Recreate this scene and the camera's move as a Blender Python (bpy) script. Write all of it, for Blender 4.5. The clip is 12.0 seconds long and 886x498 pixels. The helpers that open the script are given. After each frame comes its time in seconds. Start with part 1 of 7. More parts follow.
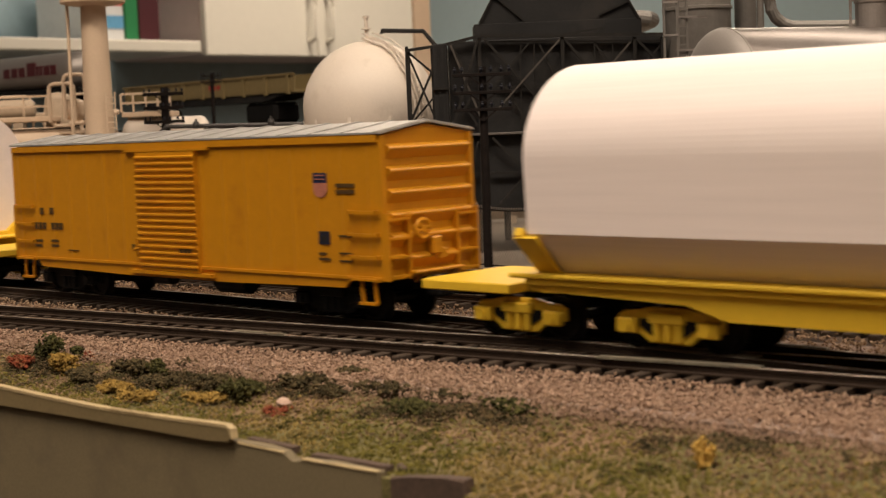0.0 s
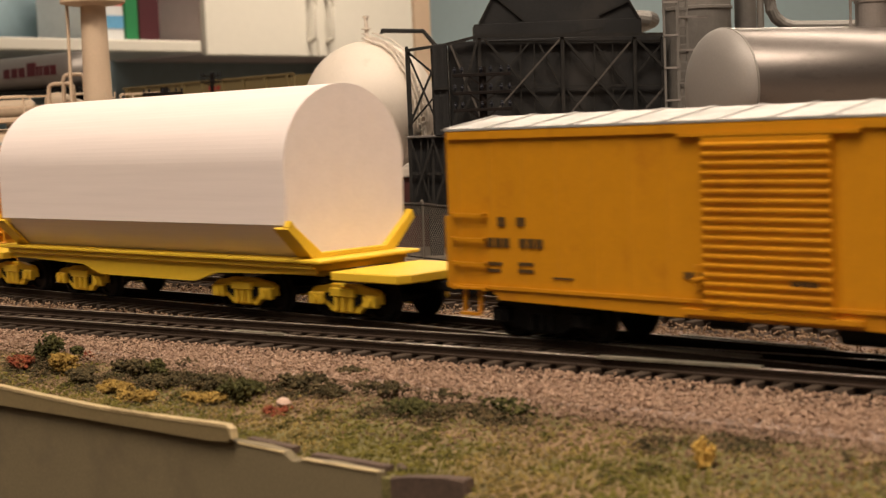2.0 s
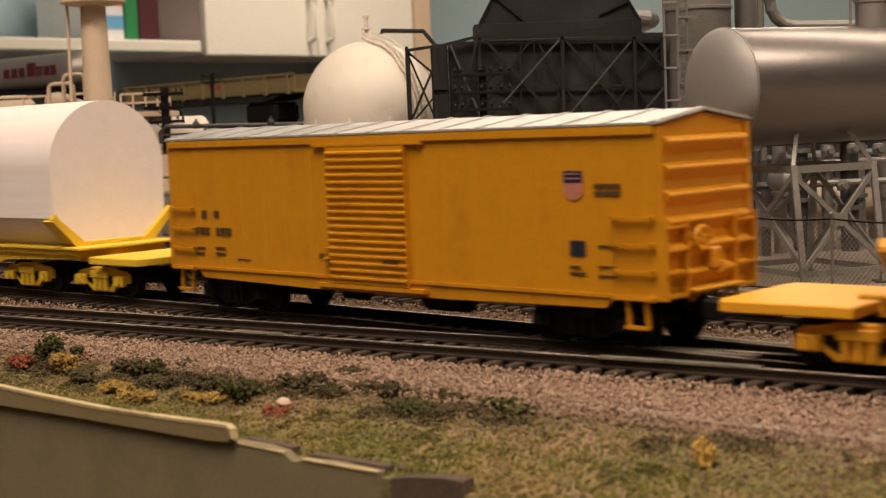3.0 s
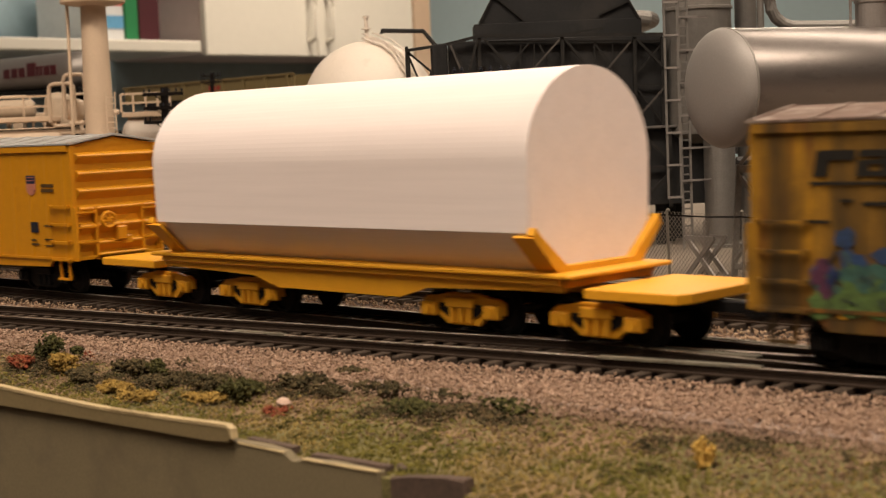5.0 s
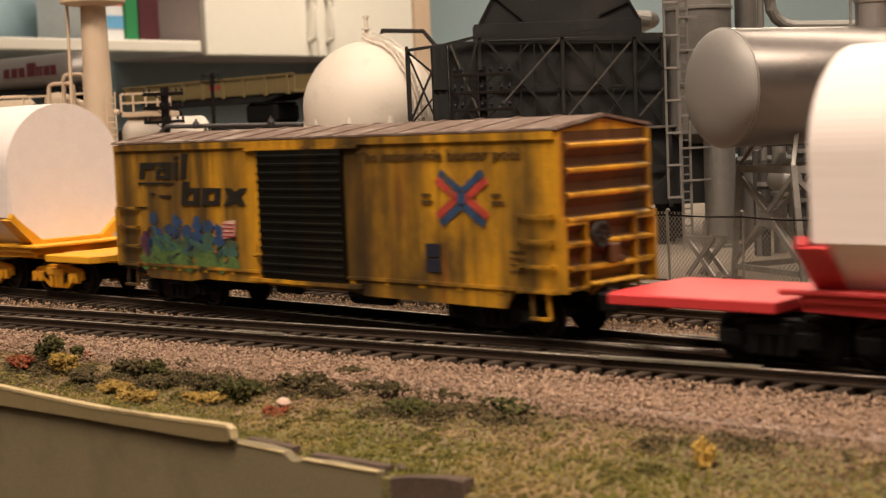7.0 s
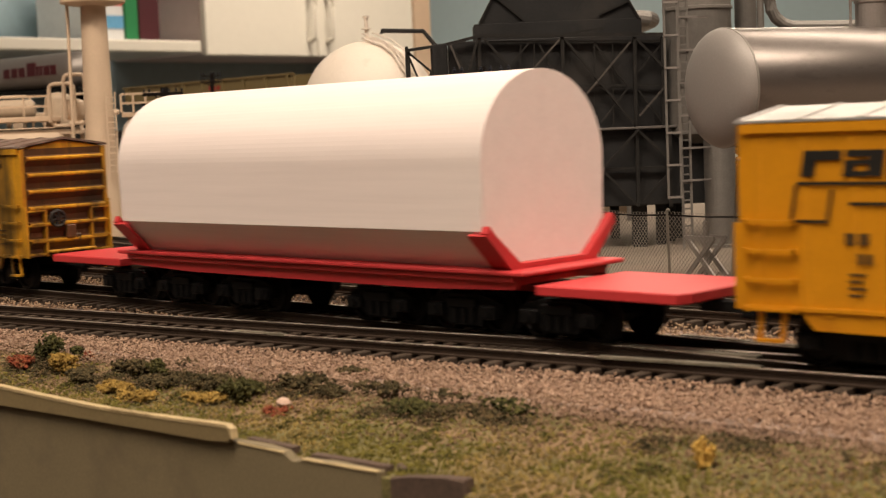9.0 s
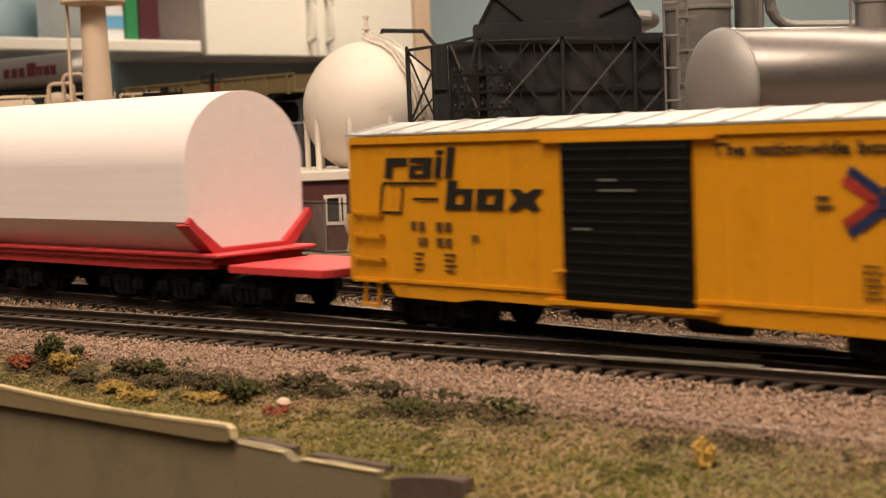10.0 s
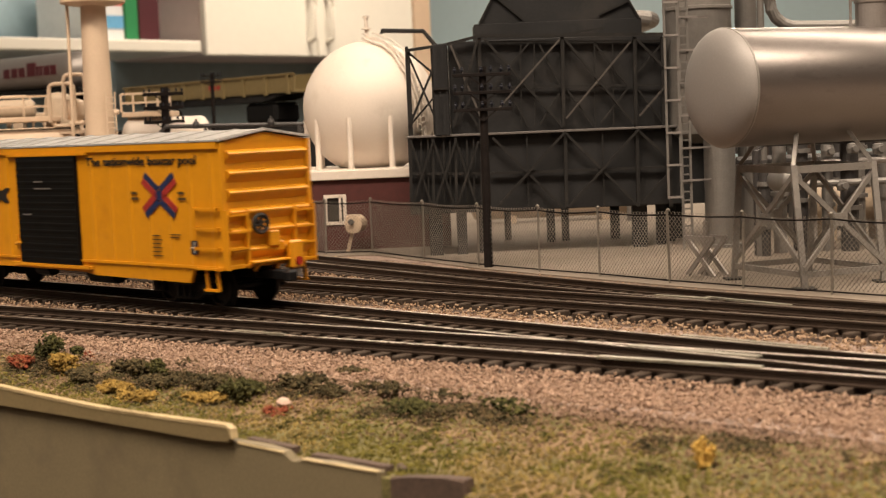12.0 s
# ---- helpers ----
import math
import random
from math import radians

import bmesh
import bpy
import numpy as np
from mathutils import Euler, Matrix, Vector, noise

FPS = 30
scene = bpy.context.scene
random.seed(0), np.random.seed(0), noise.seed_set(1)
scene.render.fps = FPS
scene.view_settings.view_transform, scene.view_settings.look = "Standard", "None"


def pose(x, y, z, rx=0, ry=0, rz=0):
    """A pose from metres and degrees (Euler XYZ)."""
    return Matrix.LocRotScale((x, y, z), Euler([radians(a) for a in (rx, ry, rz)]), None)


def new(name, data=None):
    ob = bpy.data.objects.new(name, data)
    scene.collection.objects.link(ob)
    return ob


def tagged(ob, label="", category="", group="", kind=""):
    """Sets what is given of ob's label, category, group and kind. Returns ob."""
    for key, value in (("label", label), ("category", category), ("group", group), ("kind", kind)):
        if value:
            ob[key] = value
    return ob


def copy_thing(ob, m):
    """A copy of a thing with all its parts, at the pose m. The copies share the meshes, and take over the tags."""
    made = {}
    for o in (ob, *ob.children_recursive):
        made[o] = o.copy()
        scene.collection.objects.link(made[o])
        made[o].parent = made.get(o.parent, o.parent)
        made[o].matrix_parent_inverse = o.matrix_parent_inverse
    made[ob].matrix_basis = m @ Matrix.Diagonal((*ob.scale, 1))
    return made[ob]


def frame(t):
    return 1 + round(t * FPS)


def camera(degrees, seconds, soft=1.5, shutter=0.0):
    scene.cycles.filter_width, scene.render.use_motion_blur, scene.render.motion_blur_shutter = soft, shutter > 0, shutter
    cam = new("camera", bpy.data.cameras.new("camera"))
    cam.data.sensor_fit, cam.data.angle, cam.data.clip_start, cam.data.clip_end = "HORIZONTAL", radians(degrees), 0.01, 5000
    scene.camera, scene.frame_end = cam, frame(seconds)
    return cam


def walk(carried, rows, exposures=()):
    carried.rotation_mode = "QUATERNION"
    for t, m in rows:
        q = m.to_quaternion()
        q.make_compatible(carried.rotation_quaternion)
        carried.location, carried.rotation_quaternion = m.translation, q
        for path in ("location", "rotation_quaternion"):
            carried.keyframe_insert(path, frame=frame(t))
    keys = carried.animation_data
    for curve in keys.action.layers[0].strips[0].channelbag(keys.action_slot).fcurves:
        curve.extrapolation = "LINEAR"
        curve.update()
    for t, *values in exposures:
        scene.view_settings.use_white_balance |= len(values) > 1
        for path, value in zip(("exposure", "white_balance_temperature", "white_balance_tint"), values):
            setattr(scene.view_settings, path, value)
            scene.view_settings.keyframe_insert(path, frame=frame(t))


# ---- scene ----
# ---- camera: stands still on a support beside the layout ----
cam = camera(33.52, 12.0, soft=1.2, shutter=0.42)
EYE = Matrix.Translation((0, 0, 0.05043)) @ Euler((radians(90 - 4.875), 0, 0)).to_matrix().to_4x4() @ pose(0, 0, 0, 0, 0, -2.366)
walk(cam, [(0, EYE), (12, EYE)], exposures=[(0, -0.74), (0.5, -0.84), (1, -0.66), (1.5, -0.63), (2, -0.53), (2.5, -0.51), (3, -0.57), (5, -0.58), (5.5, -0.52), (6, -0.36), (6.5, -0.27), (7, -0.34), (8, -0.44), (9, -0.49), (9.5, -0.44), (10.5, -0.28), (11, -0.26), (12, -0.10)])
cam.data.dof.use_dof = True
cam.data.dof.focus_distance = 0.47
cam.data.dof.aperture_fstop = 44

# ---- light: warm ceiling fixtures over the room ----
world = bpy.data.worlds.new("room_world")
scene.world = world
world.use_nodes = True
world.node_tree.nodes["Background"].inputs[0].default_value = (1.0, 0.9, 0.78, 1)
world.node_tree.nodes["Background"].inputs[1].default_value = 0.02


def ceiling_lamp(x, y, sx, sy, watts, rz=0):
    data = bpy.data.lights.new("ceiling_light", "AREA")
    data.shape, data.size, data.size_y = "RECTANGLE", sx, sy
    data.energy, data.color = watts, (1.0, 0.815, 0.63)
    ob = new("ceiling_lamp_light", data)
    ob.matrix_world = pose(x, y, 1.33, 0, 0, rz)
    return ob


LAMPS = [(-0.55, -0.10, 1.2, 0.3, 38), (0.60, -0.25, 1.2, 0.3, 29), (0.95, 1.15, 1.2, 0.3, 22), (0.35, 3.1, 1.2, 0.3, 46), (-0.2, -1.3, 1.2, 0.3, 10)]
for row in LAMPS:
    ceiling_lamp(*row)


# ---- mesh helpers ----
def part(name, bm, material, parent=None, label="", smooth=False):
    me = bpy.data.meshes.new(name)
    bmesh.ops.recalc_face_normals(bm, faces=bm.faces)
    bm.to_mesh(me)
    bm.free()
    if smooth:
        for p in me.polygons:
            p.use_smooth = True
    me.materials.append(material)
    ob = new(name, me)
    if parent is not None:
        ob.parent = parent
    if label:
        ob["label"] = label
    return ob


def share(name, me, parent, m):
    ob = new(name, me)
    ob.parent = parent
    ob.matrix_basis = m
    return ob


def empty(name, m=None):
    ob = new(name)
    ob.empty_display_size = 0.01
    if m is not None:
        ob.matrix_basis = m
    return ob


def B():
    return bmesh.new()


def box(bm, x0, x1, y0, y1, z0, z1, bev=0.0):
    vs = [bm.verts.new((x, y, z)) for z in (z0, z1) for x, y in ((x0, y0), (x1, y0), (x1, y1), (x0, y1))]
    fs = [bm.faces.new([vs[i] for i in f]) for f in ((3, 2, 1, 0), (4, 5, 6, 7), (0, 1, 5, 4), (1, 2, 6, 5), (2, 3, 7, 6), (3, 0, 4, 7))]
    if bev:
        es = list({e for f in fs for e in f.edges})
        bmesh.ops.bevel(bm, geom=es, offset=bev, segments=1, affect="EDGES")
    return bm


def prism(bm, outline, a, b, axis="y", bev=0.0):
    """An outline of (u, v) pushed from a to b. axis y: u=x, v=z; axis x: u=y, v=z; axis z: u=x, v=y."""
    def at(u, v, w):
        return {"y": (u, w, v), "x": (w, u, v), "z": (u, v, w)}[axis]
    lo = [bm.verts.new(at(u, v, a)) for u, v in outline]
    hi = [bm.verts.new(at(u, v, b)) for u, v in outline]
    n = len(outline)
    fs = [bm.faces.new(lo[::-1]), bm.faces.new(hi)]
    fs += [bm.faces.new((lo[i], lo[(i + 1) % n], hi[(i + 1) % n], hi[i])) for i in range(n)]
    if bev:
        es = list({e for f in fs[:2] for e in f.edges})
        bmesh.ops.bevel(bm, geom=es, offset=bev, segments=1, affect="EDGES")
    return bm


def rod(bm, p, q, r, n=8, r2=None, caps=True):
    p, q = Vector(p), Vector(q)
    d = (q - p).normalized()
    u = d.cross((0, 0, 1)) if abs(d.z) < 0.9 else d.cross((1, 0, 0))
    u.normalize()
    v = d.cross(u)
    r2 = r if r2 is None else r2
    ring = [[bm.verts.new(c + (u * math.cos(k) + v * math.sin(k)) * rr) for k in (2 * math.pi * (i + 0.5) / n for i in range(n))] for c, rr in ((p, r), (q, r2))]
    for i in range(n):
        bm.faces.new((ring[0][i], ring[0][(i + 1) % n], ring[1][(i + 1) % n], ring[1][i]))
    if caps:
        bm.faces.new(ring[0][::-1])
        bm.faces.new(ring[1])
    return bm


def bar(bm, p, q, w, h):
    """A square bar from p to q: w across (level), h deep."""
    p, q = Vector(p), Vector(q)
    d = (q - p).normalized()
    u = d.cross((0, 0, 1)) if abs(d.z) < 0.95 else Vector((1, 0, 0))
    u.normalize()
    v = d.cross(u).normalized()
    ring = [[bm.verts.new(c + u * a * w / 2 + v * b * h / 2) for a, b in ((-1, -1), (1, -1), (1, 1), (-1, 1))] for c in (p, q)]
    for i in range(4):
        bm.faces.new((ring[0][i], ring[0][(i + 1) % 4], ring[1][(i + 1) % 4], ring[1][i]))
    bm.faces.new(ring[0][::-1])
    bm.faces.new(ring[1])
    return bm


def pipe(bm, pts, r, n=8):
    """A round tube along points."""
    pts = [Vector(p) for p in pts]
    rings = []
    for i, c in enumerate(pts):
        d = (pts[min(i + 1, len(pts) - 1)] - pts[max(i - 1, 0)]).normalized()
        u = d.cross((0.13, 0.27, 0.95)).normalized()
        v = d.cross(u)
        rings.append([bm.verts.new(c + (u * math.cos(k) + v * math.sin(k)) * r) for k in (2 * math.pi * j / n for j in range(n))])
    for a, b in zip(rings, rings[1:]):
        for j in range(n):
            bm.faces.new((a[j], a[(j + 1) % n], b[(j + 1) % n], b[j]))
    bm.faces.new(rings[0][::-1])
    bm.faces.new(rings[-1])
    return bm


def lathe(bm, prof, n=32, centre=(0, 0, 0)):
    """Profile of (radius, z), turned about z."""
    rings = []
    for r, z in prof:
        if r < 1e-7:
            rings.append([bm.verts.new((centre[0], centre[1], centre[2] + z))])
        else:
            rings.append([bm.verts.new((centre[0] + r * math.cos(k), centre[1] + r * math.sin(k), centre[2] + z)) for k in (2 * math.pi * i / n for i in range(n))])
    for a, b in zip(rings, rings[1:]):
        for i in range(n):
            j = (i + 1) % n
            if len(a) == 1 and len(b) == 1:
                continue
            if len(a) == 1:
                bm.faces.new((a[0], b[j], b[i]))
            elif len(b) == 1:
                bm.faces.new((a[i], a[j], b[0]))
            else:
                bm.faces.new((a[i], a[j], b[j], b[i]))
    return bm


# ---- materials ----
def material(name, color, rough=0.6, metal=0.0, vary=0.12, scale=300.0, bump=0.0, spot=None, spot_amount=0.5, spot_scale=60.0, stretch=(1, 1, 1), fine=1500.0, spec=0.5):
    """A surface with grain at two sizes; spot: a second colour in worn or dirty patches."""
    m = bpy.data.materials.new(name)
    m.use_nodes = True
    t = m.node_tree
    bs = t.nodes["Principled BSDF"]
    co = t.nodes.new("ShaderNodeTexCoord")
    mp = t.nodes.new("ShaderNodeMapping")
    mp.inputs["Scale"].default_value = stretch
    t.links.new(co.outputs["Object"], mp.inputs[0])
    n1 = t.nodes.new("ShaderNodeTexNoise")
    n1.inputs["Scale"].default_value = scale
    n1.inputs["Detail"].default_value = 6
    t.links.new(mp.outputs[0], n1.inputs[0])
    n2 = t.nodes.new("ShaderNodeTexNoise")
    n2.inputs["Scale"].default_value = fine
    n2.inputs["Detail"].default_value = 3
    t.links.new(mp.outputs[0], n2.inputs[0])
    ad = t.nodes.new("ShaderNodeMath")
    ad.operation = "ADD"
    t.links.new(n1.outputs[0], ad.inputs[0])
    t.links.new(n2.outputs[0], ad.inputs[1])
    mr = t.nodes.new("ShaderNodeMapRange")
    mr.inputs[1].default_value, mr.inputs[2].default_value = 0.7, 1.3
    mr.inputs[3].default_value, mr.inputs[4].default_value = 1 - vary, 1 + vary
    t.links.new(ad.outputs[0], mr.inputs[0])
    hs = t.nodes.new("ShaderNodeHueSaturation")
    hs.inputs["Color"].default_value = (*color, 1)
    t.links.new(mr.outputs[0], hs.inputs["Value"])
    out = hs.outputs[0]
    if spot:
        n3 = t.nodes.new("ShaderNodeTexNoise")
        n3.inputs["Scale"].default_value = spot_scale
        n3.inputs["Detail"].default_value = 5
        n3.inputs["Roughness"].default_value = 0.65
        t.links.new(mp.outputs[0], n3.inputs[0])
        cr = t.nodes.new("ShaderNodeMapRange")
        cr.inputs[1].default_value, cr.inputs[2].default_value = 0.62 - 0.25 * spot_amount, 0.72 - 0.2 * spot_amount
        t.links.new(n3.outputs[0], cr.inputs[0])
        mx = t.nodes.new("ShaderNodeMix")
        mx.data_type = "RGBA"
        t.links.new(cr.outputs[0], mx.inputs[0])
        t.links.new(out, mx.inputs[6])
        mx.inputs[7].default_value = (*spot, 1)
        out = mx.outputs[2]
    t.links.new(out, bs.inputs["Base Color"])
    bs.inputs["Roughness"].default_value = rough
    bs.inputs["Metallic"].default_value = metal
    bs.inputs["Specular IOR Level"].default_value = spec
    if bump:
        bp = t.nodes.new("ShaderNodeBump")
        bp.inputs["Strength"].default_value = bump
        bp.inputs["Distance"].default_value = 0.0004
        t.links.new(ad.outputs[0], bp.inputs["Height"])
        t.links.new(bp.outputs[0], bs.inputs["Normal"])
    return m


def pieces(name, colors, rough=0.9, island=True):
    """Colours picked at random piece by piece."""
    m = bpy.data.materials.new(name)
    m.use_nodes = True
    t = m.node_tree
    bs = t.nodes["Principled BSDF"]
    cr = t.nodes.new("ShaderNodeValToRGB")
    cr.color_ramp.interpolation = "LINEAR"
    while len(cr.color_ramp.elements) < len(colors):
        cr.color_ramp.elements.new(0.5)
    for i, c in enumerate(colors):
        cr.color_ramp.elements[i].position = i / (len(colors) - 1)
        cr.color_ramp.elements[i].color = (*c, 1)
    if island:
        g = t.nodes.new("ShaderNodeNewGeometry")
        t.links.new(g.outputs["Random Per Island"], cr.inputs[0])
    else:
        g = t.nodes.new("ShaderNodeObjectInfo")
        t.links.new(g.outputs["Random"], cr.inputs[0])
    t.links.new(cr.outputs[0], bs.inputs["Base Color"])
    bs.inputs["Roughness"].default_value = rough
    bs.inputs["Specular IOR Level"].default_value = 0.08
    return m


YELLOW = material("car_yellow_paint", (0.59, 0.250, 0.006), 0.42, vary=0.06, spot=(0.51, 0.205, 0.006), spot_amount=0.25)
AMBER = material("boxcar_amber_paint", (0.53, 0.228, 0.005), 0.45, vary=0.06, spot=(0.45, 0.180, 0.005), spot_amount=0.3)
LEMON = material("lemon_yellow_plastic", (0.72, 0.47, 0.03), 0.5, vary=0.05)
ORANGE = material("orange_yellow_plastic", (0.70, 0.33, 0.015), 0.5, vary=0.05)
RED = material("red_plastic", (0.50, 0.035, 0.04), 0.5, vary=0.06)
BLACKP = material("black_plastic", (0.0045, 0.0045, 0.005), 0.55, vary=0.3, spec=0.2)
DOORBLACK = material("black_door_paint", (0.005, 0.005, 0.005), 0.6, vary=0.3, spec=0.09)
ROOFSILVER = material("galvanised_roof", (0.50, 0.49, 0.48), 0.45, 0.5, vary=0.14, spot=(0.36, 0.35, 0.34))
ROOFRUST = material("rusty_roof", (0.13, 0.08, 0.06), 0.8, 0.0, vary=0.35, spot=(0.25, 0.20, 0.17), spot_scale=90)
WHITELOAD = material("white_printed_plastic", (0.80, 0.72, 0.71), 0.5, vary=0.035, scale=260, fine=900, stretch=(0.03, 1, 1))
WHEEL = material("blackened_metal", (0.010, 0.009, 0.009), 0.5, 0.2, vary=0.3, spec=0.3)
RAILTOP = material("rail_steel", (0.030, 0.019, 0.013), 0.6, 0.1, vary=0.3, spec=0.3)
RAILSHINE = material("polished_rail_head", (0.50, 0.44, 0.39), 0.42, 0.9, vary=0.35, scale=90, spot=(0.16, 0.12, 0.09), spot_amount=0.45, spot_scale=30)
RAILDULL = material("dull_rail_head", (0.13, 0.10, 0.08), 0.5, 0.6, vary=0.35, scale=90, spot=(0.40, 0.35, 0.30), spot_amount=0.25, spot_scale=12)
TIE = material("brown_plastic_tie", (0.056, 0.041, 0.031), 0.85, vary=0.45, spec=0.15, spot=(0.085, 0.064, 0.050), spot_amount=0.4, spot_scale=120, stretch=(1, 1, 1))
INKBLACK = material("black_lettering", (0.012, 0.011, 0.010), 0.5, vary=0.2)
INKFADED = material("thin_dark_lettering", (0.07, 0.038, 0.012), 0.5, vary=0.3)
INKBLUE = material("blue_lettering", (0.010, 0.020, 0.075), 0.5, vary=0.2)
INKRED = material("red_lettering", (0.31, 0.026, 0.02), 0.5, vary=0.2)
FADEDBLUE = material("faded_blue_lettering", (0.022, 0.055, 0.13), 0.6, vary=0.3, spot=(0.10, 0.07, 0.03), spot_amount=0.15, spot_scale=200)
FADEDRED = material("faded_red_lettering", (0.42, 0.05, 0.035), 0.6, vary=0.3, spot=(0.25, 0.09, 0.03), spot_amount=0.15, spot_scale=200)
INKPINK = material("pale_red_lettering", (0.44, 0.17, 0.12), 0.5, vary=0.2)
INKWHITE = material("white_lettering", (0.7, 0.68, 0.64), 0.5, vary=0.1)
GREYBUILD = material("dark_grey_plastic", (0.0195, 0.0195, 0.0205), 0.75, spec=0.2, vary=0.18, scale=60, spot=(0.03, 0.028, 0.027), spot_amount=0.3, spot_scale=25)
GREYFRAME = material("grey_steel_framing", (0.017, 0.016, 0.0155), 0.65, vary=0.15, spec=0.2, spot=(0.03, 0.027, 0.025), spot_amount=0.25, spot_scale=90)
# framing grey made paler, light painted in for the braces that catch it
GREYLIT = material("painted_lit_brace", (0.055, 0.048, 0.043), 0.6, vary=0.2, spot=(0.09, 0.08, 0.07), spot_amount=0.3, spot_scale=90)
GREYLEDGE = material("dusty_grey_ledge", (0.10, 0.09, 0.085), 0.7, vary=0.2)
SPHEREWHITE = material("cream_white_plastic", (0.67, 0.60, 0.53), 0.5, vary=0.04, scale=40, spot=(0.60, 0.53, 0.46), spot_amount=0.2)
CREAM = material("cream_plastic", (0.58, 0.45, 0.33), 0.55, vary=0.06, scale=60)
SILVER = material("silver_painted_metal", (0.33, 0.305, 0.292), 0.45, 0.6, vary=0.06, scale=60, spot=(0.29, 0.268, 0.256), spot_amount=0.3)
TANKSHELL = material("bright_silver_tank_shell", (0.225, 0.202, 0.192), 0.35, 0.85, vary=0.06, scale=60, spot=(0.195, 0.173, 0.164), spot_amount=0.3, stretch=(1, 1, 3))
TANKCAP = material("matt_silver_end_cap", (0.27, 0.252, 0.242), 0.55, 0.25, vary=0.05, scale=60, spot=(0.24, 0.222, 0.212), spot_amount=0.3)
STEEL = material("grey_painted_steel", (0.24, 0.225, 0.21), 0.5, 0.35, vary=0.12, spot=(0.15, 0.14, 0.13), spot_amount=0.3)
SILVERDULL = material("dull_silver_paint", (0.19, 0.18, 0.17), 0.5, 0.45, vary=0.1)
MAROON = material("maroon_brick_paint", (0.065, 0.013, 0.011), 0.7, vary=0.2)
WINDOWGLASS = material("dark_window_glass", (0.03, 0.028, 0.025), 0.3, spec=0.2, vary=0.2)
WIRE = material("galvanised_wire", (0.20, 0.18, 0.155), 0.5, 0.5, vary=0.2)
POLEWOOD = material("dark_creosoted_pole", (0.011, 0.0085, 0.008), 0.8, vary=0.3, spec=0.12)
INSUL = material("blue_black_insulator", (0.009, 0.010, 0.016), 0.55, vary=0.2, spec=0.2)
CONCRETE = material("yard_concrete", (0.185, 0.152, 0.12), 0.9, vary=0.12, scale=50, bump=0.2, spot=(0.145, 0.118, 0.09), spot_amount=0.4, spot_scale=14)
SOIL = material("ballast_bed", (0.26, 0.19, 0.155), 0.95, vary=0.35, scale=400, bump=0.6, spot=(0.16, 0.11, 0.085), spot_amount=0.5, spot_scale=160)
TURFBASE = material("turf_bed", (0.115, 0.098, 0.034), 0.95, vary=0.45, scale=160, bump=0.8, spot=(0.2, 0.13, 0.07), spot_amount=0.6, spot_scale=40)
FASCIA = material("olive_hardboard_edge", (0.185, 0.150, 0.088), 0.6, vary=0.14, scale=30, bump=0.1, spot=(0.14, 0.11, 0.068), spot_amount=0.4, spot_scale=26)
FASCIATOP = material("tan_painted_edge", (0.20, 0.152, 0.075), 0.6, vary=0.12, scale=60, spot=(0.17, 0.13, 0.07), spot_amount=0.35, spot_scale=50)
FASCIALIP = material("cream_worn_lip", (0.40, 0.31, 0.17), 0.6, vary=0.15, scale=90, spot=(0.24, 0.18, 0.09), spot_amount=0.3, spot_scale=120)
BEDDARK = material("oily_track_bed", (0.085, 0.060, 0.046), 0.95, vary=0.45, scale=400, bump=0.7, spot=(0.045, 0.032, 0.025), spot_amount=0.5, spot_scale=150, spec=0.2)
BROWNBOARD = material("brown_fibre_board", (0.075, 0.048, 0.035), 0.8, vary=0.25)

LENSRED = material("red_lens", (0.28, 0.02, 0.012), 0.2, vary=0.1)
SPRAYBLUE = material("blue_spray_paint", (0.018, 0.052, 0.15), 0.6, vary=0.4, scale=500, spot=(0.02, 0.03, 0.05), spot_amount=0.5, spot_scale=250)
SPRAYTEAL = material("teal_spray_paint", (0.035, 0.10, 0.085), 0.6, vary=0.4, scale=500, spot=(0.05, 0.06, 0.03), spot_amount=0.5, spot_scale=250)
SPRAYGREEN = material("green_spray_paint", (0.085, 0.15, 0.040), 0.6, vary=0.4, scale=500, spot=(0.03, 0.05, 0.02), spot_amount=0.5, spot_scale=250)
SPRAYPURPLE = material("purple_spray_paint", (0.07, 0.02, 0.05), 0.6, vary=0.4, scale=500)
SPRAYDARK = material("dark_spray_paint", (0.010, 0.012, 0.027), 0.6, vary=0.3)
SPRAYPINK = material("pink_spray_paint", (0.55, 0.25, 0.22), 0.6, vary=0.3, scale=700, spot=(0.6, 0.5, 0.42), spot_amount=0.6, spot_scale=600)


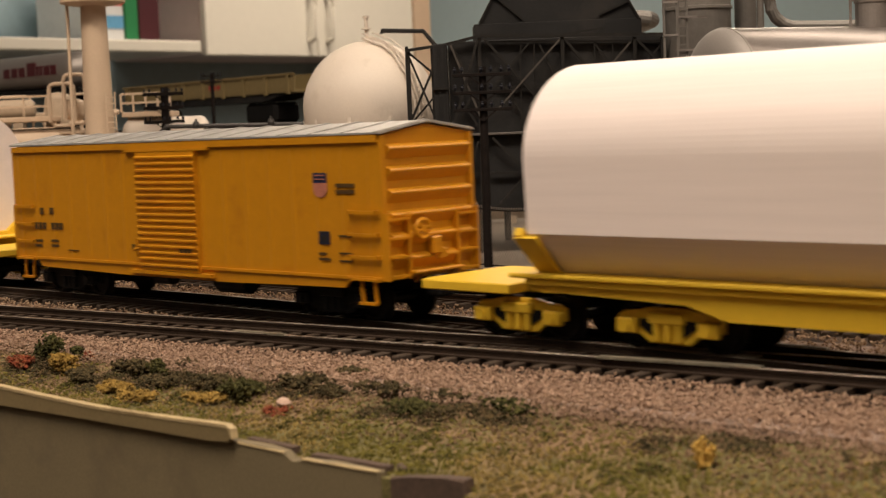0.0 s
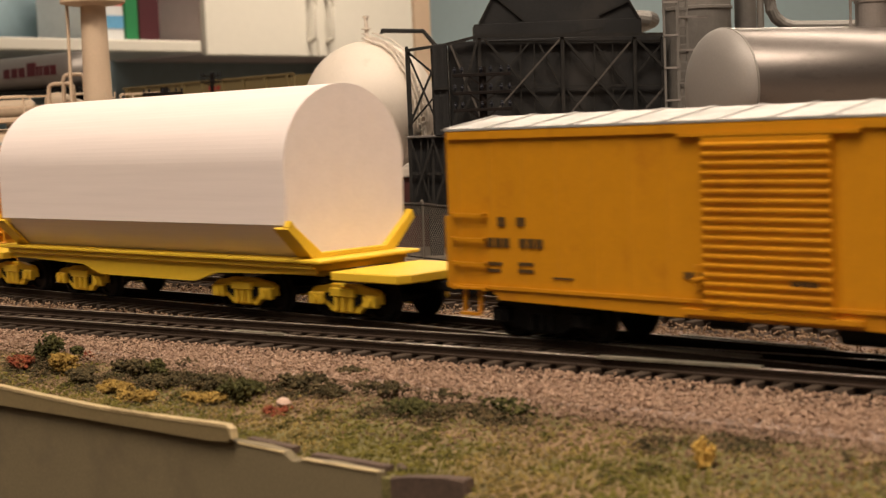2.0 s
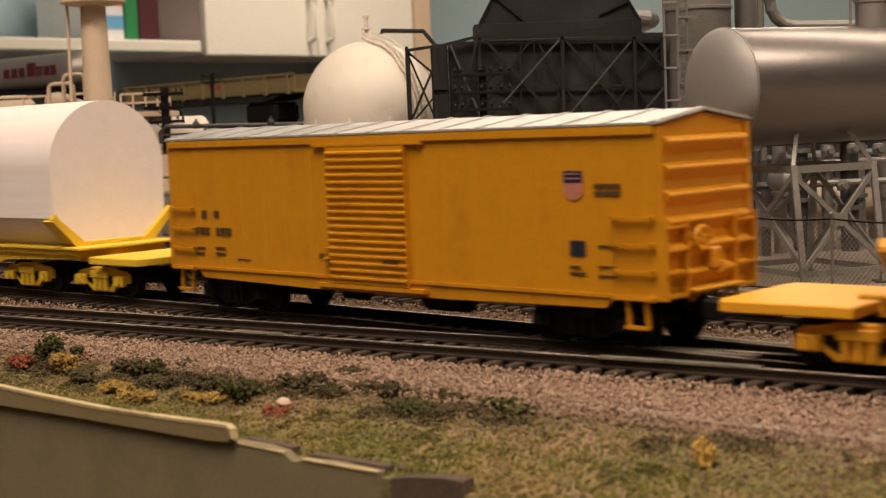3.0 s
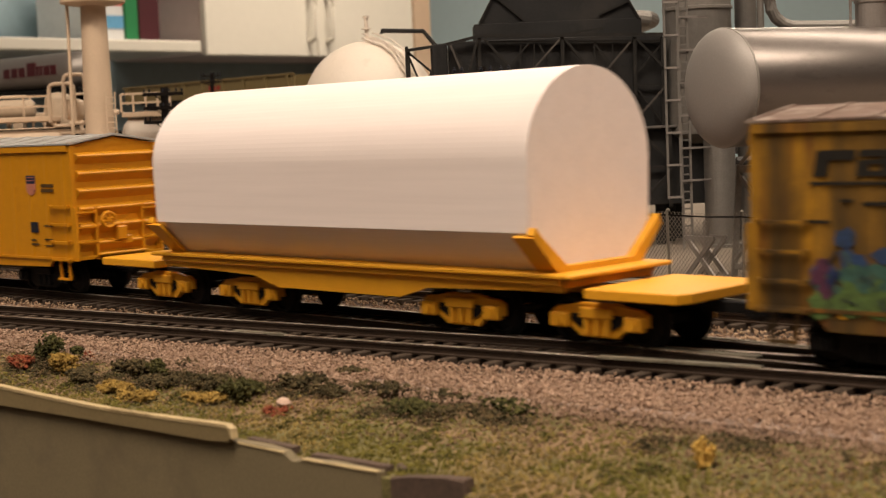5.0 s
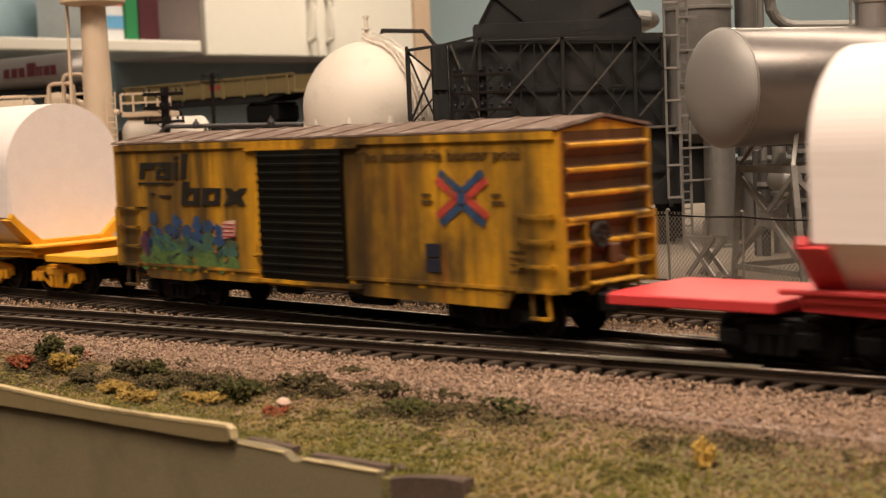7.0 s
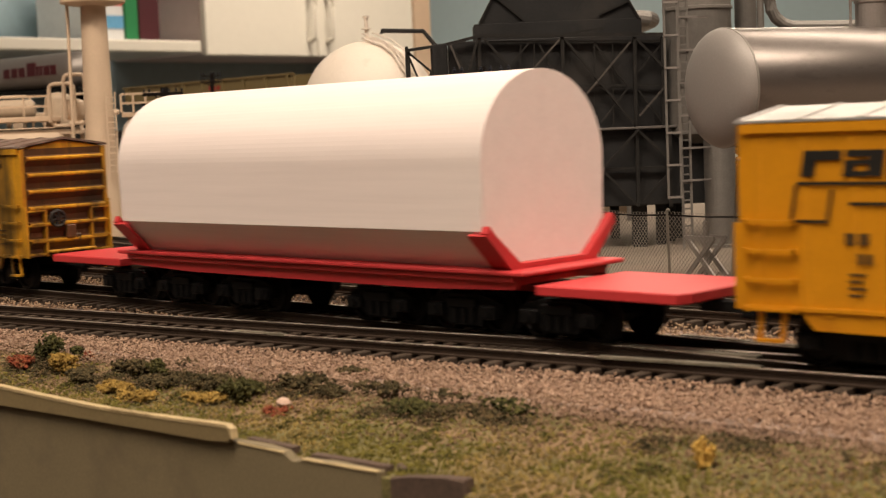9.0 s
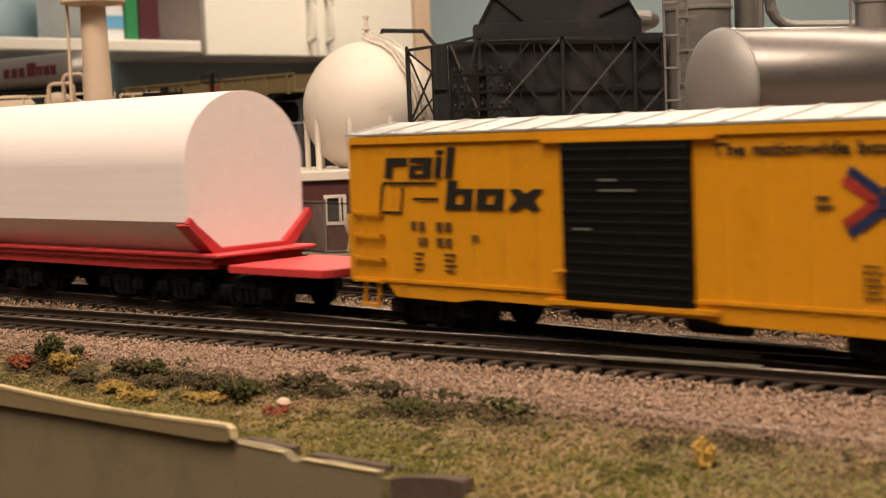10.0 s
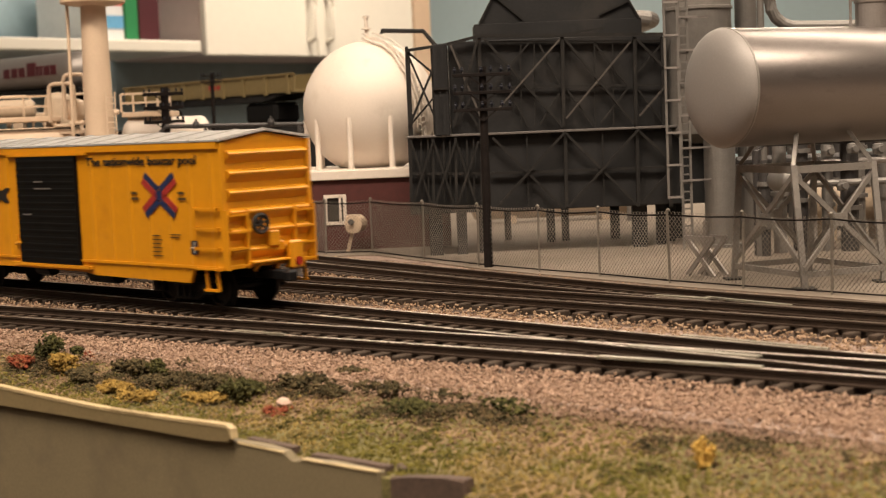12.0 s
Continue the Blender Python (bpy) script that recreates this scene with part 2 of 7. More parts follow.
def worn_paint(name, base, grime, rust, amount, x_scale=70.0, z_scale=9.0, stains=()):
    """Paint with vertical runs of grime and rust, broken up by fine speckle."""
    m = material(name, base, 0.55, vary=0.15)
    t = m.node_tree
    bs = t.nodes["Principled BSDF"]
    last = bs.inputs["Base Color"].links[0].from_socket
    co = t.nodes.new("ShaderNodeTexCoord")
    for colour, sx, sz, lo, hi in ((grime, x_scale * 0.42, z_scale * 2.2, 0.53, 0.66), (rust, x_scale * 2.2, z_scale * 2.5, 0.56, 0.70), (grime, x_scale, z_scale, 0.60 - 0.2 * amount, 0.76 - 0.1 * amount), (grime, x_scale * 4.5, z_scale * 1.6, 0.52, 0.70)):
        mp = t.nodes.new("ShaderNodeMapping")
        mp.inputs["Scale"].default_value = (sx, sx, sz)
        t.links.new(co.outputs["Object"], mp.inputs[0])
        n = t.nodes.new("ShaderNodeTexNoise")
        n.inputs["Scale"].default_value = 1.0
        n.inputs["Detail"].default_value = 5
        n.inputs["Roughness"].default_value = 0.6
        t.links.new(mp.outputs[0], n.inputs[0])
        r = t.nodes.new("ShaderNodeMapRange")
        r.inputs[1].default_value, r.inputs[2].default_value = lo, hi
        r.inputs[4].default_value = 0.88
        t.links.new(n.outputs[0], r.inputs[0])
        x = t.nodes.new("ShaderNodeMix")
        x.data_type = "RGBA"
        t.links.new(r.outputs[0], x.inputs[0])
        t.links.new(last, x.inputs[6])
        x.inputs[7].default_value = (*colour, 1)
        last = x.outputs[2]
    for colour, at, half, strength in stains:
        # a broad soot stain with a ragged edge round one stretch of the side
        sp = t.nodes.new("ShaderNodeSeparateXYZ")
        t.links.new(co.outputs["Object"], sp.inputs[0])
        mp = t.nodes.new("ShaderNodeMapping")
        mp.inputs["Scale"].default_value = (420, 420, 60)
        t.links.new(co.outputs["Object"], mp.inputs[0])
        n = t.nodes.new("ShaderNodeTexNoise")
        n.inputs["Detail"].default_value = 5
        n.inputs["Scale"].default_value = 1.0
        t.links.new(mp.outputs[0], n.inputs[0])
        d = t.nodes.new("ShaderNodeMath")
        d.operation = "SUBTRACT"
        t.links.new(sp.outputs[0], d.inputs[0])
        d.inputs[1].default_value = at
        ab = t.nodes.new("ShaderNodeMath")
        ab.operation = "ABSOLUTE"
        t.links.new(d.outputs[0], ab.inputs[0])
        wob = t.nodes.new("ShaderNodeMath")
        wob.operation = "MULTIPLY_ADD"
        t.links.new(n.outputs[0], wob.inputs[0])
        wob.inputs[1].default_value = half * 1.6
        t.links.new(ab.outputs[0], wob.inputs[2])
        r = t.nodes.new("ShaderNodeMapRange")
        r.inputs[1].default_value, r.inputs[2].default_value = half * 1.9, half * 0.9
        r.inputs[4].default_value = strength
        t.links.new(wob.outputs[0], r.inputs[0])
        x = t.nodes.new("ShaderNodeMix")
        x.data_type = "RGBA"
        t.links.new(r.outputs[0], x.inputs[0])
        t.links.new(last, x.inputs[6])
        x.inputs[7].default_value = (*colour, 1)
        last = x.outputs[2]
    t.links.new(last, bs.inputs["Base Color"])
    return m


WORNYELLOW = worn_paint("weathered_yellow_paint", (0.58, 0.285, 0.011), (0.042, 0.026, 0.009), (0.24, 0.07, 0.012), 0.9,
                        stains=(((0.020, 0.012, 0.006), 0.0230, 0.0075, 0.8), ((0.018, 0.012, 0.007), -0.0450, 0.0065, 0.85), ((0.050, 0.032, 0.012), -0.0640, 0.0150, 0.62), ((0.045, 0.028, 0.010), -0.0300, 0.0100, 0.55), ((0.030, 0.020, 0.009), -0.0830, 0.0055, 0.7), ((0.060, 0.040, 0.012), 0.0780, 0.0080, 0.55), ((0.050, 0.032, 0.010), 0.0440, 0.0040, 0.4)))
WORNDOOR = worn_paint("weathered_black_door", (0.004, 0.004, 0.0035), (0.010, 0.008, 0.005), (0.008, 0.005, 0.003), 0.2)
WORNDOOR.node_tree.nodes["Principled BSDF"].inputs["Specular IOR Level"].default_value = 0.12
RUSTEND = worn_paint("rusty_end_sheet", (0.10, 0.04, 0.014), (0.03, 0.018, 0.01), (0.18, 0.08, 0.02), 0.5)

# ---- paths of the tracks ----
GAUGE = 0.0173


def swept(start, heading, turns, ds=0.004):
    """Points of a line that starts at a place with a heading (degrees) and turns by (length, degrees) one after another."""
    x, y = start
    out = [(x, y, heading)]
    for length, turn in turns:
        n = max(1, round(length / ds))
        for i in range(n):
            heading += turn / n
            x += math.cos(radians(heading)) * length / n
            y += math.sin(radians(heading)) * length / n
            out.append((x, y, heading))
    return out


# the main line, from the far end of the view towards the camera's side
P0 = (0.0101, 0.3637)
AHEAD = swept(P0, -46.0, [(0.07, 0.0), (0.18, 7.0), (1.1, 0.0)])
BEHIND = swept(P0, 134.0, [(0.20, 3.3), (1.6, 1.0)])


def main_line(s):
    """Place and heading (degrees, towards the camera's side) at s metres along the main line."""
    seq, a = (AHEAD, s) if s >= 0 else (BEHIND, -s)
    total = 0.0
    for (x0, y0, h0), (x1, y1, h1) in zip(seq, seq[1:]):
        d = math.hypot(x1 - x0, y1 - y0)
        if total + d >= a or (x1, y1, h1) == seq[-1]:
            f = (a - total) / d
            return x0 + (x1 - x0) * f, y0 + (y1 - y0) * f, (h1 if s >= 0 else h1 - 180)
        total += d
    return seq[-1]


def spaced(seq, step):
    """Points every step metres along a line of points, with headings."""
    out, carry = [], 0.0
    for (x0, y0, _), (x1, y1, _) in zip(seq, seq[1:]):
        d = math.hypot(x1 - x0, y1 - y0)
        h = math.degrees(math.atan2(y1 - y0, x1 - x0))
        while carry < d:
            out.append((x0 + (x1 - x0) * carry / d, y0 + (y1 - y0) * carry / d, h))
            carry += step
        carry -= d
    return out


def offset(seq, o):
    """A line moved sideways by o (to the left of its heading)."""
    out = []
    for i, (x, y, h) in enumerate(seq):
        (xa, ya, _), (xb, yb, _) = seq[max(i - 1, 0)], seq[min(i + 1, len(seq) - 1)]
        d = math.hypot(xb - xa, yb - ya)
        out.append((x - (yb - ya) / d * o, y + (xb - xa) / d * o, h))
    return out


MAIN = [main_line(-0.75 + 0.01 * i) for i in range(141)]
FRONT = swept((-0.62, 0.7931), -36.0, [(0.7515, 0.0), (0.13, -1.5), (0.28, -1.0)])
REAR = swept((-0.45, 0.884), -44.0, [(0.9, 0.0)])
REAR_FAR = swept((-0.34, 0.9730), -54.2, [(0.645, 0.0), (0.1, 8.0), (0.12, 1.0)])
# ---- the layout's ground and track ----
def sheet(name, outline, z, mat, label, thick=0.02):
    bm = B()
    prism(bm, outline, z - thick, z, "z")
    return tagged(part(name, bm, mat), label, "ground", kind="structure")


def rail_profile(bm, seq, o, r0=0.0, r1=1.0):
    """A rail: foot, web and head swept along the line at a sideways offset."""
    line = offset(seq, o)
    n = len(line)
    line = line[int(r0 * n):max(int(r1 * n), 2)]
    sec = [(-0.0012, -0.0022), (0.0012, -0.0022), (0.0012, -0.0019), (0.0003, -0.0017), (0.0003, -0.0008), (0.00055, -0.0006), (0.00055, -0.0001), (0.00045, 0.0), (-0.00045, 0.0), (-0.00055, -0.0001), (-0.00055, -0.0006), (-0.0003, -0.0008), (-0.0003, -0.0017), (-0.0012, -0.0019)]
    rings = []
    for i, (x, y, _) in enumerate(line):
        (xa, ya, _), (xb, yb, _) = line[max(i - 1, 0)], line[min(i + 1, len(line) - 1)]
        d = math.hypot(xb - xa, yb - ya)
        nx, ny = -(yb - ya) / d, (xb - xa) / d
        rings.append([bm.verts.new((x + nx * a, y + ny * a, b)) for a, b in sec])
    for a, b in zip(rings, rings[1:]):
        for j in range(len(sec)):
            f = bm.faces.new((a[j], a[(j + 1) % len(sec)], b[(j + 1) % len(sec)], b[j]))
            if j in (6, 7, 8):
                f.material_index = 1
    bm.faces.new(rings[0][::-1])
    bm.faces.new(rings[-1])


def track(label, seq, spans=((0, 1), (0, 1)), tie_span=(0.0, 1.0), tie_len=0.0290, shine=True):
    tr = tagged(empty("railway_track"), label, "track", "parallel railway tracks", "structure")
    for (r0, r1), o in zip(spans, (GAUGE / 2, -GAUGE / 2)):
        bm = B()
        rail_profile(bm, seq, o, r0, r1)
        ob = part("rail", bm, RAILTOP, tr)
        ob.data.materials.append(RAILSHINE if shine else RAILDULL)
    bm = B()
    box(bm, -0.00120, 0.00120, -tie_len / 2, tie_len / 2, -0.0045, -0.0022, 0.0002)
    me = None
    pts = spaced(seq, 0.0062)
    a, b = int(tie_span[0] * len(pts)), int(tie_span[1] * len(pts))
    for x, y, h in pts[a:b]:
        m = pose(x + random.uniform(-1, 1) * 0.0002, y, 0, 0, 0, h + random.uniform(-2, 2))
        if me is None:
            first = part("tie", bm, TIE, tr)
            me = first.data
            first.matrix_basis = m
        else:
            share("tie", me, tr, m)
    return tr


def track_bed(seq, top):
    """A low bank of oily ballast in which the ties lie."""
    bm = B()
    rows = []
    for o, z in ((0.0200, -0.0046), (0.0172, -0.0041), (0.0152, top), (-0.0152, top), (-0.0172, -0.0041), (-0.0200, -0.0046)):
        rows.append([bm.verts.new((x, y, z + 0.00025 * noise.noise((x * 220, y * 220, o * 90)))) for x, y, _ in offset(seq, o)])
    for a, b in zip(rows, rows[1:]):
        for i in range(len(a) - 1):
            bm.faces.new((a[i], b[i], b[i + 1], a[i + 1]))
    lo = [[bm.verts.new((v.co.x, v.co.y, -0.006)) for v in r] for r in (rows[0], rows[-1])]
    for r, l in zip((rows[0], rows[-1]), lo):
        for i in range(len(r) - 1):
            bm.faces.new((r[i], r[i + 1], l[i + 1], l[i]))
    bmesh.ops.recalc_face_normals(bm, faces=bm.faces[:])
    tagged(part("ground_bed", bm, BEDDARK), "dark oily ballast bed under a track", "ground", kind="structure")


for seq, top in ((MAIN, -0.0038), (FRONT, -0.00388), (REAR, -0.00394), (REAR_FAR, -0.0040)):
    track_bed(seq, top)
sheet("ground", [(-1.6, 1.0), (-0.42, 0.66), (-0.128, 0.405), (0.0, 0.297), (0.30, 0.035), (0.9, -0.5), (2.2, -0.5), (2.2, 1.75), (-1.6, 1.75)], -0.0042, SOIL, "brown gritty ballast bed under the tracks")
sheet("yard_ground", [(0.30, 0.15), (1.6, 0.15), (1.6, 1.7), (-1.2, 1.7), (-0.42, 1.05), (-0.050, 0.622), (-0.029, 0.621), (0.0133, 0.543), (0.0725, 0.462), (0.1122, 0.415)], -0.0036, CONCRETE, "dusty tan concrete yard of the works", 0.0026)
track("dark railway track with worn rails carrying the train", MAIN, ((0, 1), (0, 1)))
GUARD = material("pale_worn_nickel_rail", (0.27, 0.255, 0.205), 0.45, 0.5, vary=0.3, scale=120, spot=(0.16, 0.14, 0.11), spot_amount=0.35, spot_scale=180)
for a, b, w in (((0.0538, 0.3327), (0.0798, 0.3054), 0.0017), ((0.0403, 0.3210), (0.0641, 0.2990), 0.0026), ((0.0320, 0.3078), (0.0619, 0.2866), 0.0021), ((0.0590, 0.4096), (0.0717, 0.3971), 0.0020), ((0.0717, 0.4011), (0.0891, 0.3764), 0.0013), ((-0.0540, 0.3722), (-0.0400, 0.3610), 0.0016)):
    bm = B()
    bar(bm, (*a, 0.0), (*b, 0.0), w, 0.0005)
    tagged(part("guard_rail", bm, GUARD), "pale worn point rail laid flat at the turnout", "rail", kind="structure")
track("dark railway track joining the main line at a turnout", FRONT, ((0, 1), (0, 1)), (0, 0.86))
track("rusty yard track beside the wire fence", REAR, shine=False)
track("rusty yard siding along the wire fence", REAR_FAR, shine=False)


# ---- verge of turf, falling from the ballast to the layout's edge ----
VERGE = Vector((-0.124, 0.405))
ALONG = Vector((math.cos(radians(-40.0)), math.sin(radians(-40.0))))
TOWARDS = Vector((ALONG.y, -ALONG.x))


def verge_z(u, d):
    p = VERGE + ALONG * u + TOWARDS * d
    lump = 0.0007 * noise.noise((p.x * 70, p.y * 70, 0)) + 0.0004 * noise.noise((p.x * 190, p.y * 190, 3))
    return -0.0046 - 0.0052 * min(max(d / 0.046, 0), 1.25) + lump


def verge_sheet(u0, u1, d1):
    bm = B()
    nu, nd = int((u1 - u0) / 0.003), int((d1 + 0.004) / 0.003)
    g = []
    for i in range(nu + 1):
        row = []
        for j in range(nd + 1):
            u, d = u0 + (u1 - u0) * i / nu, -0.004 + (d1 + 0.004) * j / nd
            p = VERGE + ALONG * u + TOWARDS * d
            row.append(bm.verts.new((p.x, p.y, verge_z(u, d))))
        g.append(row)
    for i in range(nu):
        for j in range(nd):
            bm.faces.new((g[i][j], g[i + 1][j], g[i + 1][j + 1], g[i][j + 1]))
    ex = bmesh.ops.extrude_face_region(bm, geom=bm.faces[:])
    for v in ex["geom"]:
        if isinstance(v, bmesh.types.BMVert):
            v.co.z = -0.03
    return tagged(part("ground_verge", bm, TURFBASE), "sloping verge of brown and green model turf", "ground", kind="structure")


verge_sheet(-0.45, 0.2055, 0.0478)
verge_sheet(0.2055, 0.75, 0.16)


def scatter(name, pts, sizes, mat, label, flat=0.75, seed=1):
    """Small irregular eight-sided bits, each turned and shaped by chance, as one mesh."""
    rng = np.random.default_rng(seed)
    n = len(pts)
    base = np.array([(1, 0, 0), (-1, 0, 0), (0, 1, 0), (0, -1, 0), (0, 0, 1), (0, 0, -1)], float)
    tri = np.array([(0, 2, 4), (2, 1, 4), (1, 3, 4), (3, 0, 4), (2, 0, 5), (1, 2, 5), (3, 1, 5), (0, 3, 5)])
    v = base[None] * rng.uniform(0.55, 1.15, (n, 6, 1)) + rng.uniform(-0.3, 0.3, (n, 6, 3))
    a, b, c = rng.uniform(0, 2 * np.pi, n), rng.uniform(-0.7, 0.7, n), rng.uniform(0, 2 * np.pi, n)
    def rot(k, i, j, v):
        out = v.copy()
        co, si = np.cos(k)[:, None], np.sin(k)[:, None]
        out[..., i], out[..., j] = co * v[..., i] - si * v[..., j], si * v[..., i] + co * v[..., j]
        return out
    v = rot(c, 0, 1, rot(b, 1, 2, rot(a, 0, 1, v)))
    v[..., 2] *= flat
    v = v * np.asarray(sizes)[:, None, None] + np.asarray(pts)[:, None, :]
    f = (tri[None] + 6 * np.arange(n)[:, None, None]).reshape(-1, 3)
    me = bpy.data.meshes.new(name)
    me.from_pydata(v.reshape(-1, 3).tolist(), [], f.tolist())
    me.materials.append(mat)
    return tagged(new(name, me), label, "scatter", kind="stuff")


STONES = pieces("pink_granite_stones", [(0.21, 0.138, 0.104), (0.28, 0.188, 0.140), (0.35, 0.24, 0.172), (0.23, 0.150, 0.107), (0.41, 0.30, 0.225)], 0.85)
TANSTONES = pieces("tan_granite_stones", [(0.16, 0.10, 0.068), (0.31, 0.215, 0.145), (0.37, 0.27, 0.185), (0.24, 0.16, 0.105)], 0.85)
DARKSTONES = pieces("oily_ballast_stones", [(0.05, 0.036, 0.028), (0.14, 0.10, 0.08), (0.22, 0.16, 0.13), (0.07, 0.05, 0.04)], 0.85)
TURF = pieces("olive_turf", [(0.088, 0.082, 0.020), (0.124, 0.110, 0.027), (0.150, 0.128, 0.032), (0.100, 0.094, 0.023), (0.170, 0.138, 0.038), (0.076, 0.075, 0.018)], 0.95)
STRAWTURF = pieces("straw_turf", [(0.11, 0.082, 0.028), (0.20, 0.148, 0.05), (0.27, 0.198, 0.072), (0.15, 0.11, 0.038), (0.09, 0.074, 0.026)], 0.95)
EARTH = pieces("earth_bits", [(0.09, 0.058, 0.036), (0.17, 0.112, 0.072), (0.25, 0.17, 0.11), (0.12, 0.08, 0.045)], 0.95)
rng = np.random.default_rng(7)


near_pts, near_size, far_pts, far_size, dark_pts, dark_size = [], [], [], [], [], []
FAST = [[q for q in seq[::4] if -0.35 < q[0] < 0.3 and 0.15 < q[1] < 0.75] for seq in (MAIN, FRONT, REAR, REAR_FAR)]


def dists(pts):
    """Distance of many points from each track's centre line."""
    pts = np.asarray(pts, float)
    out = np.full((4, len(pts)), 9.0)
    for row, seq in zip(out, FAST):
        arr = np.array([(a, b) for a, b, _ in seq])
        for p, q in zip(arr[:-1], arr[1:]):
            v = q - p
            k = np.clip(((pts - p) @ v) / (v @ v), 0, 1)
            np.minimum(row, np.hypot(*(p + k[:, None] * v - pts).T), out=row)
    return out


def bank(d):
    """Height of the ballast at a distance from a track's centre."""
    return -0.0032 - 0.0008 * min(max((d - 0.0150) / 0.006, 0), 1)


spots = np.column_stack((rng.uniform(-0.22, 0.15, 110000), rng.uniform(0.20, 0.68, 110000)))
for (x, y), (dm, df, dr, dz) in zip(spots.tolist(), dists(spots).T.tolist()):
    if abs(x) > 0.33 * y + 0.01:
        continue
    rel = Vector((x, y)) - VERGE
    d = rel.dot(TOWARDS)
    if d > 0.008:
        continue
    if min(dm, df) < 0.0146:
        if rng.random() < 0.45:
            dark_pts.append((x, y, -0.0039 + rng.uniform(-0.0002, 0.0004)))
            dark_size.append(rng.uniform(0.0003, 0.0006))
        continue
    if min(dr, dz) < 0.0146:
        if rng.random() < 0.3:
            dark_pts.append((x, y, -0.0040 + rng.uniform(-0.0002, 0.0003)))
            dark_size.append(rng.uniform(0.0003, 0.0006))
        continue
    if dr < 0.05 and 0.396 < y + 1.28 * (x - 0.125) < 0.413:
        dark_pts.append((x, y, -0.0039 + rng.uniform(0, 0.0005)))
        dark_size.append(rng.uniform(0.0003, 0.0006))
    elif dm < dr and d > -0.03 and df < 0.06:
        near_pts.append((x, y, bank(min(dm, df)) + rng.uniform(-0.0004, 0.0010)))
        near_size.append(rng.uniform(0.0003, 0.00065))
    elif y < 0.40 - 1.28 * (x - 0.125) and min(dr, dm, dz) < 0.03:
        far_pts.append((x, y, bank(min(dm, dr, dz)) + rng.uniform(-0.0003, 0.0009)))
        far_size.append(rng.uniform(0.00035, 0.0007))
# a thicker shoulder in front of the front track
ud = np.column_stack((rng.uniform(-0.05, 0.32, 34000), rng.uniform(-0.024, 0.010, 34000)))
spots = np.array(VERGE) + ud[:, :1] * np.array(ALONG) + ud[:, 1:] * np.array(TOWARDS)
for (u, d), df in zip(ud.tolist(), dists(spots)[1].tolist()):
    p = VERGE + ALONG * u + TOWARDS * d
    if df < 0.0147 + 0.0010 * noise.noise((p.x * 300, p.y * 300, 2)):
        continue
    near_pts.append((p.x, p.y, (bank(df) if d < 0 else max(verge_z(u, d), bank(df) - 0.0008)) + rng.uniform(-0.0003, 0.0008)))
    near_size.append(rng.uniform(0.0003, 0.00062) * (1.0 if d < 0.004 else 0.7))
scatter("ballast", near_pts, near_size, STONES, "loose pinkish grey ballast stones beside the track", seed=2)
scatter("ballast", far_pts, far_size, TANSTONES, "loose tan ballast stones between the tracks", seed=3)
scatter("ballast", dark_pts, dark_size, DARKSTONES, "dark oily ballast between the rails", seed=4)
tp, ts, ep, es_, sp, ss_ = [], [], [], [], [], []
for _ in range(120000):
    u, d = rng.uniform(-0.02, 0.36), rng.uniform(0.0, 0.11)
    if u < 0.2055 and d > 0.0466:
        continue
    p = VERGE + ALONG * u + TOWARDS * d
    if abs(p.x) > 0.32 * p.y + 0.01 or p.y < 0.16:
        continue
    green = noise.noise((p.x * 45, p.y * 45, 9)) * 0.35 + min(d / 0.028, 1.4)
    z = verge_z(u, d)
    if green + rng.uniform(-0.5, 0.5) > 0.8:
        patchy = 1.2 * noise.noise((p.x * 48, p.y * 48, 5)) + 0.7 * noise.noise((p.x * 150, p.y * 150, 6)) + rng.uniform(-0.3, 0.3)
        (tp if patchy > -0.18 else sp).append((p.x, p.y, z + rng.uniform(-0.0002, 0.0006)))
        (ts if patchy > -0.18 else ss_).append(rng.uniform(0.00018, 0.00056))
    elif rng.random() < 0.75:
        ep.append((p.x, p.y, z + rng.uniform(-0.0002, 0.0004)))
        es_.append(rng.uniform(0.0002, 0.0006))
BRUSH = pieces("dead_brush", [(0.032, 0.028, 0.016), (0.065, 0.053, 0.030), (0.105, 0.077, 0.042), (0.048, 0.048, 0.021), (0.15, 0.10, 0.052), (0.038, 0.034, 0.018)], 0.95)
bp_, bs_ = [], []
for _ in range(60000):
    u, d = rng.uniform(0.0, 0.30), rng.uniform(0.002, 0.032)
    p = VERGE + ALONG * u + TOWARDS * d
    band = 1 - abs(d - 0.0135) / 0.016
    m = noise.noise((p.x * 55, p.y * 55, 21)) + 0.7 * noise.noise((p.x * 150, p.y * 150, 22)) + 0.55 * band - 3.0 * max(0.0, u - 0.11)
    if m < 0.42:
        continue
    bp_.append((p.x, p.y, verge_z(u, d) + rng.uniform(0, 1) ** 1.5 * min(0.0024, 0.0030 * (m - 0.3))))
    bs_.append(rng.uniform(0.0002, 0.00055))
tuft_pts, tuft_size = [], []
for _ in range(60000):
    u, d = rng.uniform(0.06, 0.33), rng.uniform(0.012, 0.075)
    p = VERGE + ALONG * u + TOWARDS * d
    if (u < 0.2055 and d > 0.0450) or abs(p.x) > 0.32 * p.y + 0.01:
        continue
    m = noise.noise((p.x * 95, p.y * 95, 31)) + 0.8 * noise.noise((p.x * 260, p.y * 260, 32))
    if m < 0.36:
        continue
    tuft_pts.append((p.x, p.y, verge_z(u, d) + rng.uniform(0, 1) * min(0.0012, 0.0025 * (m - 0.3))))
    tuft_size.append(rng.uniform(0.00018, 0.00042))
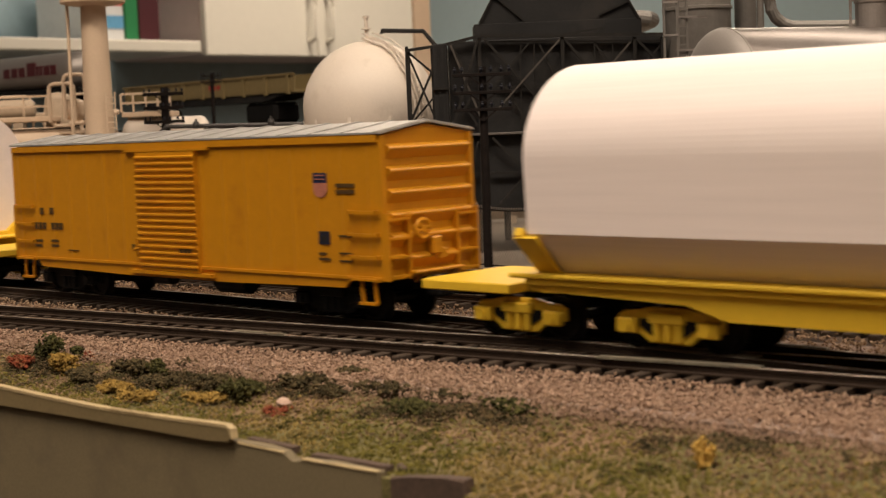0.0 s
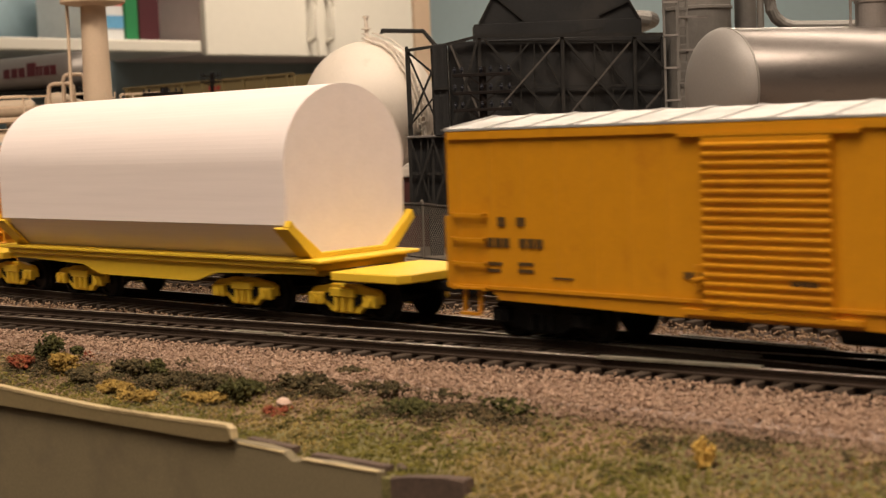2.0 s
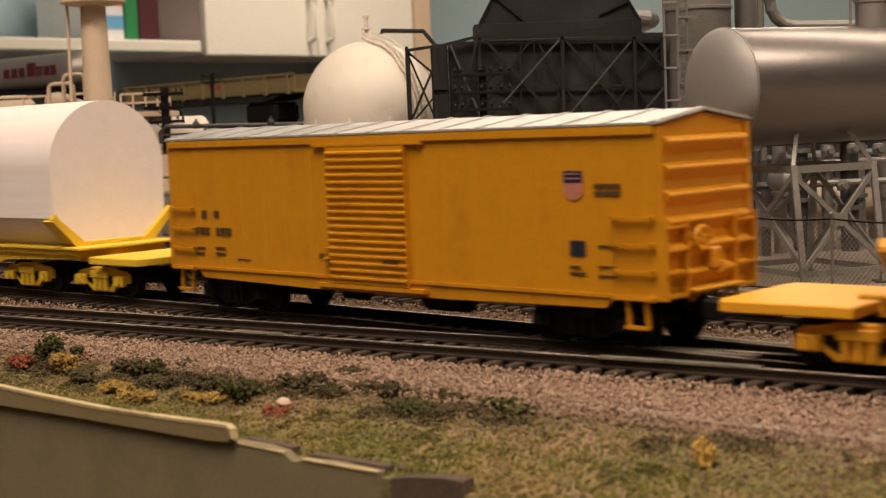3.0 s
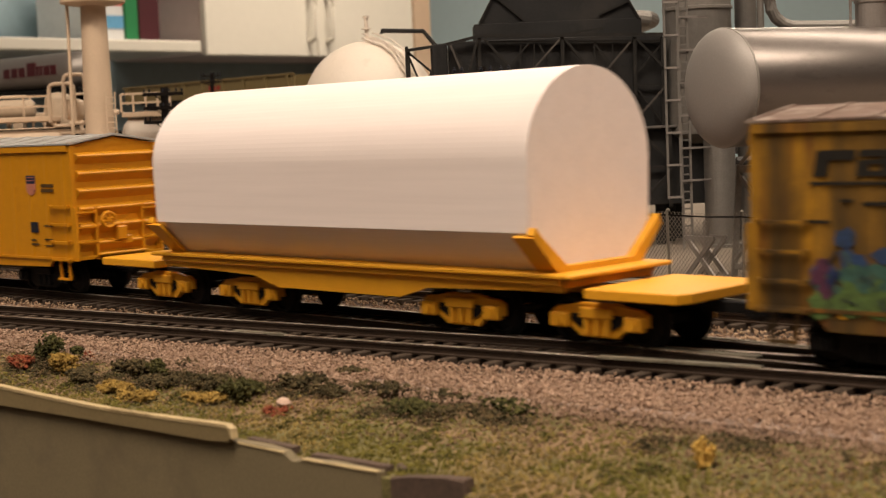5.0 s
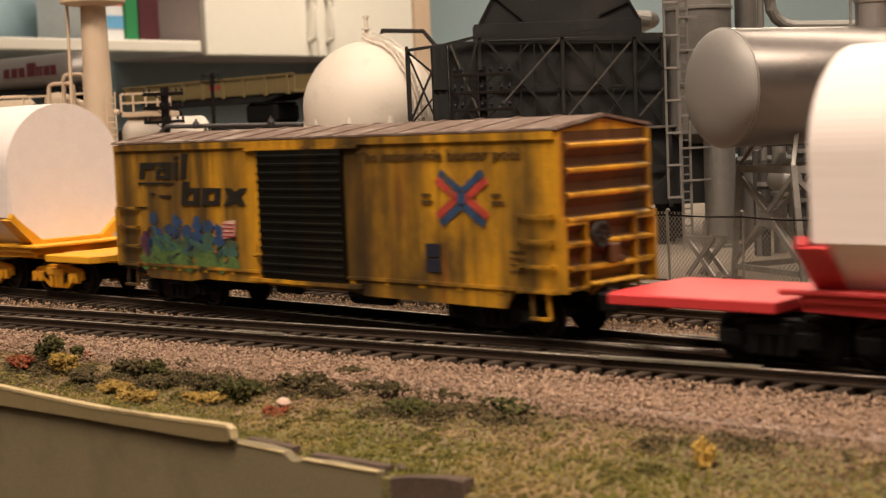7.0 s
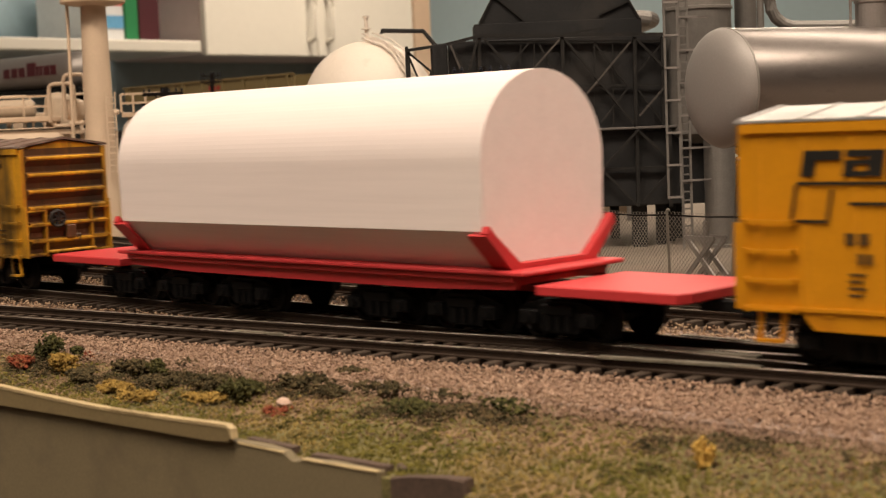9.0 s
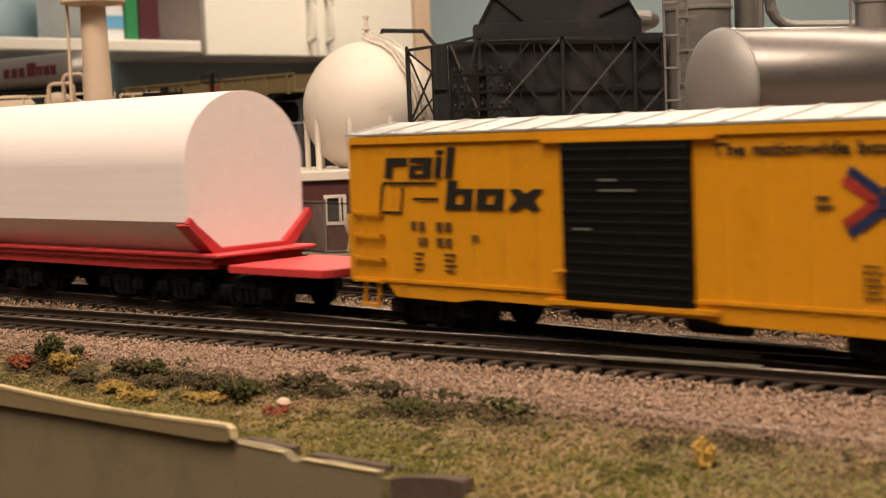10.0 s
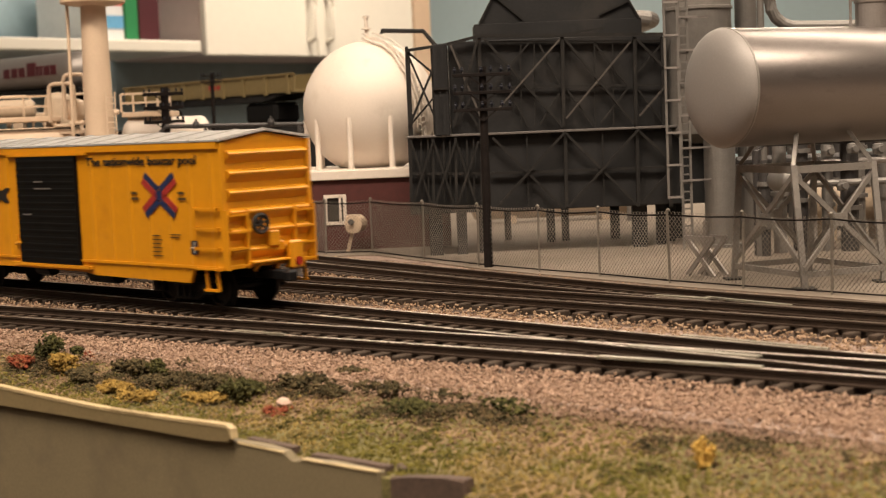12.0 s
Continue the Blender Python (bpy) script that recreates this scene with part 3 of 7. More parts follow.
scatter("turf_tufts", tuft_pts, tuft_size, pieces("dark_olive_tufts", [(0.040, 0.040, 0.013), (0.065, 0.062, 0.018), (0.090, 0.080, 0.024), (0.052, 0.046, 0.018)], 0.95), "dark olive tufts standing in the model turf", seed=14)
scatter("brush", bp_, bs_, BRUSH, "low tangled dark brown brush along the ballast", seed=12)
scatter("turf", tp, ts, TURF, "olive green and straw model turf", seed=5)
scatter("turf", sp, ss_, STRAWTURF, "straw brown patches of model turf", seed=8)
scatter("loose_earth", ep, es_, EARTH, "loose brown earth and fine gravel", seed=6)


def shrub(label, x, y, w, h, colors, n, seed, z=-0.0055, squash=0.6):
    """A clump of foam foliage: many small bits round a few lobes, with gaps."""
    r = np.random.default_rng(seed)
    lobes = [(r.uniform(-0.6, 0.6) * w / 2, r.uniform(-0.5, 0.5) * w * 0.3, r.uniform(0.2, 0.7) * h, r.uniform(0.25, 0.5) * w / 2) for _ in range(7)]
    pts, size = [], []
    for i in range(n):
        lx, ly, lz, lr = lobes[i % 7]
        q = r.normal(size=3)
        q = q / np.linalg.norm(q) * lr * r.uniform(0.35, 1.45)
        zz = max(lz + q[2] * h / w, 0.0)
        pts.append((x + (lx + q[0]) * 0.8, y + ly + q[1] - (lx + q[0]) * 0.5, z + zz))
        size.append(r.uniform(0.00028, 0.0008))
    mat = pieces("foliage", colors, 0.95)
    ob = scatter("shrub", pts, size, mat, label, 0.8, seed)
    del ob["kind"]
    ob["category"] = "shrub"
    return ob


GREENS = [(0.020, 0.021, 0.009), (0.045, 0.045, 0.017), (0.085, 0.078, 0.028), (0.030, 0.031, 0.013)]
DARKS = [(0.026, 0.022, 0.013), (0.056, 0.046, 0.024), (0.11, 0.082, 0.042), (0.036, 0.032, 0.016)]
STRAW = [(0.22, 0.14, 0.035), (0.31, 0.20, 0.055), (0.16, 0.105, 0.03), (0.26, 0.17, 0.05)]
REDS = [(0.15, 0.04, 0.025), (0.22, 0.06, 0.03), (0.10, 0.035, 0.02), (0.25, 0.11, 0.05)]
for label, x, y, w, h, col, n in [
        ("tangled dark brush along the ballast", -0.0748, 0.3470, 0.016, 0.0045, DARKS, 520),
        ("tangled dark brush along the ballast", -0.0858, 0.3450, 0.014, 0.0035, DARKS, 420),
        ("tangled olive brush on the verge", -0.0438, 0.3160, 0.016, 0.0035, GREENS, 460),
        ("tangled dark brush on the verge", -0.0318, 0.3170, 0.014, 0.0030, DARKS, 380),
        ("tangled straw brush on the verge", -0.0758, 0.3330, 0.012, 0.0030, STRAW, 300),
        ("tangled dark brush on the verge", -0.0148, 0.3040, 0.014, 0.0028, DARKS, 340),
        ("tangled olive brush on the verge", -0.0058, 0.2880, 0.018, 0.0025, GREENS, 380),
        ("dark green foam shrub on the verge", -0.1010, 0.3685, 0.013, 0.0080, GREENS, 420),
        ("straw yellow foam shrub on the verge", -0.0943, 0.3571, 0.012, 0.0055, STRAW, 300),
        ("rust red foam shrub on the verge", -0.1066, 0.3653, 0.011, 0.0035, REDS, 260),
        ("dark green foam tuft on the verge", -0.0943, 0.3712, 0.006, 0.0040, GREENS, 120),
        ("orange red foam tuft on the verge", -0.0908, 0.3690, 0.004, 0.0030, REDS, 60),
        ("dark olive foam shrub on the verge", -0.0672, 0.3409, 0.009, 0.0060, GREENS, 300),
        ("low dark brown-green foliage on the verge", -0.0688, 0.3340, 0.018, 0.0035, DARKS, 420),
        ("low dark brown-green foliage on the verge", -0.0518, 0.3250, 0.022, 0.0035, DARKS, 460),
        ("bushy dark green foam shrub on the verge", -0.0438, 0.3087, 0.0075, 0.0060, GREENS, 300),
        ("low straw yellow foliage on the verge", -0.0527, 0.3155, 0.014, 0.0028, STRAW, 300),
        ("low straw yellow foliage on the verge", -0.0695, 0.3224, 0.014, 0.0028, STRAW, 220),
        ("low dark foliage on the verge", -0.0248, 0.3100, 0.020, 0.0025, DARKS, 360),
        ("low dark foliage beside the ballast", -0.0208, 0.3230, 0.010, 0.0025, DARKS, 160),
        ("small rust red foliage on the verge", -0.0354, 0.2977, 0.009, 0.0016, REDS, 45),
        ("low dark foliage on the verge", -0.0038, 0.2980, 0.020, 0.0022, DARKS, 300),
        ("low olive foliage on the verge", 0.0102, 0.2830, 0.020, 0.0022, GREENS, 260),
        ("straw yellow foam clump standing in the turf", 0.0411, 0.2354, 0.0042, 0.0062, [(0.46, 0.29, 0.07), (0.56, 0.37, 0.10), (0.34, 0.21, 0.05)], 130)]:
    shrub(label, x, y, w, h, col, int(n * 1.6), int(1000 + 100000 * abs(x)), verge_z((Vector((x, y)) - VERGE).dot(ALONG), (Vector((x, y)) - VERGE).dot(TOWARDS)) - 0.0002)
bm = B()
lathe(bm, [(0, -0.0008), (0.0012, -0.0005), (0.0016, 0.0002), (0.0010, 0.0009), (0, 0.0011)], 9)
rock = tagged(part("stone", bm, material("pale_pink_stone", (0.48, 0.34, 0.27), 0.7, vary=0.15)), "pale pink rounded stone on the verge", "stone")
rock.matrix_basis = pose(-0.0344, 0.3019, -0.0060, 10, 5, 20)

# ---- fascia along the layout's front edge ----
FAS = Vector((-0.0989, 0.3209))
FDIR = Vector((math.cos(radians(-40.0)), math.sin(radians(-40.0))))
FN = Vector((FDIR.y, -FDIR.x))


def board(name, outline, o0, o1, mat, parent, bev=0.0004):
    """A board on edge: outline of (along, z), between two distances in front of the layout's edge."""
    bm = B()
    prism(bm, outline, o0, o1, "y", bev)
    ob = part(name, bm, mat, parent)
    ob.matrix_basis = Matrix.Translation((FAS.x, FAS.y, 0)) @ Matrix.Rotation(radians(-40.0), 4, "Z")
    return ob


fascia = tagged(empty("fascia"), "olive painted hardboard fascia with a chipped broken edge", "fascia", kind="structure")
board("face_board", [(-0.5, -0.30), (0.1127, -0.30), (0.1127, -0.0088), (0.100, -0.0085), (0.0932, -0.0087), (0.0918, -0.0098), (0.0906, -0.0094), (0.0896, -0.0078), (0.0840, -0.0074), (0.0700, -0.0072), (-0.5, -0.0072)], 0.0, 0.0022, FASCIA, fascia)
n = 40
def cap_top(u):
    """Height of the cap's bowed upper edge."""
    return -0.0042 + 0.0013 * min(max((0.045 - u) / 0.045, 0), 1.4) ** 1.3 - 0.0003 * math.sin(max(u, 0) * 42)


along = [-0.5 + 0.40 * i / 10 for i in range(10)] + [-0.1 + 0.1752 * i / 34 for i in range(35)]
cap = [(u, cap_top(u)) for u in along] + [(0.0764, -0.0049), (0.0766, -0.0066), (0.0756, -0.0076), (0.070, -0.0076), (0.03, -0.0072), (-0.5, -0.0062)]
board("cap_strip", cap, -0.0012, 0.0002, FASCIATOP, fascia, 0.0004)
lip = [(u, cap_top(u) + 0.0002) for u in along] + [(0.0766, -0.0047), (0.0770, -0.0066), (0.0764, -0.0066), (0.0760, -0.0050)] + [(u, cap_top(u) - 0.0004) for u in along[::-1]]
board("cap_lip", lip, -0.0013, 0.0004, FASCIALIP, fascia, 0.0001)
for a in ([(0.0770, -0.0073), (0.0893, -0.0078), (0.0893, -0.0082), (0.0770, -0.0077)], [(0.0938, -0.0085), (0.1124, -0.0086), (0.1124, -0.0090), (0.0938, -0.0089)]):
    board("edge_lip", a, -0.0002, 0.0008, FASCIALIP, fascia, 0.0001)
    # dark brown strip set behind the lip as the shadow band before the turf
    board("cap_edge", [(u, v + 0.0003) for u, v in a[:2]] + [(u, v - 0.0010) for u, v in a[2:]], 0.0024, 0.0044, BROWNBOARD, fascia, 0.0001)
board("inner_board", [(0.1145, -0.30), (0.1315, -0.30), (0.1315, -0.0079), (0.126, -0.0082), (0.1185, -0.0090), (0.1145, -0.0096)], 0.0004, 0.0030, BROWNBOARD, fascia)
board("inner_board", [(0.1129, -0.30), (0.1144, -0.30), (0.1144, -0.0088), (0.1129, -0.0082)], 0.0040, 0.0060, BROWNBOARD, fascia)
# ---- rolling stock ----
def wheelset(name, parent, m):
    bm = B()
    for s in (-1, 1):
        a, b = (0.0071, 0.0094)
        prof = [(0, 0), (0.0050, 0), (0.0060, 0.0002), (0.0060, 0.0007), (0.0052, 0.0010), (0.0050, 0.0024), (0.0042, 0.0024), (0.0038, 0.0017), (0.0016, 0.0017), (0.0013, 0.0026), (0, 0.0026)]
        t = bmesh.new()
        lathe(t, prof, 20)
        bmesh.ops.transform(t, matrix=Matrix.Rotation(radians(-90 * s), 4, "X") @ Matrix.Identity(4), verts=t.verts)
        bmesh.ops.translate(t, vec=(0, s * a, 0), verts=t.verts)
        me = bpy.data.meshes.new("t")
        t.to_mesh(me)
        t.free()
        bm.from_mesh(me)
        bpy.data.meshes.remove(me)
    rod(bm, (0, -0.0072, 0), (0, 0.0072, 0), 0.0011, 8)
    ob = part(name, bm, WHEEL, parent)
    ob.matrix_basis = m
    return ob


def sideframe(parent, s, frame_mat, base=0.024, plain=False):
    """One side of a truck: bolster pocket, two arches to the journal boxes."""
    h = base / 2
    bm = B()
    out = [(-h - 0.0030, 0.0048), (-h - 0.0030, 0.0076), (-h - 0.0012, 0.0086), (-h + 0.0020, 0.0088), (-0.0050, 0.0096), (0.0050, 0.0096),
           (h - 0.0020, 0.0088), (h + 0.0012, 0.0086), (h + 0.0030, 0.0076), (h + 0.0030, 0.0048), (h - 0.0026, 0.0044), (0.0052, 0.0018), (-0.0052, 0.0018), (-h + 0.0026, 0.0044)]
    prism(bm, out, s * 0.0107, s * 0.0124, "y", 0.0003)
    for d in (-1, 1):
        box(bm, d * h - 0.0026, d * h + 0.0026, min(s * 0.0120, s * 0.0140), max(s * 0.0120, s * 0.0140), 0.0038, 0.0072, 0.0004)
        rod(bm, (d * h, s * 0.0138, 0.0054), (d * h, s * 0.0146, 0.0054), 0.0013, 10)
    for i in (-1.5, 0, 1.5):
        rod(bm, (i * 0.0019, s * 0.0128, 0.0026), (i * 0.0019, s * 0.0128, 0.0062), 0.0009, 8)
    box(bm, -0.0046, 0.0046, min(s * 0.0122, s * 0.0138), max(s * 0.0122, s * 0.0138), 0.0062, 0.0086, 0.0003)
    sf = part("sideframe", bm, frame_mat, parent)
    for d in (-1, 1):
        bm = B()
        prism(bm, [(d * 0.0040, 0.0035), (d * 0.0040, 0.0072), (d * (h - 0.0030), 0.0070), (d * (h - 0.0030), 0.0055)], s * 0.01265, s * 0.0128, "y")
        part("frame_opening", bm, BLACKP, sf)
    return sf


def truck(parent, x, frame_mat, base=0.024):
    t = empty("truck", pose(x, 0, 0))
    t.parent = parent
    for s in (-1, 1):
        sideframe(t, s, frame_mat, base)
    box_b = B()
    box(box_b, -0.0035, 0.0035, -0.0106, 0.0106, 0.0050, 0.0090, 0.0004)
    part("bolster", box_b, BLACKP, t)
    for d in (-1, 1):
        wheelset("wheelset", t, pose(d * base / 2, 0, 0.0051))
    return t


def patch(parent, name, x, z, w, h, mat, y, slant=0.0, label=""):
    """A thin painted mark on a side that faces -y."""
    bm = B()
    prism(bm, [(x + slant * 0, z), (x + w, z), (x + w + slant, z + h), (x + slant, z + h)], y, y - 0.00012, "y")
    return part(name, bm, mat, parent, label)


def words(parent, name, text, x, z, size, mat, y, width=1.0, bold=0.00015):
    c = bpy.data.curves.new(name, "FONT")
    c.body, c.size, c.extrude, c.resolution_u, c.offset = text, size, 0.00008, 2, bold
    tmp = bpy.data.objects.new(name, c)
    me = bpy.data.meshes.new_from_object(tmp)
    bpy.data.objects.remove(tmp)
    me.materials.clear()
    me.materials.append(mat)
    ob = new(name, me)
    ob.parent = parent
    ob.matrix_basis = Matrix.Translation((x, y - 0.0001, z)) @ Euler((radians(90), 0, 0)).to_matrix().to_4x4() @ Matrix.Diagonal((width, 1, 1, 1))
    return ob


BOX_L, BOX_W, BOX_Z0, BOX_Z1 = 0.1755, 0.0335, 0.0116, 0.0480


def ladder(name, parent, x0, x1, y, rungs, mat, dy=-0.0012):
    bm = B()
    for z in rungs:
        box(bm, x0, x1, min(y + dy, y + dy + 0.0006), max(y + dy, y + dy + 0.0006), z - 0.0003, z + 0.0003)
        for x in (x0 + 0.0004, x1 - 0.0004):
            box(bm, x - 0.0004, x + 0.0004, min(y, y + dy), max(y, y + dy), z - 0.0005, z + 0.0005)
    return part(name, bm, mat, parent)


def boxcar(label, paint, roof_mat, door_mat, style, top=BOX_Z1, group="boxcars of the freight train", end_mat=None):
    car = tagged(empty("boxcar"), label, "boxcar", group)
    L, w = BOX_L / 2, BOX_W / 2
    d0, d1 = (-0.0168, 0.0172) if style != "amber" else (-0.0158, 0.0130)
    # side walls, floor and sills
    sill = [(-L, BOX_Z0), (-L + 0.012, BOX_Z0), (-L + 0.0145, BOX_Z0 - 0.0022), (-0.045, BOX_Z0 - 0.0026), (-0.025, BOX_Z0 - 0.0030), (0.025, BOX_Z0 - 0.0030), (0.045, BOX_Z0 - 0.0026), (L - 0.0145, BOX_Z0 - 0.0022), (L - 0.012, BOX_Z0), (L, BOX_Z0)]
    if style == "black_door":
        sill = [(-L, BOX_Z0), (-L + 0.012, BOX_Z0), (-L + 0.015, BOX_Z0 - 0.0034), (-0.052, BOX_Z0 - 0.0036), (-0.045, BOX_Z0 - 0.0026), (0.018, BOX_Z0 - 0.0030), (0.024, BOX_Z0 - 0.0038), (L - 0.016, BOX_Z0 - 0.0042), (L - 0.014, BOX_Z0), (L, BOX_Z0)]
    for s in (-1, 1):
        bm = B()
        prism(bm, sill + [(L, top - 0.0004), (-L, top - 0.0004)], s * (w - 0.0012), s * w, "y")
        part("side_wall", bm, paint, car)
    bm = B()
    box(bm, -L + 0.001, L - 0.001, -w + 0.001, w - 0.001, BOX_Z0 + 0.0002, BOX_Z0 + 0.0015)
    part("floor", bm, BLACKP, car)
    n = 17
    post = tab = None
    for s in (-1, 1):
        turn = Matrix.Identity(4) if s < 0 else Matrix.Rotation(math.pi, 4, "Z")
        for i in range(n + 1):
            x = -L + 0.0035 + i * (BOX_L - 0.007) / n
            if d0 - 0.001 < x < d1 + 0.001:
                continue
            if end_mat:
                bm = B()
                prism(bm, [(x - 0.0009, s * w), (x - 0.0004, s * (w + 0.00018)), (x + 0.0004, s * (w + 0.00018)), (x + 0.0009, s * w)], BOX_Z0 + 0.001, top - 0.003, "z")
                part("side_post", bm, paint, car)
                continue
            if post is None:
                bm = B()
                dp = 0.00014 if style == "amber" else 0.00022
                prism(bm, [(-0.0009, 0), (-0.0004, -dp), (0.0004, -dp), (0.0009, 0)], BOX_Z0 + 0.001, top - 0.003, "z")
                ob = part("side_post", bm, paint, car)
                post = ob.data
            else:
                ob = share("side_post", post, car, Matrix.Identity(4))
            ob.matrix_basis = Matrix.Translation((x, s * w, 0)) @ turn
        for i in range(0 if style == "amber" else 12):
            x = -L + 0.018 + i * (BOX_L - 0.036) / 11
            if tab is None:
                bm = B()
                box(bm, -0.0009, 0.0009, -0.0002, 0, BOX_Z0 - 0.0008, BOX_Z0 + 0.0002)
                ob = part("sill_tab", bm, paint, car)
                tab = ob.data
            else:
                ob = share("sill_tab", tab, car, Matrix.Identity(4))
            ob.matrix_basis = Matrix.Translation((x, s * w, 0)) @ turn
        bm = B()
        box(bm, -L, L, min(s * w, s * (w + 0.0007)), max(s * w, s * (w + 0.0007)), top - 0.0020, top - 0.0002)
        part("eave_rail", bm, paint, car)
        bm = B()
        box(bm, -L, L, min(s * w, s * (w + 0.0005)), max(s * w, s * (w + 0.0005)), BOX_Z0 + 0.0002, BOX_Z0 + 0.0010)
        part("sill_strip", bm, paint, car)
        for e in (-1, 1):
            bm = B()
            box(bm, min(e * L, e * (L + 0.0009)), max(e * L, e * (L + 0.0009)), min(s * (w - 0.0016), s * w), max(s * (w - 0.0016), s * w), BOX_Z0, top - 0.0004)
            part("corner_post", bm, paint, car)
    for e in (-1, 1):
        bm = B()
        x0, x1 = sorted((e * (L - 0.0012), e * (L + 0.0002)))
        box(bm, x0, x1, -w + 0.0016, w - 0.0016, BOX_Z0, top - 0.0003)
        part("end_wall", bm, end_mat or paint, car)
        step = (top - BOX_Z0) / 6.6
        for i in range(6):
            z = BOX_Z0 + step * (0.45 + i)
            bm = B()
            prism(bm, [(e * (L + 0.0001), z), (e * (L + 0.0020), z + 0.42 * step), (e * (L + 0.0021), z + 0.50 * step), (e * (L + 0.0018), z + 0.58 * step), (e * (L + 0.0001), z + 0.70 * step)], -w + 0.0020, w - 0.0020, "y")
            part("end_rib", bm, end_mat or paint, car)
            if end_mat:
                bm = B()
                prism(bm, [(e * (L + 0.0017), z + 0.36 * step), (e * (L + 0.0024), z + 0.44 * step), (e * (L + 0.0024), z + 0.54 * step), (e * (L + 0.0015), z + 0.62 * step)], -w + 0.0020, w - 0.0020, "y")
                part("rib_edge", bm, paint, car)
        bm = B()
        prism(bm, [(-w, top - 0.0004), (w, top - 0.0004), (0, top + 0.0022)], e * L - e * 0.0012, e * (L + 0.0003), "x")
        part("gable", bm, paint, car)
    # roof with raised seams
    bm = B()
    ow = w + 0.0006
    prism(bm, [(-ow, top), (0, top + 0.0026), (ow, top), (ow, top + 0.0005), (0, top + 0.0031), (-ow, top + 0.0005)], -L - 0.0012, L + 0.0012, "x")
    part("roof", bm, roof_mat, car)
    seam = None
    for i in range(15):
        x = -L + i * BOX_L / 14
        if seam is None:
            bm = B()
            prism(bm, [(-ow, top + 0.0004), (0, top + 0.0030), (ow, top + 0.0004), (ow, top + 0.0008), (0, top + 0.0034), (-ow, top + 0.0008)], -0.0005, 0.0005, "x")
            ob = part("roof_seam", bm, roof_mat, car)
            seam = ob.data
        else:
            ob = share("roof_seam", seam, car, Matrix.Identity(4))
        ob.matrix_basis = pose(x, 0, 0)
    # sliding doors
    for s in (-1, 1):
        bm = B()
        y0, y1 = s * w, s * (w + 0.0013)
        z0, z1 = BOX_Z0 - 0.0008, top - 0.0030
        ribs, out = (18, 0.0006) if style == "amber" else ((15, 0.00032) if end_mat else (15, 0.00012))
        prof = [(y0, z0), (y1, z0)]
        for i in range(ribs):
            z = z0 + 0.0015 + i * (z1 - z0 - 0.003) / (ribs - 1)
            prof += [(y1, z - 0.0008), (y1 + s * out, z - 0.0002), (y1 + s * out, z + 0.0002), (y1, z + 0.0005)]
        prof += [(y1, z1), (y0, z1)]
        prism(bm, prof, d0, d1, "x")
        door = part("door", bm, door_mat, car)
        bm = B()
        box(bm, d0 - 0.006, d1 + 0.006, min(y0, s * (w + 0.0016)), max(y0, s * (w + 0.0016)), z0 - 0.0012, z0 - 0.0002)
        part("door_track", bm, paint, car)
        bm = B()
        box(bm, d0 - 0.006, d1 + 0.006, min(y0, s * (w + 0.0012)), max(y0, s * (w + 0.0012)), z1 + 0.0002, z1 + 0.0010)
        part("door_track", bm, paint, car)
        bm = B()
        rod(bm, (d0 - 0.0030, s * (w + 0.0011), z0 + 0.0058), (d0 + 0.0005, s * (w + 0.0016), z0 + 0.0064), 0.0005)
        rod(bm, (d0 - 0.0018, s * (w + 0.0011), z0 + 0.0040), (d0 - 0.0018, s * (w + 0.0012), z0 + 0.0090), 0.0004)
        part("door_latch", bm, paint, door)
        # ladders and steps at the corners
        for e in (-1, 1):
            xa, xb = sorted((e * (L - 0.0115), e * (L - 0.0005)))
            ladder("ladder", car, xa, xb, s * w, [BOX_Z0 + 0.0003 + 0.0057 * i for i in range(4)], paint, s * 0.0013)
            bm = B()
            for x in (e * (L - 0.0035), e * (L - 0.0085)):
                bar(bm, (x, s * (w - 0.0004), BOX_Z0), (x + e * 0.0006, s * (w - 0.0004), BOX_Z0 - 0.0058), 0.0010, 0.0006)
            xa, xb = sorted((e * (L - 0.0025), e * (L - 0.0085)))
            box(bm, xa, xb, s * w - 0.0008, s * w + 0.0004, BOX_Z0 - 0.0062, BOX_Z0 - 0.0055)
            part("stirrup_step", bm, paint, car)
    for e in (-1, 1):
        # end ladders, brake gear and coupler
        ys = w - 0.0005
        for s in (-1, 1):
            bm = B()
            for i in range(4):
                z = BOX_Z0 + 0.0010 + 0.0048 * i
                x0, x1 = sorted((e * (L + 0.0017), e * (L + 0.0024)))
                ya, yb = sorted((s * ys, s * (ys - 0.0075)))
                box(bm, x0, x1, ya, yb, z - 0.0003, z + 0.0003)
            for yy in (s * ys, s * (ys - 0.0073)):
                x0, x1 = sorted((e * (L + 0.0003), e * (L + 0.0022)))
                box(bm, x0, x1, yy - 0.0004, yy + 0.0004, BOX_Z0, BOX_Z0 + 0.0170)
            part("end_ladder", bm, paint, car)
        bm = B()
        x0, x1 = sorted((e * (L + 0.0006), e * (L + 0.0040)))
        box(bm, x0, x1, -0.0090, 0.0090, BOX_Z0 + 0.0012, BOX_Z0 + 0.0020, 0.0002)
        for yy in (-0.006, 0.006):
            bar(bm, (e * (L + 0.0035), yy, BOX_Z0 + 0.0014), (e * (L + 0.0005), yy, BOX_Z0 - 0.001), 0.0008, 0.0008)
        part("crossover_platform", bm, paint, car)
        bm = B()
        x0, x1 = sorted((e * (L - 0.004), e * (L + 0.0075)))
        box(bm, x0, x1, -0.0020, 0.0020, 0.0078, 0.0105, 0.0003)
        x0, x1 = sorted((e * (L + 0.0068), e * (L + 0.0105)))
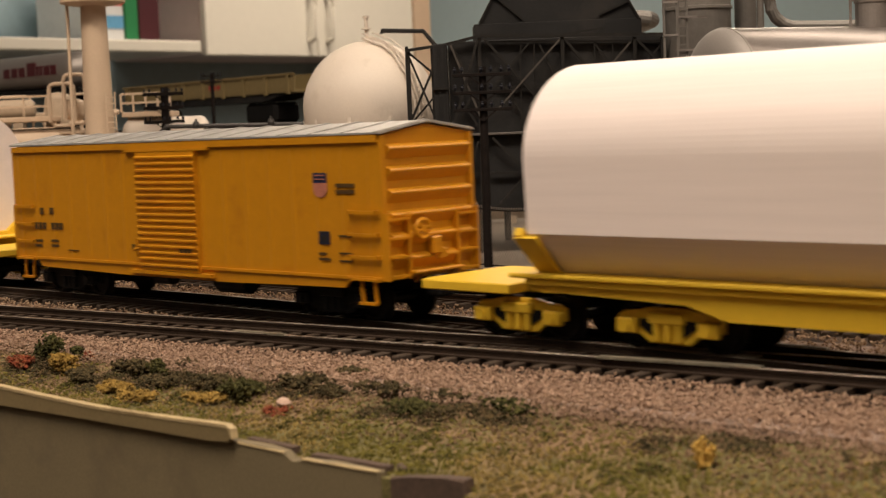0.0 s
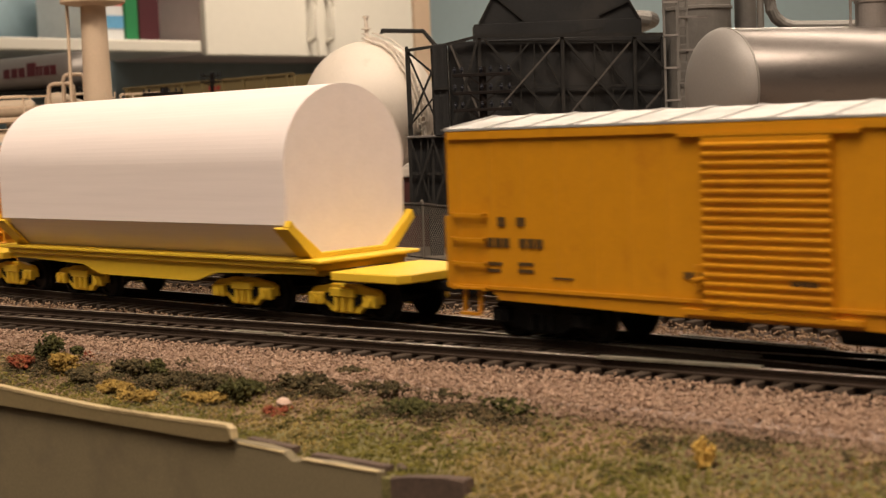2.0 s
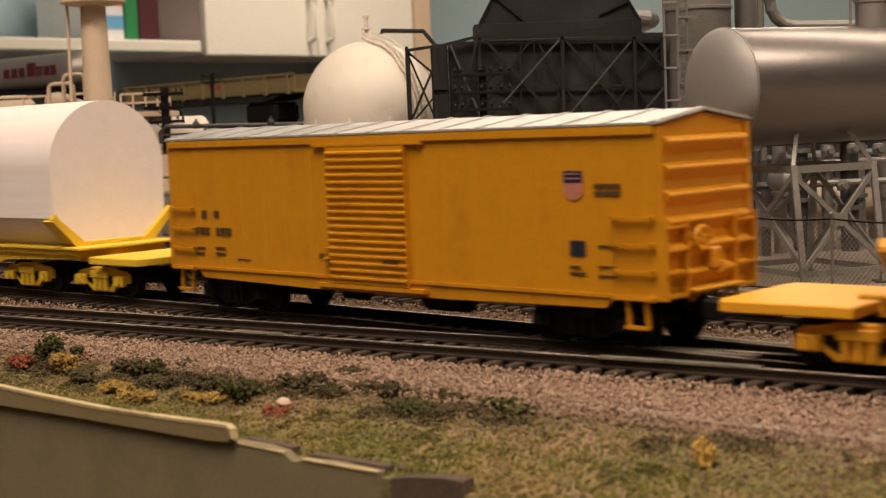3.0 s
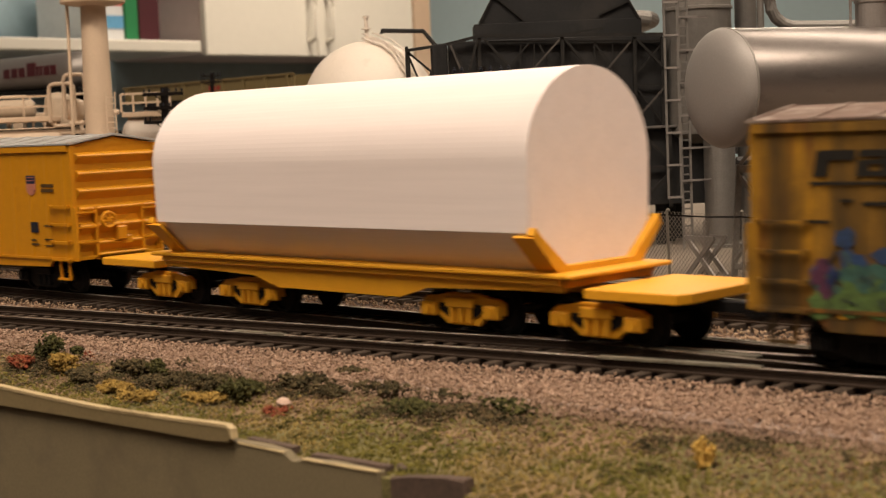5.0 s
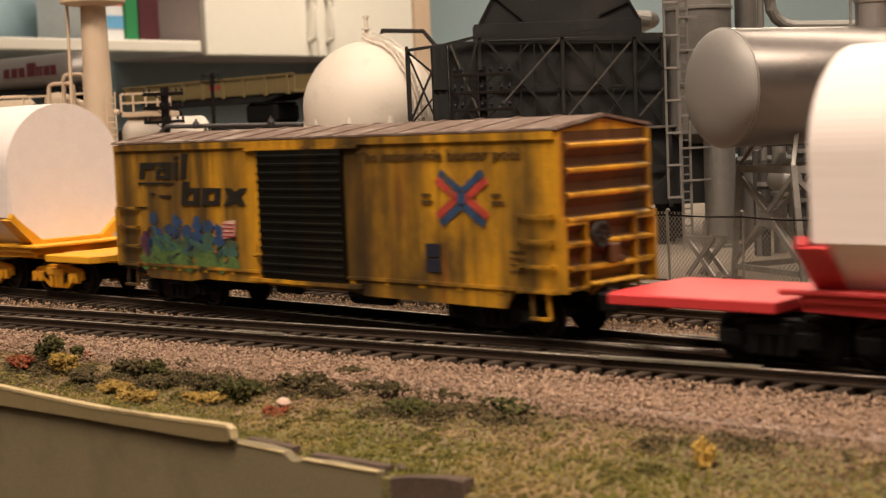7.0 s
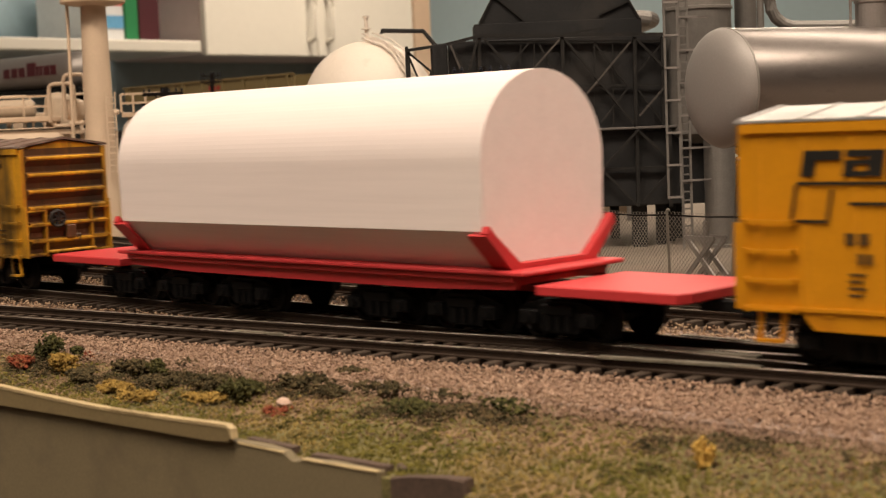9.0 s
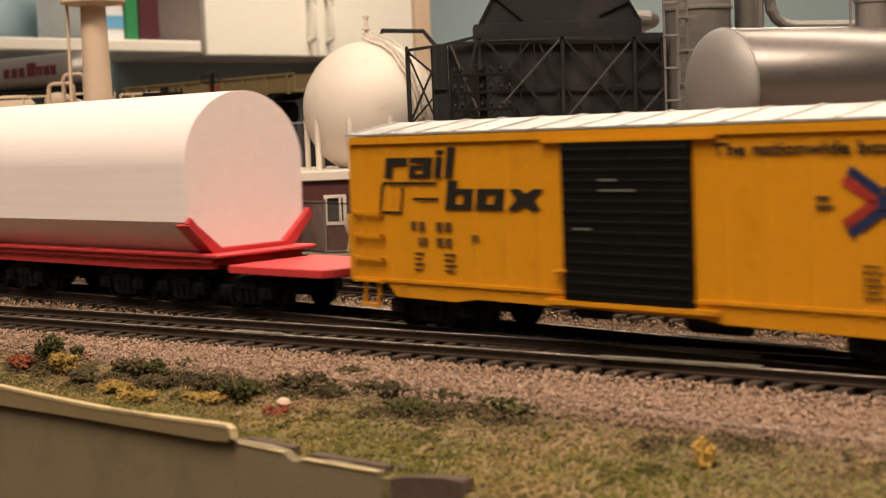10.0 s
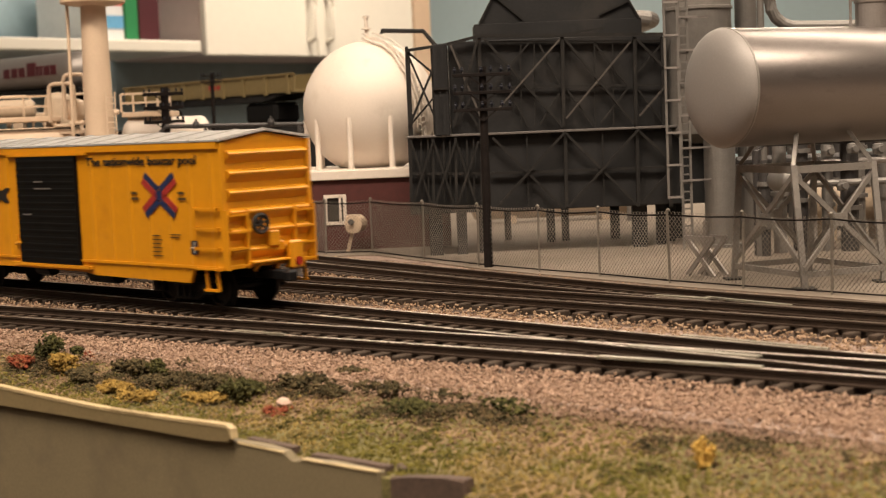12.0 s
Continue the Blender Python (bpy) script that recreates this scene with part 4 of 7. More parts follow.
        box(bm, x0, x1, -0.0018, 0.0018, 0.0072, 0.0105, 0.0006)
        part("coupler", bm, BLACKP, car)
    # brake wheel on the trailing end
    BW = 0.0026 if style == "black_door" else 0.0024
    bm = B()
    ring = [(L + 0.0030, -0.0050 + BW * math.cos(k), BOX_Z0 + 0.0125 + BW * math.sin(k)) for k in (2 * math.pi * i / 20 for i in range(21))]
    pipe(bm, ring, 0.0006, 6)
    for k in (0.3, 1.35, 2.4):
        rod(bm, (L + 0.0030, -0.0050 + BW * math.cos(k), BOX_Z0 + 0.0125 + BW * math.sin(k)), (L + 0.0030, -0.0050 - BW * math.cos(k), BOX_Z0 + 0.0125 - BW * math.sin(k)), 0.0004, 6)
    rod(bm, (L, -0.0050, BOX_Z0 + 0.0125), (L + 0.0034, -0.0050, BOX_Z0 + 0.0125), 0.0009)
    part("brake_wheel", bm, INKBLACK if style == "black_door" else paint, car)
    bm = B()
    x0, x1 = L + 0.0004, L + 0.0030
    box(bm, x0, x1, -0.0016, 0.0022, BOX_Z0 + 0.0056, BOX_Z0 + 0.0102, 0.0004)
    box(bm, x0, x1 - 0.0008, 0.0010, 0.0046, BOX_Z0 + 0.0040, BOX_Z0 + 0.0070, 0.0004)
    part("brake_housing", bm, end_mat or paint, car)
    # underframe
    bm = B()
    box(bm, -L + 0.002, L - 0.002, -0.0035, 0.0035, 0.0080, BOX_Z0, 0.0004)
    for x in (-0.03, -0.012, 0.012, 0.03):
        box(bm, x - 0.0012, x + 0.0012, -w + 0.002, w - 0.002, BOX_Z0 - 0.0028, BOX_Z0)
    rod(bm, (0.010, -0.008, 0.0072), (0.024, -0.008, 0.0072), 0.0030, 12)
    rod(bm, (-0.020, -0.009, 0.0078), (-0.012, -0.009, 0.0078), 0.0024, 12)
    part("underframe", bm, BLACKP, car)
    for x in (-0.0640, 0.0640):
        truck(car, x, BLACKP)
    return car


def amber_marks(car):
    y = -BOX_W / 2 - 0.00016
    x0 = -BOX_L / 2
    # shield of two colours near the ladder end
    bm = B()
    prism(bm, [(0.0630, 0.0342), (0.0640, 0.0330), (0.0656, 0.0325), (0.0672, 0.0330), (0.0682, 0.0342), (0.0682, 0.0366), (0.0630, 0.0366)], y, y - 0.00012, "y")
    part("emblem_field", bm, INKPINK, car, "pale red lower half of a shield emblem")
    patch(car, "emblem_field", 0.0630, 0.0364, 0.0052, 0.0026, INKBLUE, y - 0.00005, label="blue upper half of a shield emblem")
    for z in (0.0372, 0.0382):
        patch(car, "marking", 0.0637, z, 0.0038, 0.0003, INKPINK, y - 0.00018)
    patch(car, "data_panel", 0.0642, 0.0204, 0.0044, 0.0034, SPRAYDARK, y, label="dark blue data panel")
    patch(car, "marking", 0.0655, 0.0215, 0.0018, 0.0012, INKBLACK, y - 0.0001)
    rows = [(0.0715, 0.0352, 0.0072, 0.0010), (0.0715, 0.0336, 0.0072, 0.0010), (0.0640, 0.0176, 0.0030, 0.0007), (0.0640, 0.0162, 0.0045, 0.0007), (0.0720, 0.0224, 0.0050, 0.0006),
            (0.0720, 0.0180, 0.0048, 0.0005), (0.0720, 0.0160, 0.0048, 0.0005), (x0 + 0.0148, 0.0264, 0.0024, 0.0022), (x0 + 0.0206, 0.0266, 0.0026, 0.0020),
            (x0 + 0.0113, 0.0216, 0.0074, 0.0022), (x0 + 0.0213, 0.0216, 0.0074, 0.0022), (x0 + 0.0113, 0.0174, 0.0045, 0.0008), (x0 + 0.0113, 0.0158, 0.0040, 0.0008),
            (x0 + 0.0208, 0.0176, 0.0045, 0.0008), (x0 + 0.0208, 0.0160, 0.0045, 0.0008), (x0 + 0.0308, 0.0150, 0.0060, 0.0004), (-0.0215, 0.0165, 0.0048, 0.0016), (0.0045, 0.0158, 0.0060, 0.0018)]
    for x, z, w, h in rows:
        n = 1 if w < 0.003 else (3 if h > 0.0015 else 1)
        for i in range(n):
            patch(car, "marking", x + i * w / n, z, w / n * 0.82 if n > 1 else w, h, INKFADED, y - (0.0014 if -0.0158 < x < 0.013 else 0))


def glyph(car, x, z, w, h, strokes, mat, y, slant):
    """A sign of thick strokes (fractions of its cell), leaning like the lettering."""
    bm = B()
    for a, b, c, d in strokes:
        pts = [(a, b), (c, b), (c, d), (a, d)]
        prism(bm, [(x + u * w + slant * v * h, z + v * h) for u, v in pts], y, y - 0.00014, "y")
    return part("emblem_stroke", bm, mat, car)


def block_marks(car, worn=False):
    y = -BOX_W / 2 - 0.00024
    L0 = -BOX_L / 2
    sl = 0.18
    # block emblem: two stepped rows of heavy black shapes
    top, low, hh = 0.0376, 0.0301, 0.0049
    for x, w, st in [(0.0126, 0.0078, [(0, 0, 0.36, 1), (0.36, 0.62, 1, 1)]), (0.0212, 0.0078, [(0, 0, 0.3, 0.62), (0.3, 0, 0.62, 0.2), (0, 0.74, 0.62, 1), (0.3, 0.45, 0.62, 0.62), (0.62, 0, 1, 1)]), (0.0300, 0.0026, [(0, 0, 1, 1), (0, 1.14, 1, 1.34)]), (0.0336, 0.0028, [(0, 0, 1, 1.48)])]:
        glyph(car, L0 + x, top, w, hh, st, INKBLACK, y, sl)
    for x, w, st in [(0.0334, 0.0090, [(0, 0, 0.38, 1.38), (0.38, 0, 0.64, 0.24), (0.38, 0.74, 0.64, 1), (0.64, 0, 1, 1)]), (0.0434, 0.0090, [(0, 0, 0.38, 1), (0.38, 0, 0.64, 0.26), (0.38, 0.74, 0.64, 1), (0.64, 0, 1, 1)])]:
        glyph(car, L0 + x, low, w, hh, st, INKBLACK, y, sl)
    bm = B()
    cx, cz, w, h = L0 + 0.0536, low, 0.0104, hh
    pts = [(0, 0), (0.30, 0), (0.5, 0.22), (0.70, 0), (1, 0), (0.78, 0.5), (1, 1), (0.70, 1), (0.5, 0.78), (0.30, 1), (0, 1), (0.22, 0.5)]
    prism(bm, [(cx + u * w + sl * v * h, cz + v * h) for u, v in pts], y, y - 0.00014, "y")
    part("emblem_stroke", bm, INKBLACK, car)
    if not worn:
        bm = B()
        for a in [(0.0118, 0.0360, 0.0190, 0.0006), (0.0225, 0.0322, 0.0088, 0.0006), (0.0102, 0.0288, 0.0076, 0.0006)]:
            prism(bm, [(L0 + a[0], a[1]), (L0 + a[0] + a[2], a[1]), (L0 + a[0] + a[2], a[1] + a[3]), (L0 + a[0], a[1] + a[3])], y, y - 0.00014, "y")
        for a in [(0.0102, 0.0288, 0.0360), (0.0176, 0.0288, 0.0352)]:
            prism(bm, [(L0 + a[0], a[1]), (L0 + a[0] + 0.0006, a[1]), (L0 + a[0] + 0.0018, a[2]), (L0 + a[0] + 0.0012, a[2])], y, y - 0.00016, "y")
        part("emblem_outline", bm, INKBLACK, car)
        rows = [(0.0215, 0.0248, 0.0056, 0.0022), (0.0302, 0.0248, 0.0060, 0.0022), (0.0240, 0.0212, 0.0034, 0.0020), (0.0302, 0.0212, 0.0060, 0.0020), (0.0420, 0.0224, 0.0026, 0.0018)]
        for x, z, w, h in rows:
            for i in range(2):
                patch(car, "marking", L0 + x + i * w / 2, z, w * 0.36, h, INKFADED, y)
        for i, z in enumerate((0.0190, 0.0177, 0.0164, 0.0151)):
            patch(car, "marking", L0 + 0.0222, z, 0.0034 - 0.0006 * (i % 2), 0.0005, INKFADED, y)
            patch(car, "marking", L0 + 0.0326, z, 0.0040 - 0.0007 * (i % 2), 0.0005, INKFADED, y)
    else:
        bm = B()
        for a in [(0.0118, 0.0360, 0.0180, 0.0006), (0.0112, 0.0288, 0.0046, 0.0006), (0.0225, 0.0322, 0.0060, 0.0007), (0.0180, 0.0328, 0.0026, 0.0006)]:
            prism(bm, [(L0 + a[0], a[1]), (L0 + a[0] + a[2], a[1]), (L0 + a[0] + a[2], a[1] + a[3]), (L0 + a[0], a[1] + a[3])], y, y - 0.00014, "y")
        part("emblem_outline", bm, INKBLACK, car)
    # slogan along the top
    words(car, "slogan", "The nationwide boxcar pool", 0.0225, 0.0418, 0.0036, INKFADED if worn else INKBLACK, y + 0.00006, 1.34, 0.00008)
    # crossed arrows emblem of red and blue bars
    cx, cz = (0.0590 if worn else 0.0596), 0.0328
    for sx in (-1, 1):
        for sz in (-1, 1):
            for mat, o in ((FADEDBLUE if worn else INKBLUE, 1), (FADEDRED if worn else INKRED, -1)):
                bm = B()
                a = Vector((cx + sx * 0.0010, cz + sz * 0.0008))
                b = Vector((cx + sx * 0.0076, cz + sz * 0.0052))
                dd = (b - a).normalized()
                nn = Vector((-dd.y, dd.x)) * (1 if sx * sz > 0 else -1) * sx
                nn = nn if nn.y * sz > 0 else -nn
                c = nn * (o * 0.00105)
                q = nn * 0.00092
                pts = [a + c - q, a + c + q, b + c + q, b + c - q]
                prism(bm, [tuple(p) for p in pts], y, y - 0.00012, "y")
                part("emblem_bar", bm, mat, car)
    patch(car, "emblem_hub", cx - 0.0013, cz - 0.0014, 0.0026, 0.0028, FADEDBLUE if worn else INKBLUE, y - 0.0001)
    for x in (0.0455, 0.0685):
        patch(car, "marking", x, 0.0331, 0.0030, 0.0008, INKFADED, y)
        patch(car, "marking", x, 0.0314, 0.0038, 0.0008, INKFADED, y)
    if worn:
        for z in (0.0150, 0.0186):
            patch(car, "data_panel", 0.0462, z, 0.0048, 0.0032, SPRAYDARK, y, label="dark blue data panel")
        for i in range(4):
            patch(car, "marking", 0.0735, 0.0160 + 0.0015 * i, 0.0050, 0.0004, INKFADED, y)
    else:
        patch(car, "data_panel", 0.0736, 0.0158, 0.0030, 0.0040, SPRAYDARK, y, label="small dark data panel")
        patch(car, "marking", 0.0739, 0.0176, 0.0024, 0.0004, INKWHITE, y - 0.00012)
        patch(car, "marking", 0.0751, 0.0162, 0.0003, 0.0032, INKWHITE, y - 0.00012)
        for i in range(6):
            patch(car, "marking", 0.0552, 0.0148 + i * 0.0012, 0.0046 - 0.0008 * (i % 2), 0.0003, INKFADED, y)
        patch(car, "marking", 0.0640, 0.0212, 0.0048, 0.0003, INKFADED, y)
        patch(car, "marking", 0.0640, 0.0204, 0.0040, 0.0003, INKFADED, y)


def load_outline(z0):
    """Section of the covered load: tucked-in foot, upright cheeks, round crown."""
    hw = 0.0219
    pts = [(-0.0135, z0), (0.0135, z0), (hw, 0.0255)]
    n = 56
    cz = 0.0412
    for i in range(n + 1):
        k = math.pi * i / n
        pts.append((hw * math.cos(k), cz + 0.0213 * math.sin(k)))
    pts.append((-hw, 0.0255))
    return pts


def flatcar(label, load_label, mat, truck_mat, six=False, length=0.218, load_len=0.1450, lead=0.0, tail=0.0):
    car = tagged(empty("flatcar"), label, "flatcar", "heavy-duty flatcars of the freight train")
    H = length / 2
    w = 0.0165
    dl = load_len / 2 + 0.0045
    # deep centre girder under a thin deck
    bm = B()
    if six:
        out = [(-dl, 0.0118), (-0.048, 0.0108), (0.048, 0.0108), (dl, 0.0118), (dl, 0.0150), (-dl, 0.0150)]
    else:
        out = [(-dl, 0.0122), (-0.034, 0.0110), (-0.024, 0.0082), (0.024, 0.0082), (0.034, 0.0110), (dl, 0.0122), (dl, 0.0150), (-dl, 0.0150)]
    for s in (-1, 1):
        prism(bm, out, s * (w - 0.0012), s * w, "y")
    box(bm, -dl, dl, -w + 0.0011, w - 0.0011, 0.0128, 0.0150)
    box(bm, -dl, dl, -w - 0.0012, w + 0.0012, 0.0136, 0.0150, 0.0002)
    part("girder", bm, mat, car)
    bm = B()
    box(bm, -dl - 0.004, dl + 0.004, -w - 0.0022, w + 0.0022, 0.0151, 0.0162, 0.0003)
    part("deck", bm, mat, car)
    for e in (-1, 1):
        # lower platform over the end truck
        H = length / 2 + (lead if e < 0 else tail)
        bm = B()
        x0, x1 = dl + 0.006, H
        outl = [(x0, -w), (x1 - 0.0015, -w), (x1, -w + 0.0035), (x1, w - 0.0035), (x1 - 0.0015, w), (x0, w)]
        prism(bm, [(e * a, b) for a, b in outl], 0.0108, 0.0132, "z", 0.0003)
        box(bm, min(e * (dl - 0.03), e * (H - 0.004)), max(e * (dl - 0.03), e * (H - 0.004)), -0.005, 0.005, 0.0100, 0.0115)
        part("end_platform", bm, mat, car)
        bm = B()
        x0, x1 = sorted((e * (H - 0.006), e * (H + 0.0085)))
        box(bm, x0, x1, -0.0020, 0.0020, 0.0078, 0.0104, 0.0003)
        x0, x1 = sorted((e * (H + 0.0060), e * (H + 0.0112)))
        box(bm, x0, x1, -0.0026, 0.0026, 0.0068, 0.0112, 0.0006)
        part("coupler", bm, BLACKP, car)
        # corner brackets that cradle the load
        for s in (-1, 1):
            bm = B()
            x = load_len / 2 + 0.0002
            pts = [(s * 0.0115, 0.0162), (s * 0.0138, 0.0162), (s * 0.0231, 0.0252), (s * 0.0222, 0.0268), (s * 0.0205, 0.0248), (s * 0.0120, 0.0176)]
            prism(bm, pts, e * x, e * (x + 0.0022), "x")
            pts2 = [(s * 0.0140, 0.0162), (s * 0.0152, 0.0162), (s * 0.0234, 0.0246), (s * 0.0224, 0.0250)]
            prism(bm, pts2, e * (x - 0.004), e * (x + 0.0022), "x")
            part("bracket", bm, mat, car)
        bm = B()
        x0, x1 = sorted((e * (load_len / 2 + 0.0002), e * (load_len / 2 + 0.0022)))
        box(bm, x0, x1, -0.0120, 0.0120, 0.0162, 0.0176, 0.0002)
        part("end_stop", bm, mat, car)
    for x in ((-0.088, -0.058, -0.028, 0.028, 0.058, 0.088) if six else (-0.0835, -0.0415, 0.0415, 0.0835)):
        truck(car, x, truck_mat, 0.0175 if six else 0.021)
    load = tagged(empty("load"), load_label, "load", "white covered loads")
    bm = B()
    prism(bm, load_outline(0.01625), -load_len / 2 + 0.0012, load_len / 2 - 0.0012, "x")
    shell = part("shell", bm, WHITELOAD, load)
    for e in (-1, 1):
        bm = B()
        prism(bm, load_outline(0.01625), e * (load_len / 2 - 0.0012), e * load_len / 2, "x")
        es = [ed for f in bm.faces if len(f.verts) > 4 and abs(f.calc_center_median().x - e * load_len / 2) < 1e-5 for ed in f.edges]
        bmesh.ops.bevel(bm, geom=es, offset=0.0007, segments=2, affect="EDGES")
        part("end_panel", bm, WHITELOAD, load)
    return car, load


def scrawl(car):
    """Spray-painted tag without readable signs: overlapping swollen shapes in blue, green and pink."""
    y = -BOX_W / 2 - 0.00022
    r = random.Random(11)
    x0, z0, wd, ht = -BOX_L / 2 + 0.0120, 0.0122, 0.0470, 0.0150
    def blob(cx, cz, rx, rz, mat, layer, n=10):
        pts = [(cx + rx * r.uniform(0.65, 1.15) * math.cos(2 * math.pi * j / n), cz + rz * r.uniform(0.6, 1.2) * math.sin(2 * math.pi * j / n)) for j in range(n)]
        bm = B()
        prism(bm, pts, y, y - 0.00004 - 0.000003 * layer, "y")
        part("spray_shape", bm, mat, car)
    tall = (0.55, 0.98, 0.80, 1.0, 0.70, 0.92, 0.86, 0.80, 0.72)
    layer = 0
    for k, h in enumerate(tall):
        cx = x0 + wd * (k + 0.5) / 9
        for f, mat, rx in ((0.90, SPRAYBLUE, 0.0027), (0.66, SPRAYBLUE if k % 2 else SPRAYTEAL, 0.0032), (0.42, SPRAYTEAL, 0.0034), (0.20, SPRAYGREEN, 0.0036), (0.08, SPRAYGREEN, 0.0034)):
            layer += 1
            blob(cx + r.uniform(-0.0009, 0.0009), z0 + ht * h * f + r.uniform(-0.0005, 0.0005), rx * r.uniform(0.8, 1.15), 0.0021 * r.uniform(0.8, 1.3), mat, layer)
    for cx, cz in ((0.0015, 0.0062), (0.0030, 0.0042), (0.0022, 0.0085)):
        layer += 1
        blob(x0 + cx, z0 + cz, 0.0018, 0.0020, SPRAYPURPLE, layer)
    for i in range(30):
        # dark and pale edges of the swollen shapes
        cx, cz = x0 + r.uniform(0.03, 0.92) * wd, z0 + r.uniform(0.02, 0.60) * ht
        a = r.uniform(-1.3, 1.3)
        l, t = r.uniform(0.0015, 0.0040), r.uniform(0.0003, 0.0007)
        dx, dz = math.sin(a) * l, math.cos(a) * l
        bm = B()
        prism(bm, [(cx, cz), (cx + t, cz - t), (cx + dx + t, cz + dz - t), (cx + dx, cz + dz)], y - 0.00018, y - 0.00022 - 0.000002 * i, "y")
        part("spray_stroke", bm, (SPRAYDARK, INKBLUE, SPRAYDARK, SPRAYGREEN)[i % 4], car)
    bm = B()
    prism(bm, [(x0 + 0.0408, z0 + 0.0085), (x0 + 0.0466, z0 + 0.0092), (x0 + 0.0470, z0 + 0.0140), (x0 + 0.0410, z0 + 0.0134)], y, y - 0.00026, "y")
    part("spray_patch", bm, SPRAYPINK, car, "pale pink sprayed patch")
    for k in range(4):
        patch(car, "spray_stripe", x0 + 0.0412, z0 + 0.0092 + 0.0011 * k, 0.0052, 0.0003, INKRED, y - 0.00027, 0.0003)


def end_device(car):
    """Flashing end-of-train box hung beside the coupler."""
    L = BOX_L / 2
    bm = B()
    box(bm, L + 0.0022, L + 0.0046, 0.0046, 0.0096, BOX_Z0 - 0.0014, BOX_Z0 + 0.0068, 0.0005)
    dev = part("end_device", bm, YELLOW, car, "yellow end-of-train box with a red lens")
    bm = B()
    rod(bm, (L + 0.0045, 0.0072, BOX_Z0 + 0.0008), (L + 0.0052, 0.0072, BOX_Z0 + 0.0008), 0.0013, 10)
    part("lens", bm, LENSRED, dev)
    bm = B()
    box(bm, L + 0.0020, L + 0.0040, 0.0056, 0.0090, BOX_Z0 - 0.0040, BOX_Z0 - 0.0014, 0.0003)
    part("hanger", bm, SILVERDULL, dev)


CARS = []
V = 0.1148


def add(thing, s_zero, half):
    CARS.append((thing, s_zero, half))


S_AMBER_A, S_AMBER_B, S_WORN, S_LAST = -0.1078, 0.3231, 0.7510, 1.2054
amber_a = boxcar("amber yellow boxcar with silver roof and shield emblem", AMBER, ROOFSILVER, AMBER, "amber", 0.0485)
amber_marks(amber_a)
add(amber_a, S_AMBER_A, 0.064)
amber_b = copy_thing(amber_a, Matrix.Identity(4))
add(amber_b, S_AMBER_B, 0.064)
worn_car = boxcar("weathered yellow boxcar with rust streaks and painted scrawl", WORNYELLOW, ROOFRUST, WORNDOOR, "black_door", end_mat=RUSTEND)
scrawl(worn_car)
block_marks(worn_car, True)
add(worn_car, S_WORN, 0.064)
last_car = boxcar("clean yellow boxcar with black door, last of the train", YELLOW, ROOFSILVER, DOORBLACK, "black_door")
block_marks(last_car)
end_device(last_car)
for x, z, wd in ((-0.0062, 0.0368, 0.0050), (-0.0062, 0.0346, 0.0098), (-0.0135, 0.0262, 0.0050)):
    patch(last_car, "marking", x, z, wd, 0.0005, SILVERDULL, -BOX_W / 2 - 0.0015)
add(last_car, S_LAST, 0.064)
for label, mat, tm, six, s, ln, ll, lead, tail in [
        ("lemon yellow heavy-duty flatcar carrying a white load", LEMON, LEMON, False, S_AMBER_A - 0.2160, 0.218, 0.1450, 0.0026, 0),
        ("lemon yellow heavy-duty flatcar between amber boxcars", LEMON, LEMON, False, 0.1060, 0.218, 0.1450, 0.0034, 0),
        ("orange yellow heavy-duty flatcar carrying a white load", ORANGE, ORANGE, False, 0.5367, 0.218, 0.1450, 0.0038, 0),
        ("red heavy-duty flatcar with black trucks", RED, BLACKP, True, 0.9778, 0.243, 0.1485, 0.0042, 0.0032)]:
    c, l = flatcar(label, "large white covered load with rounded top on a flatcar", mat, tm, six, ln, ll, lead, tail)
    add(c, s, 0.062)
    add(l, s, 0.062)
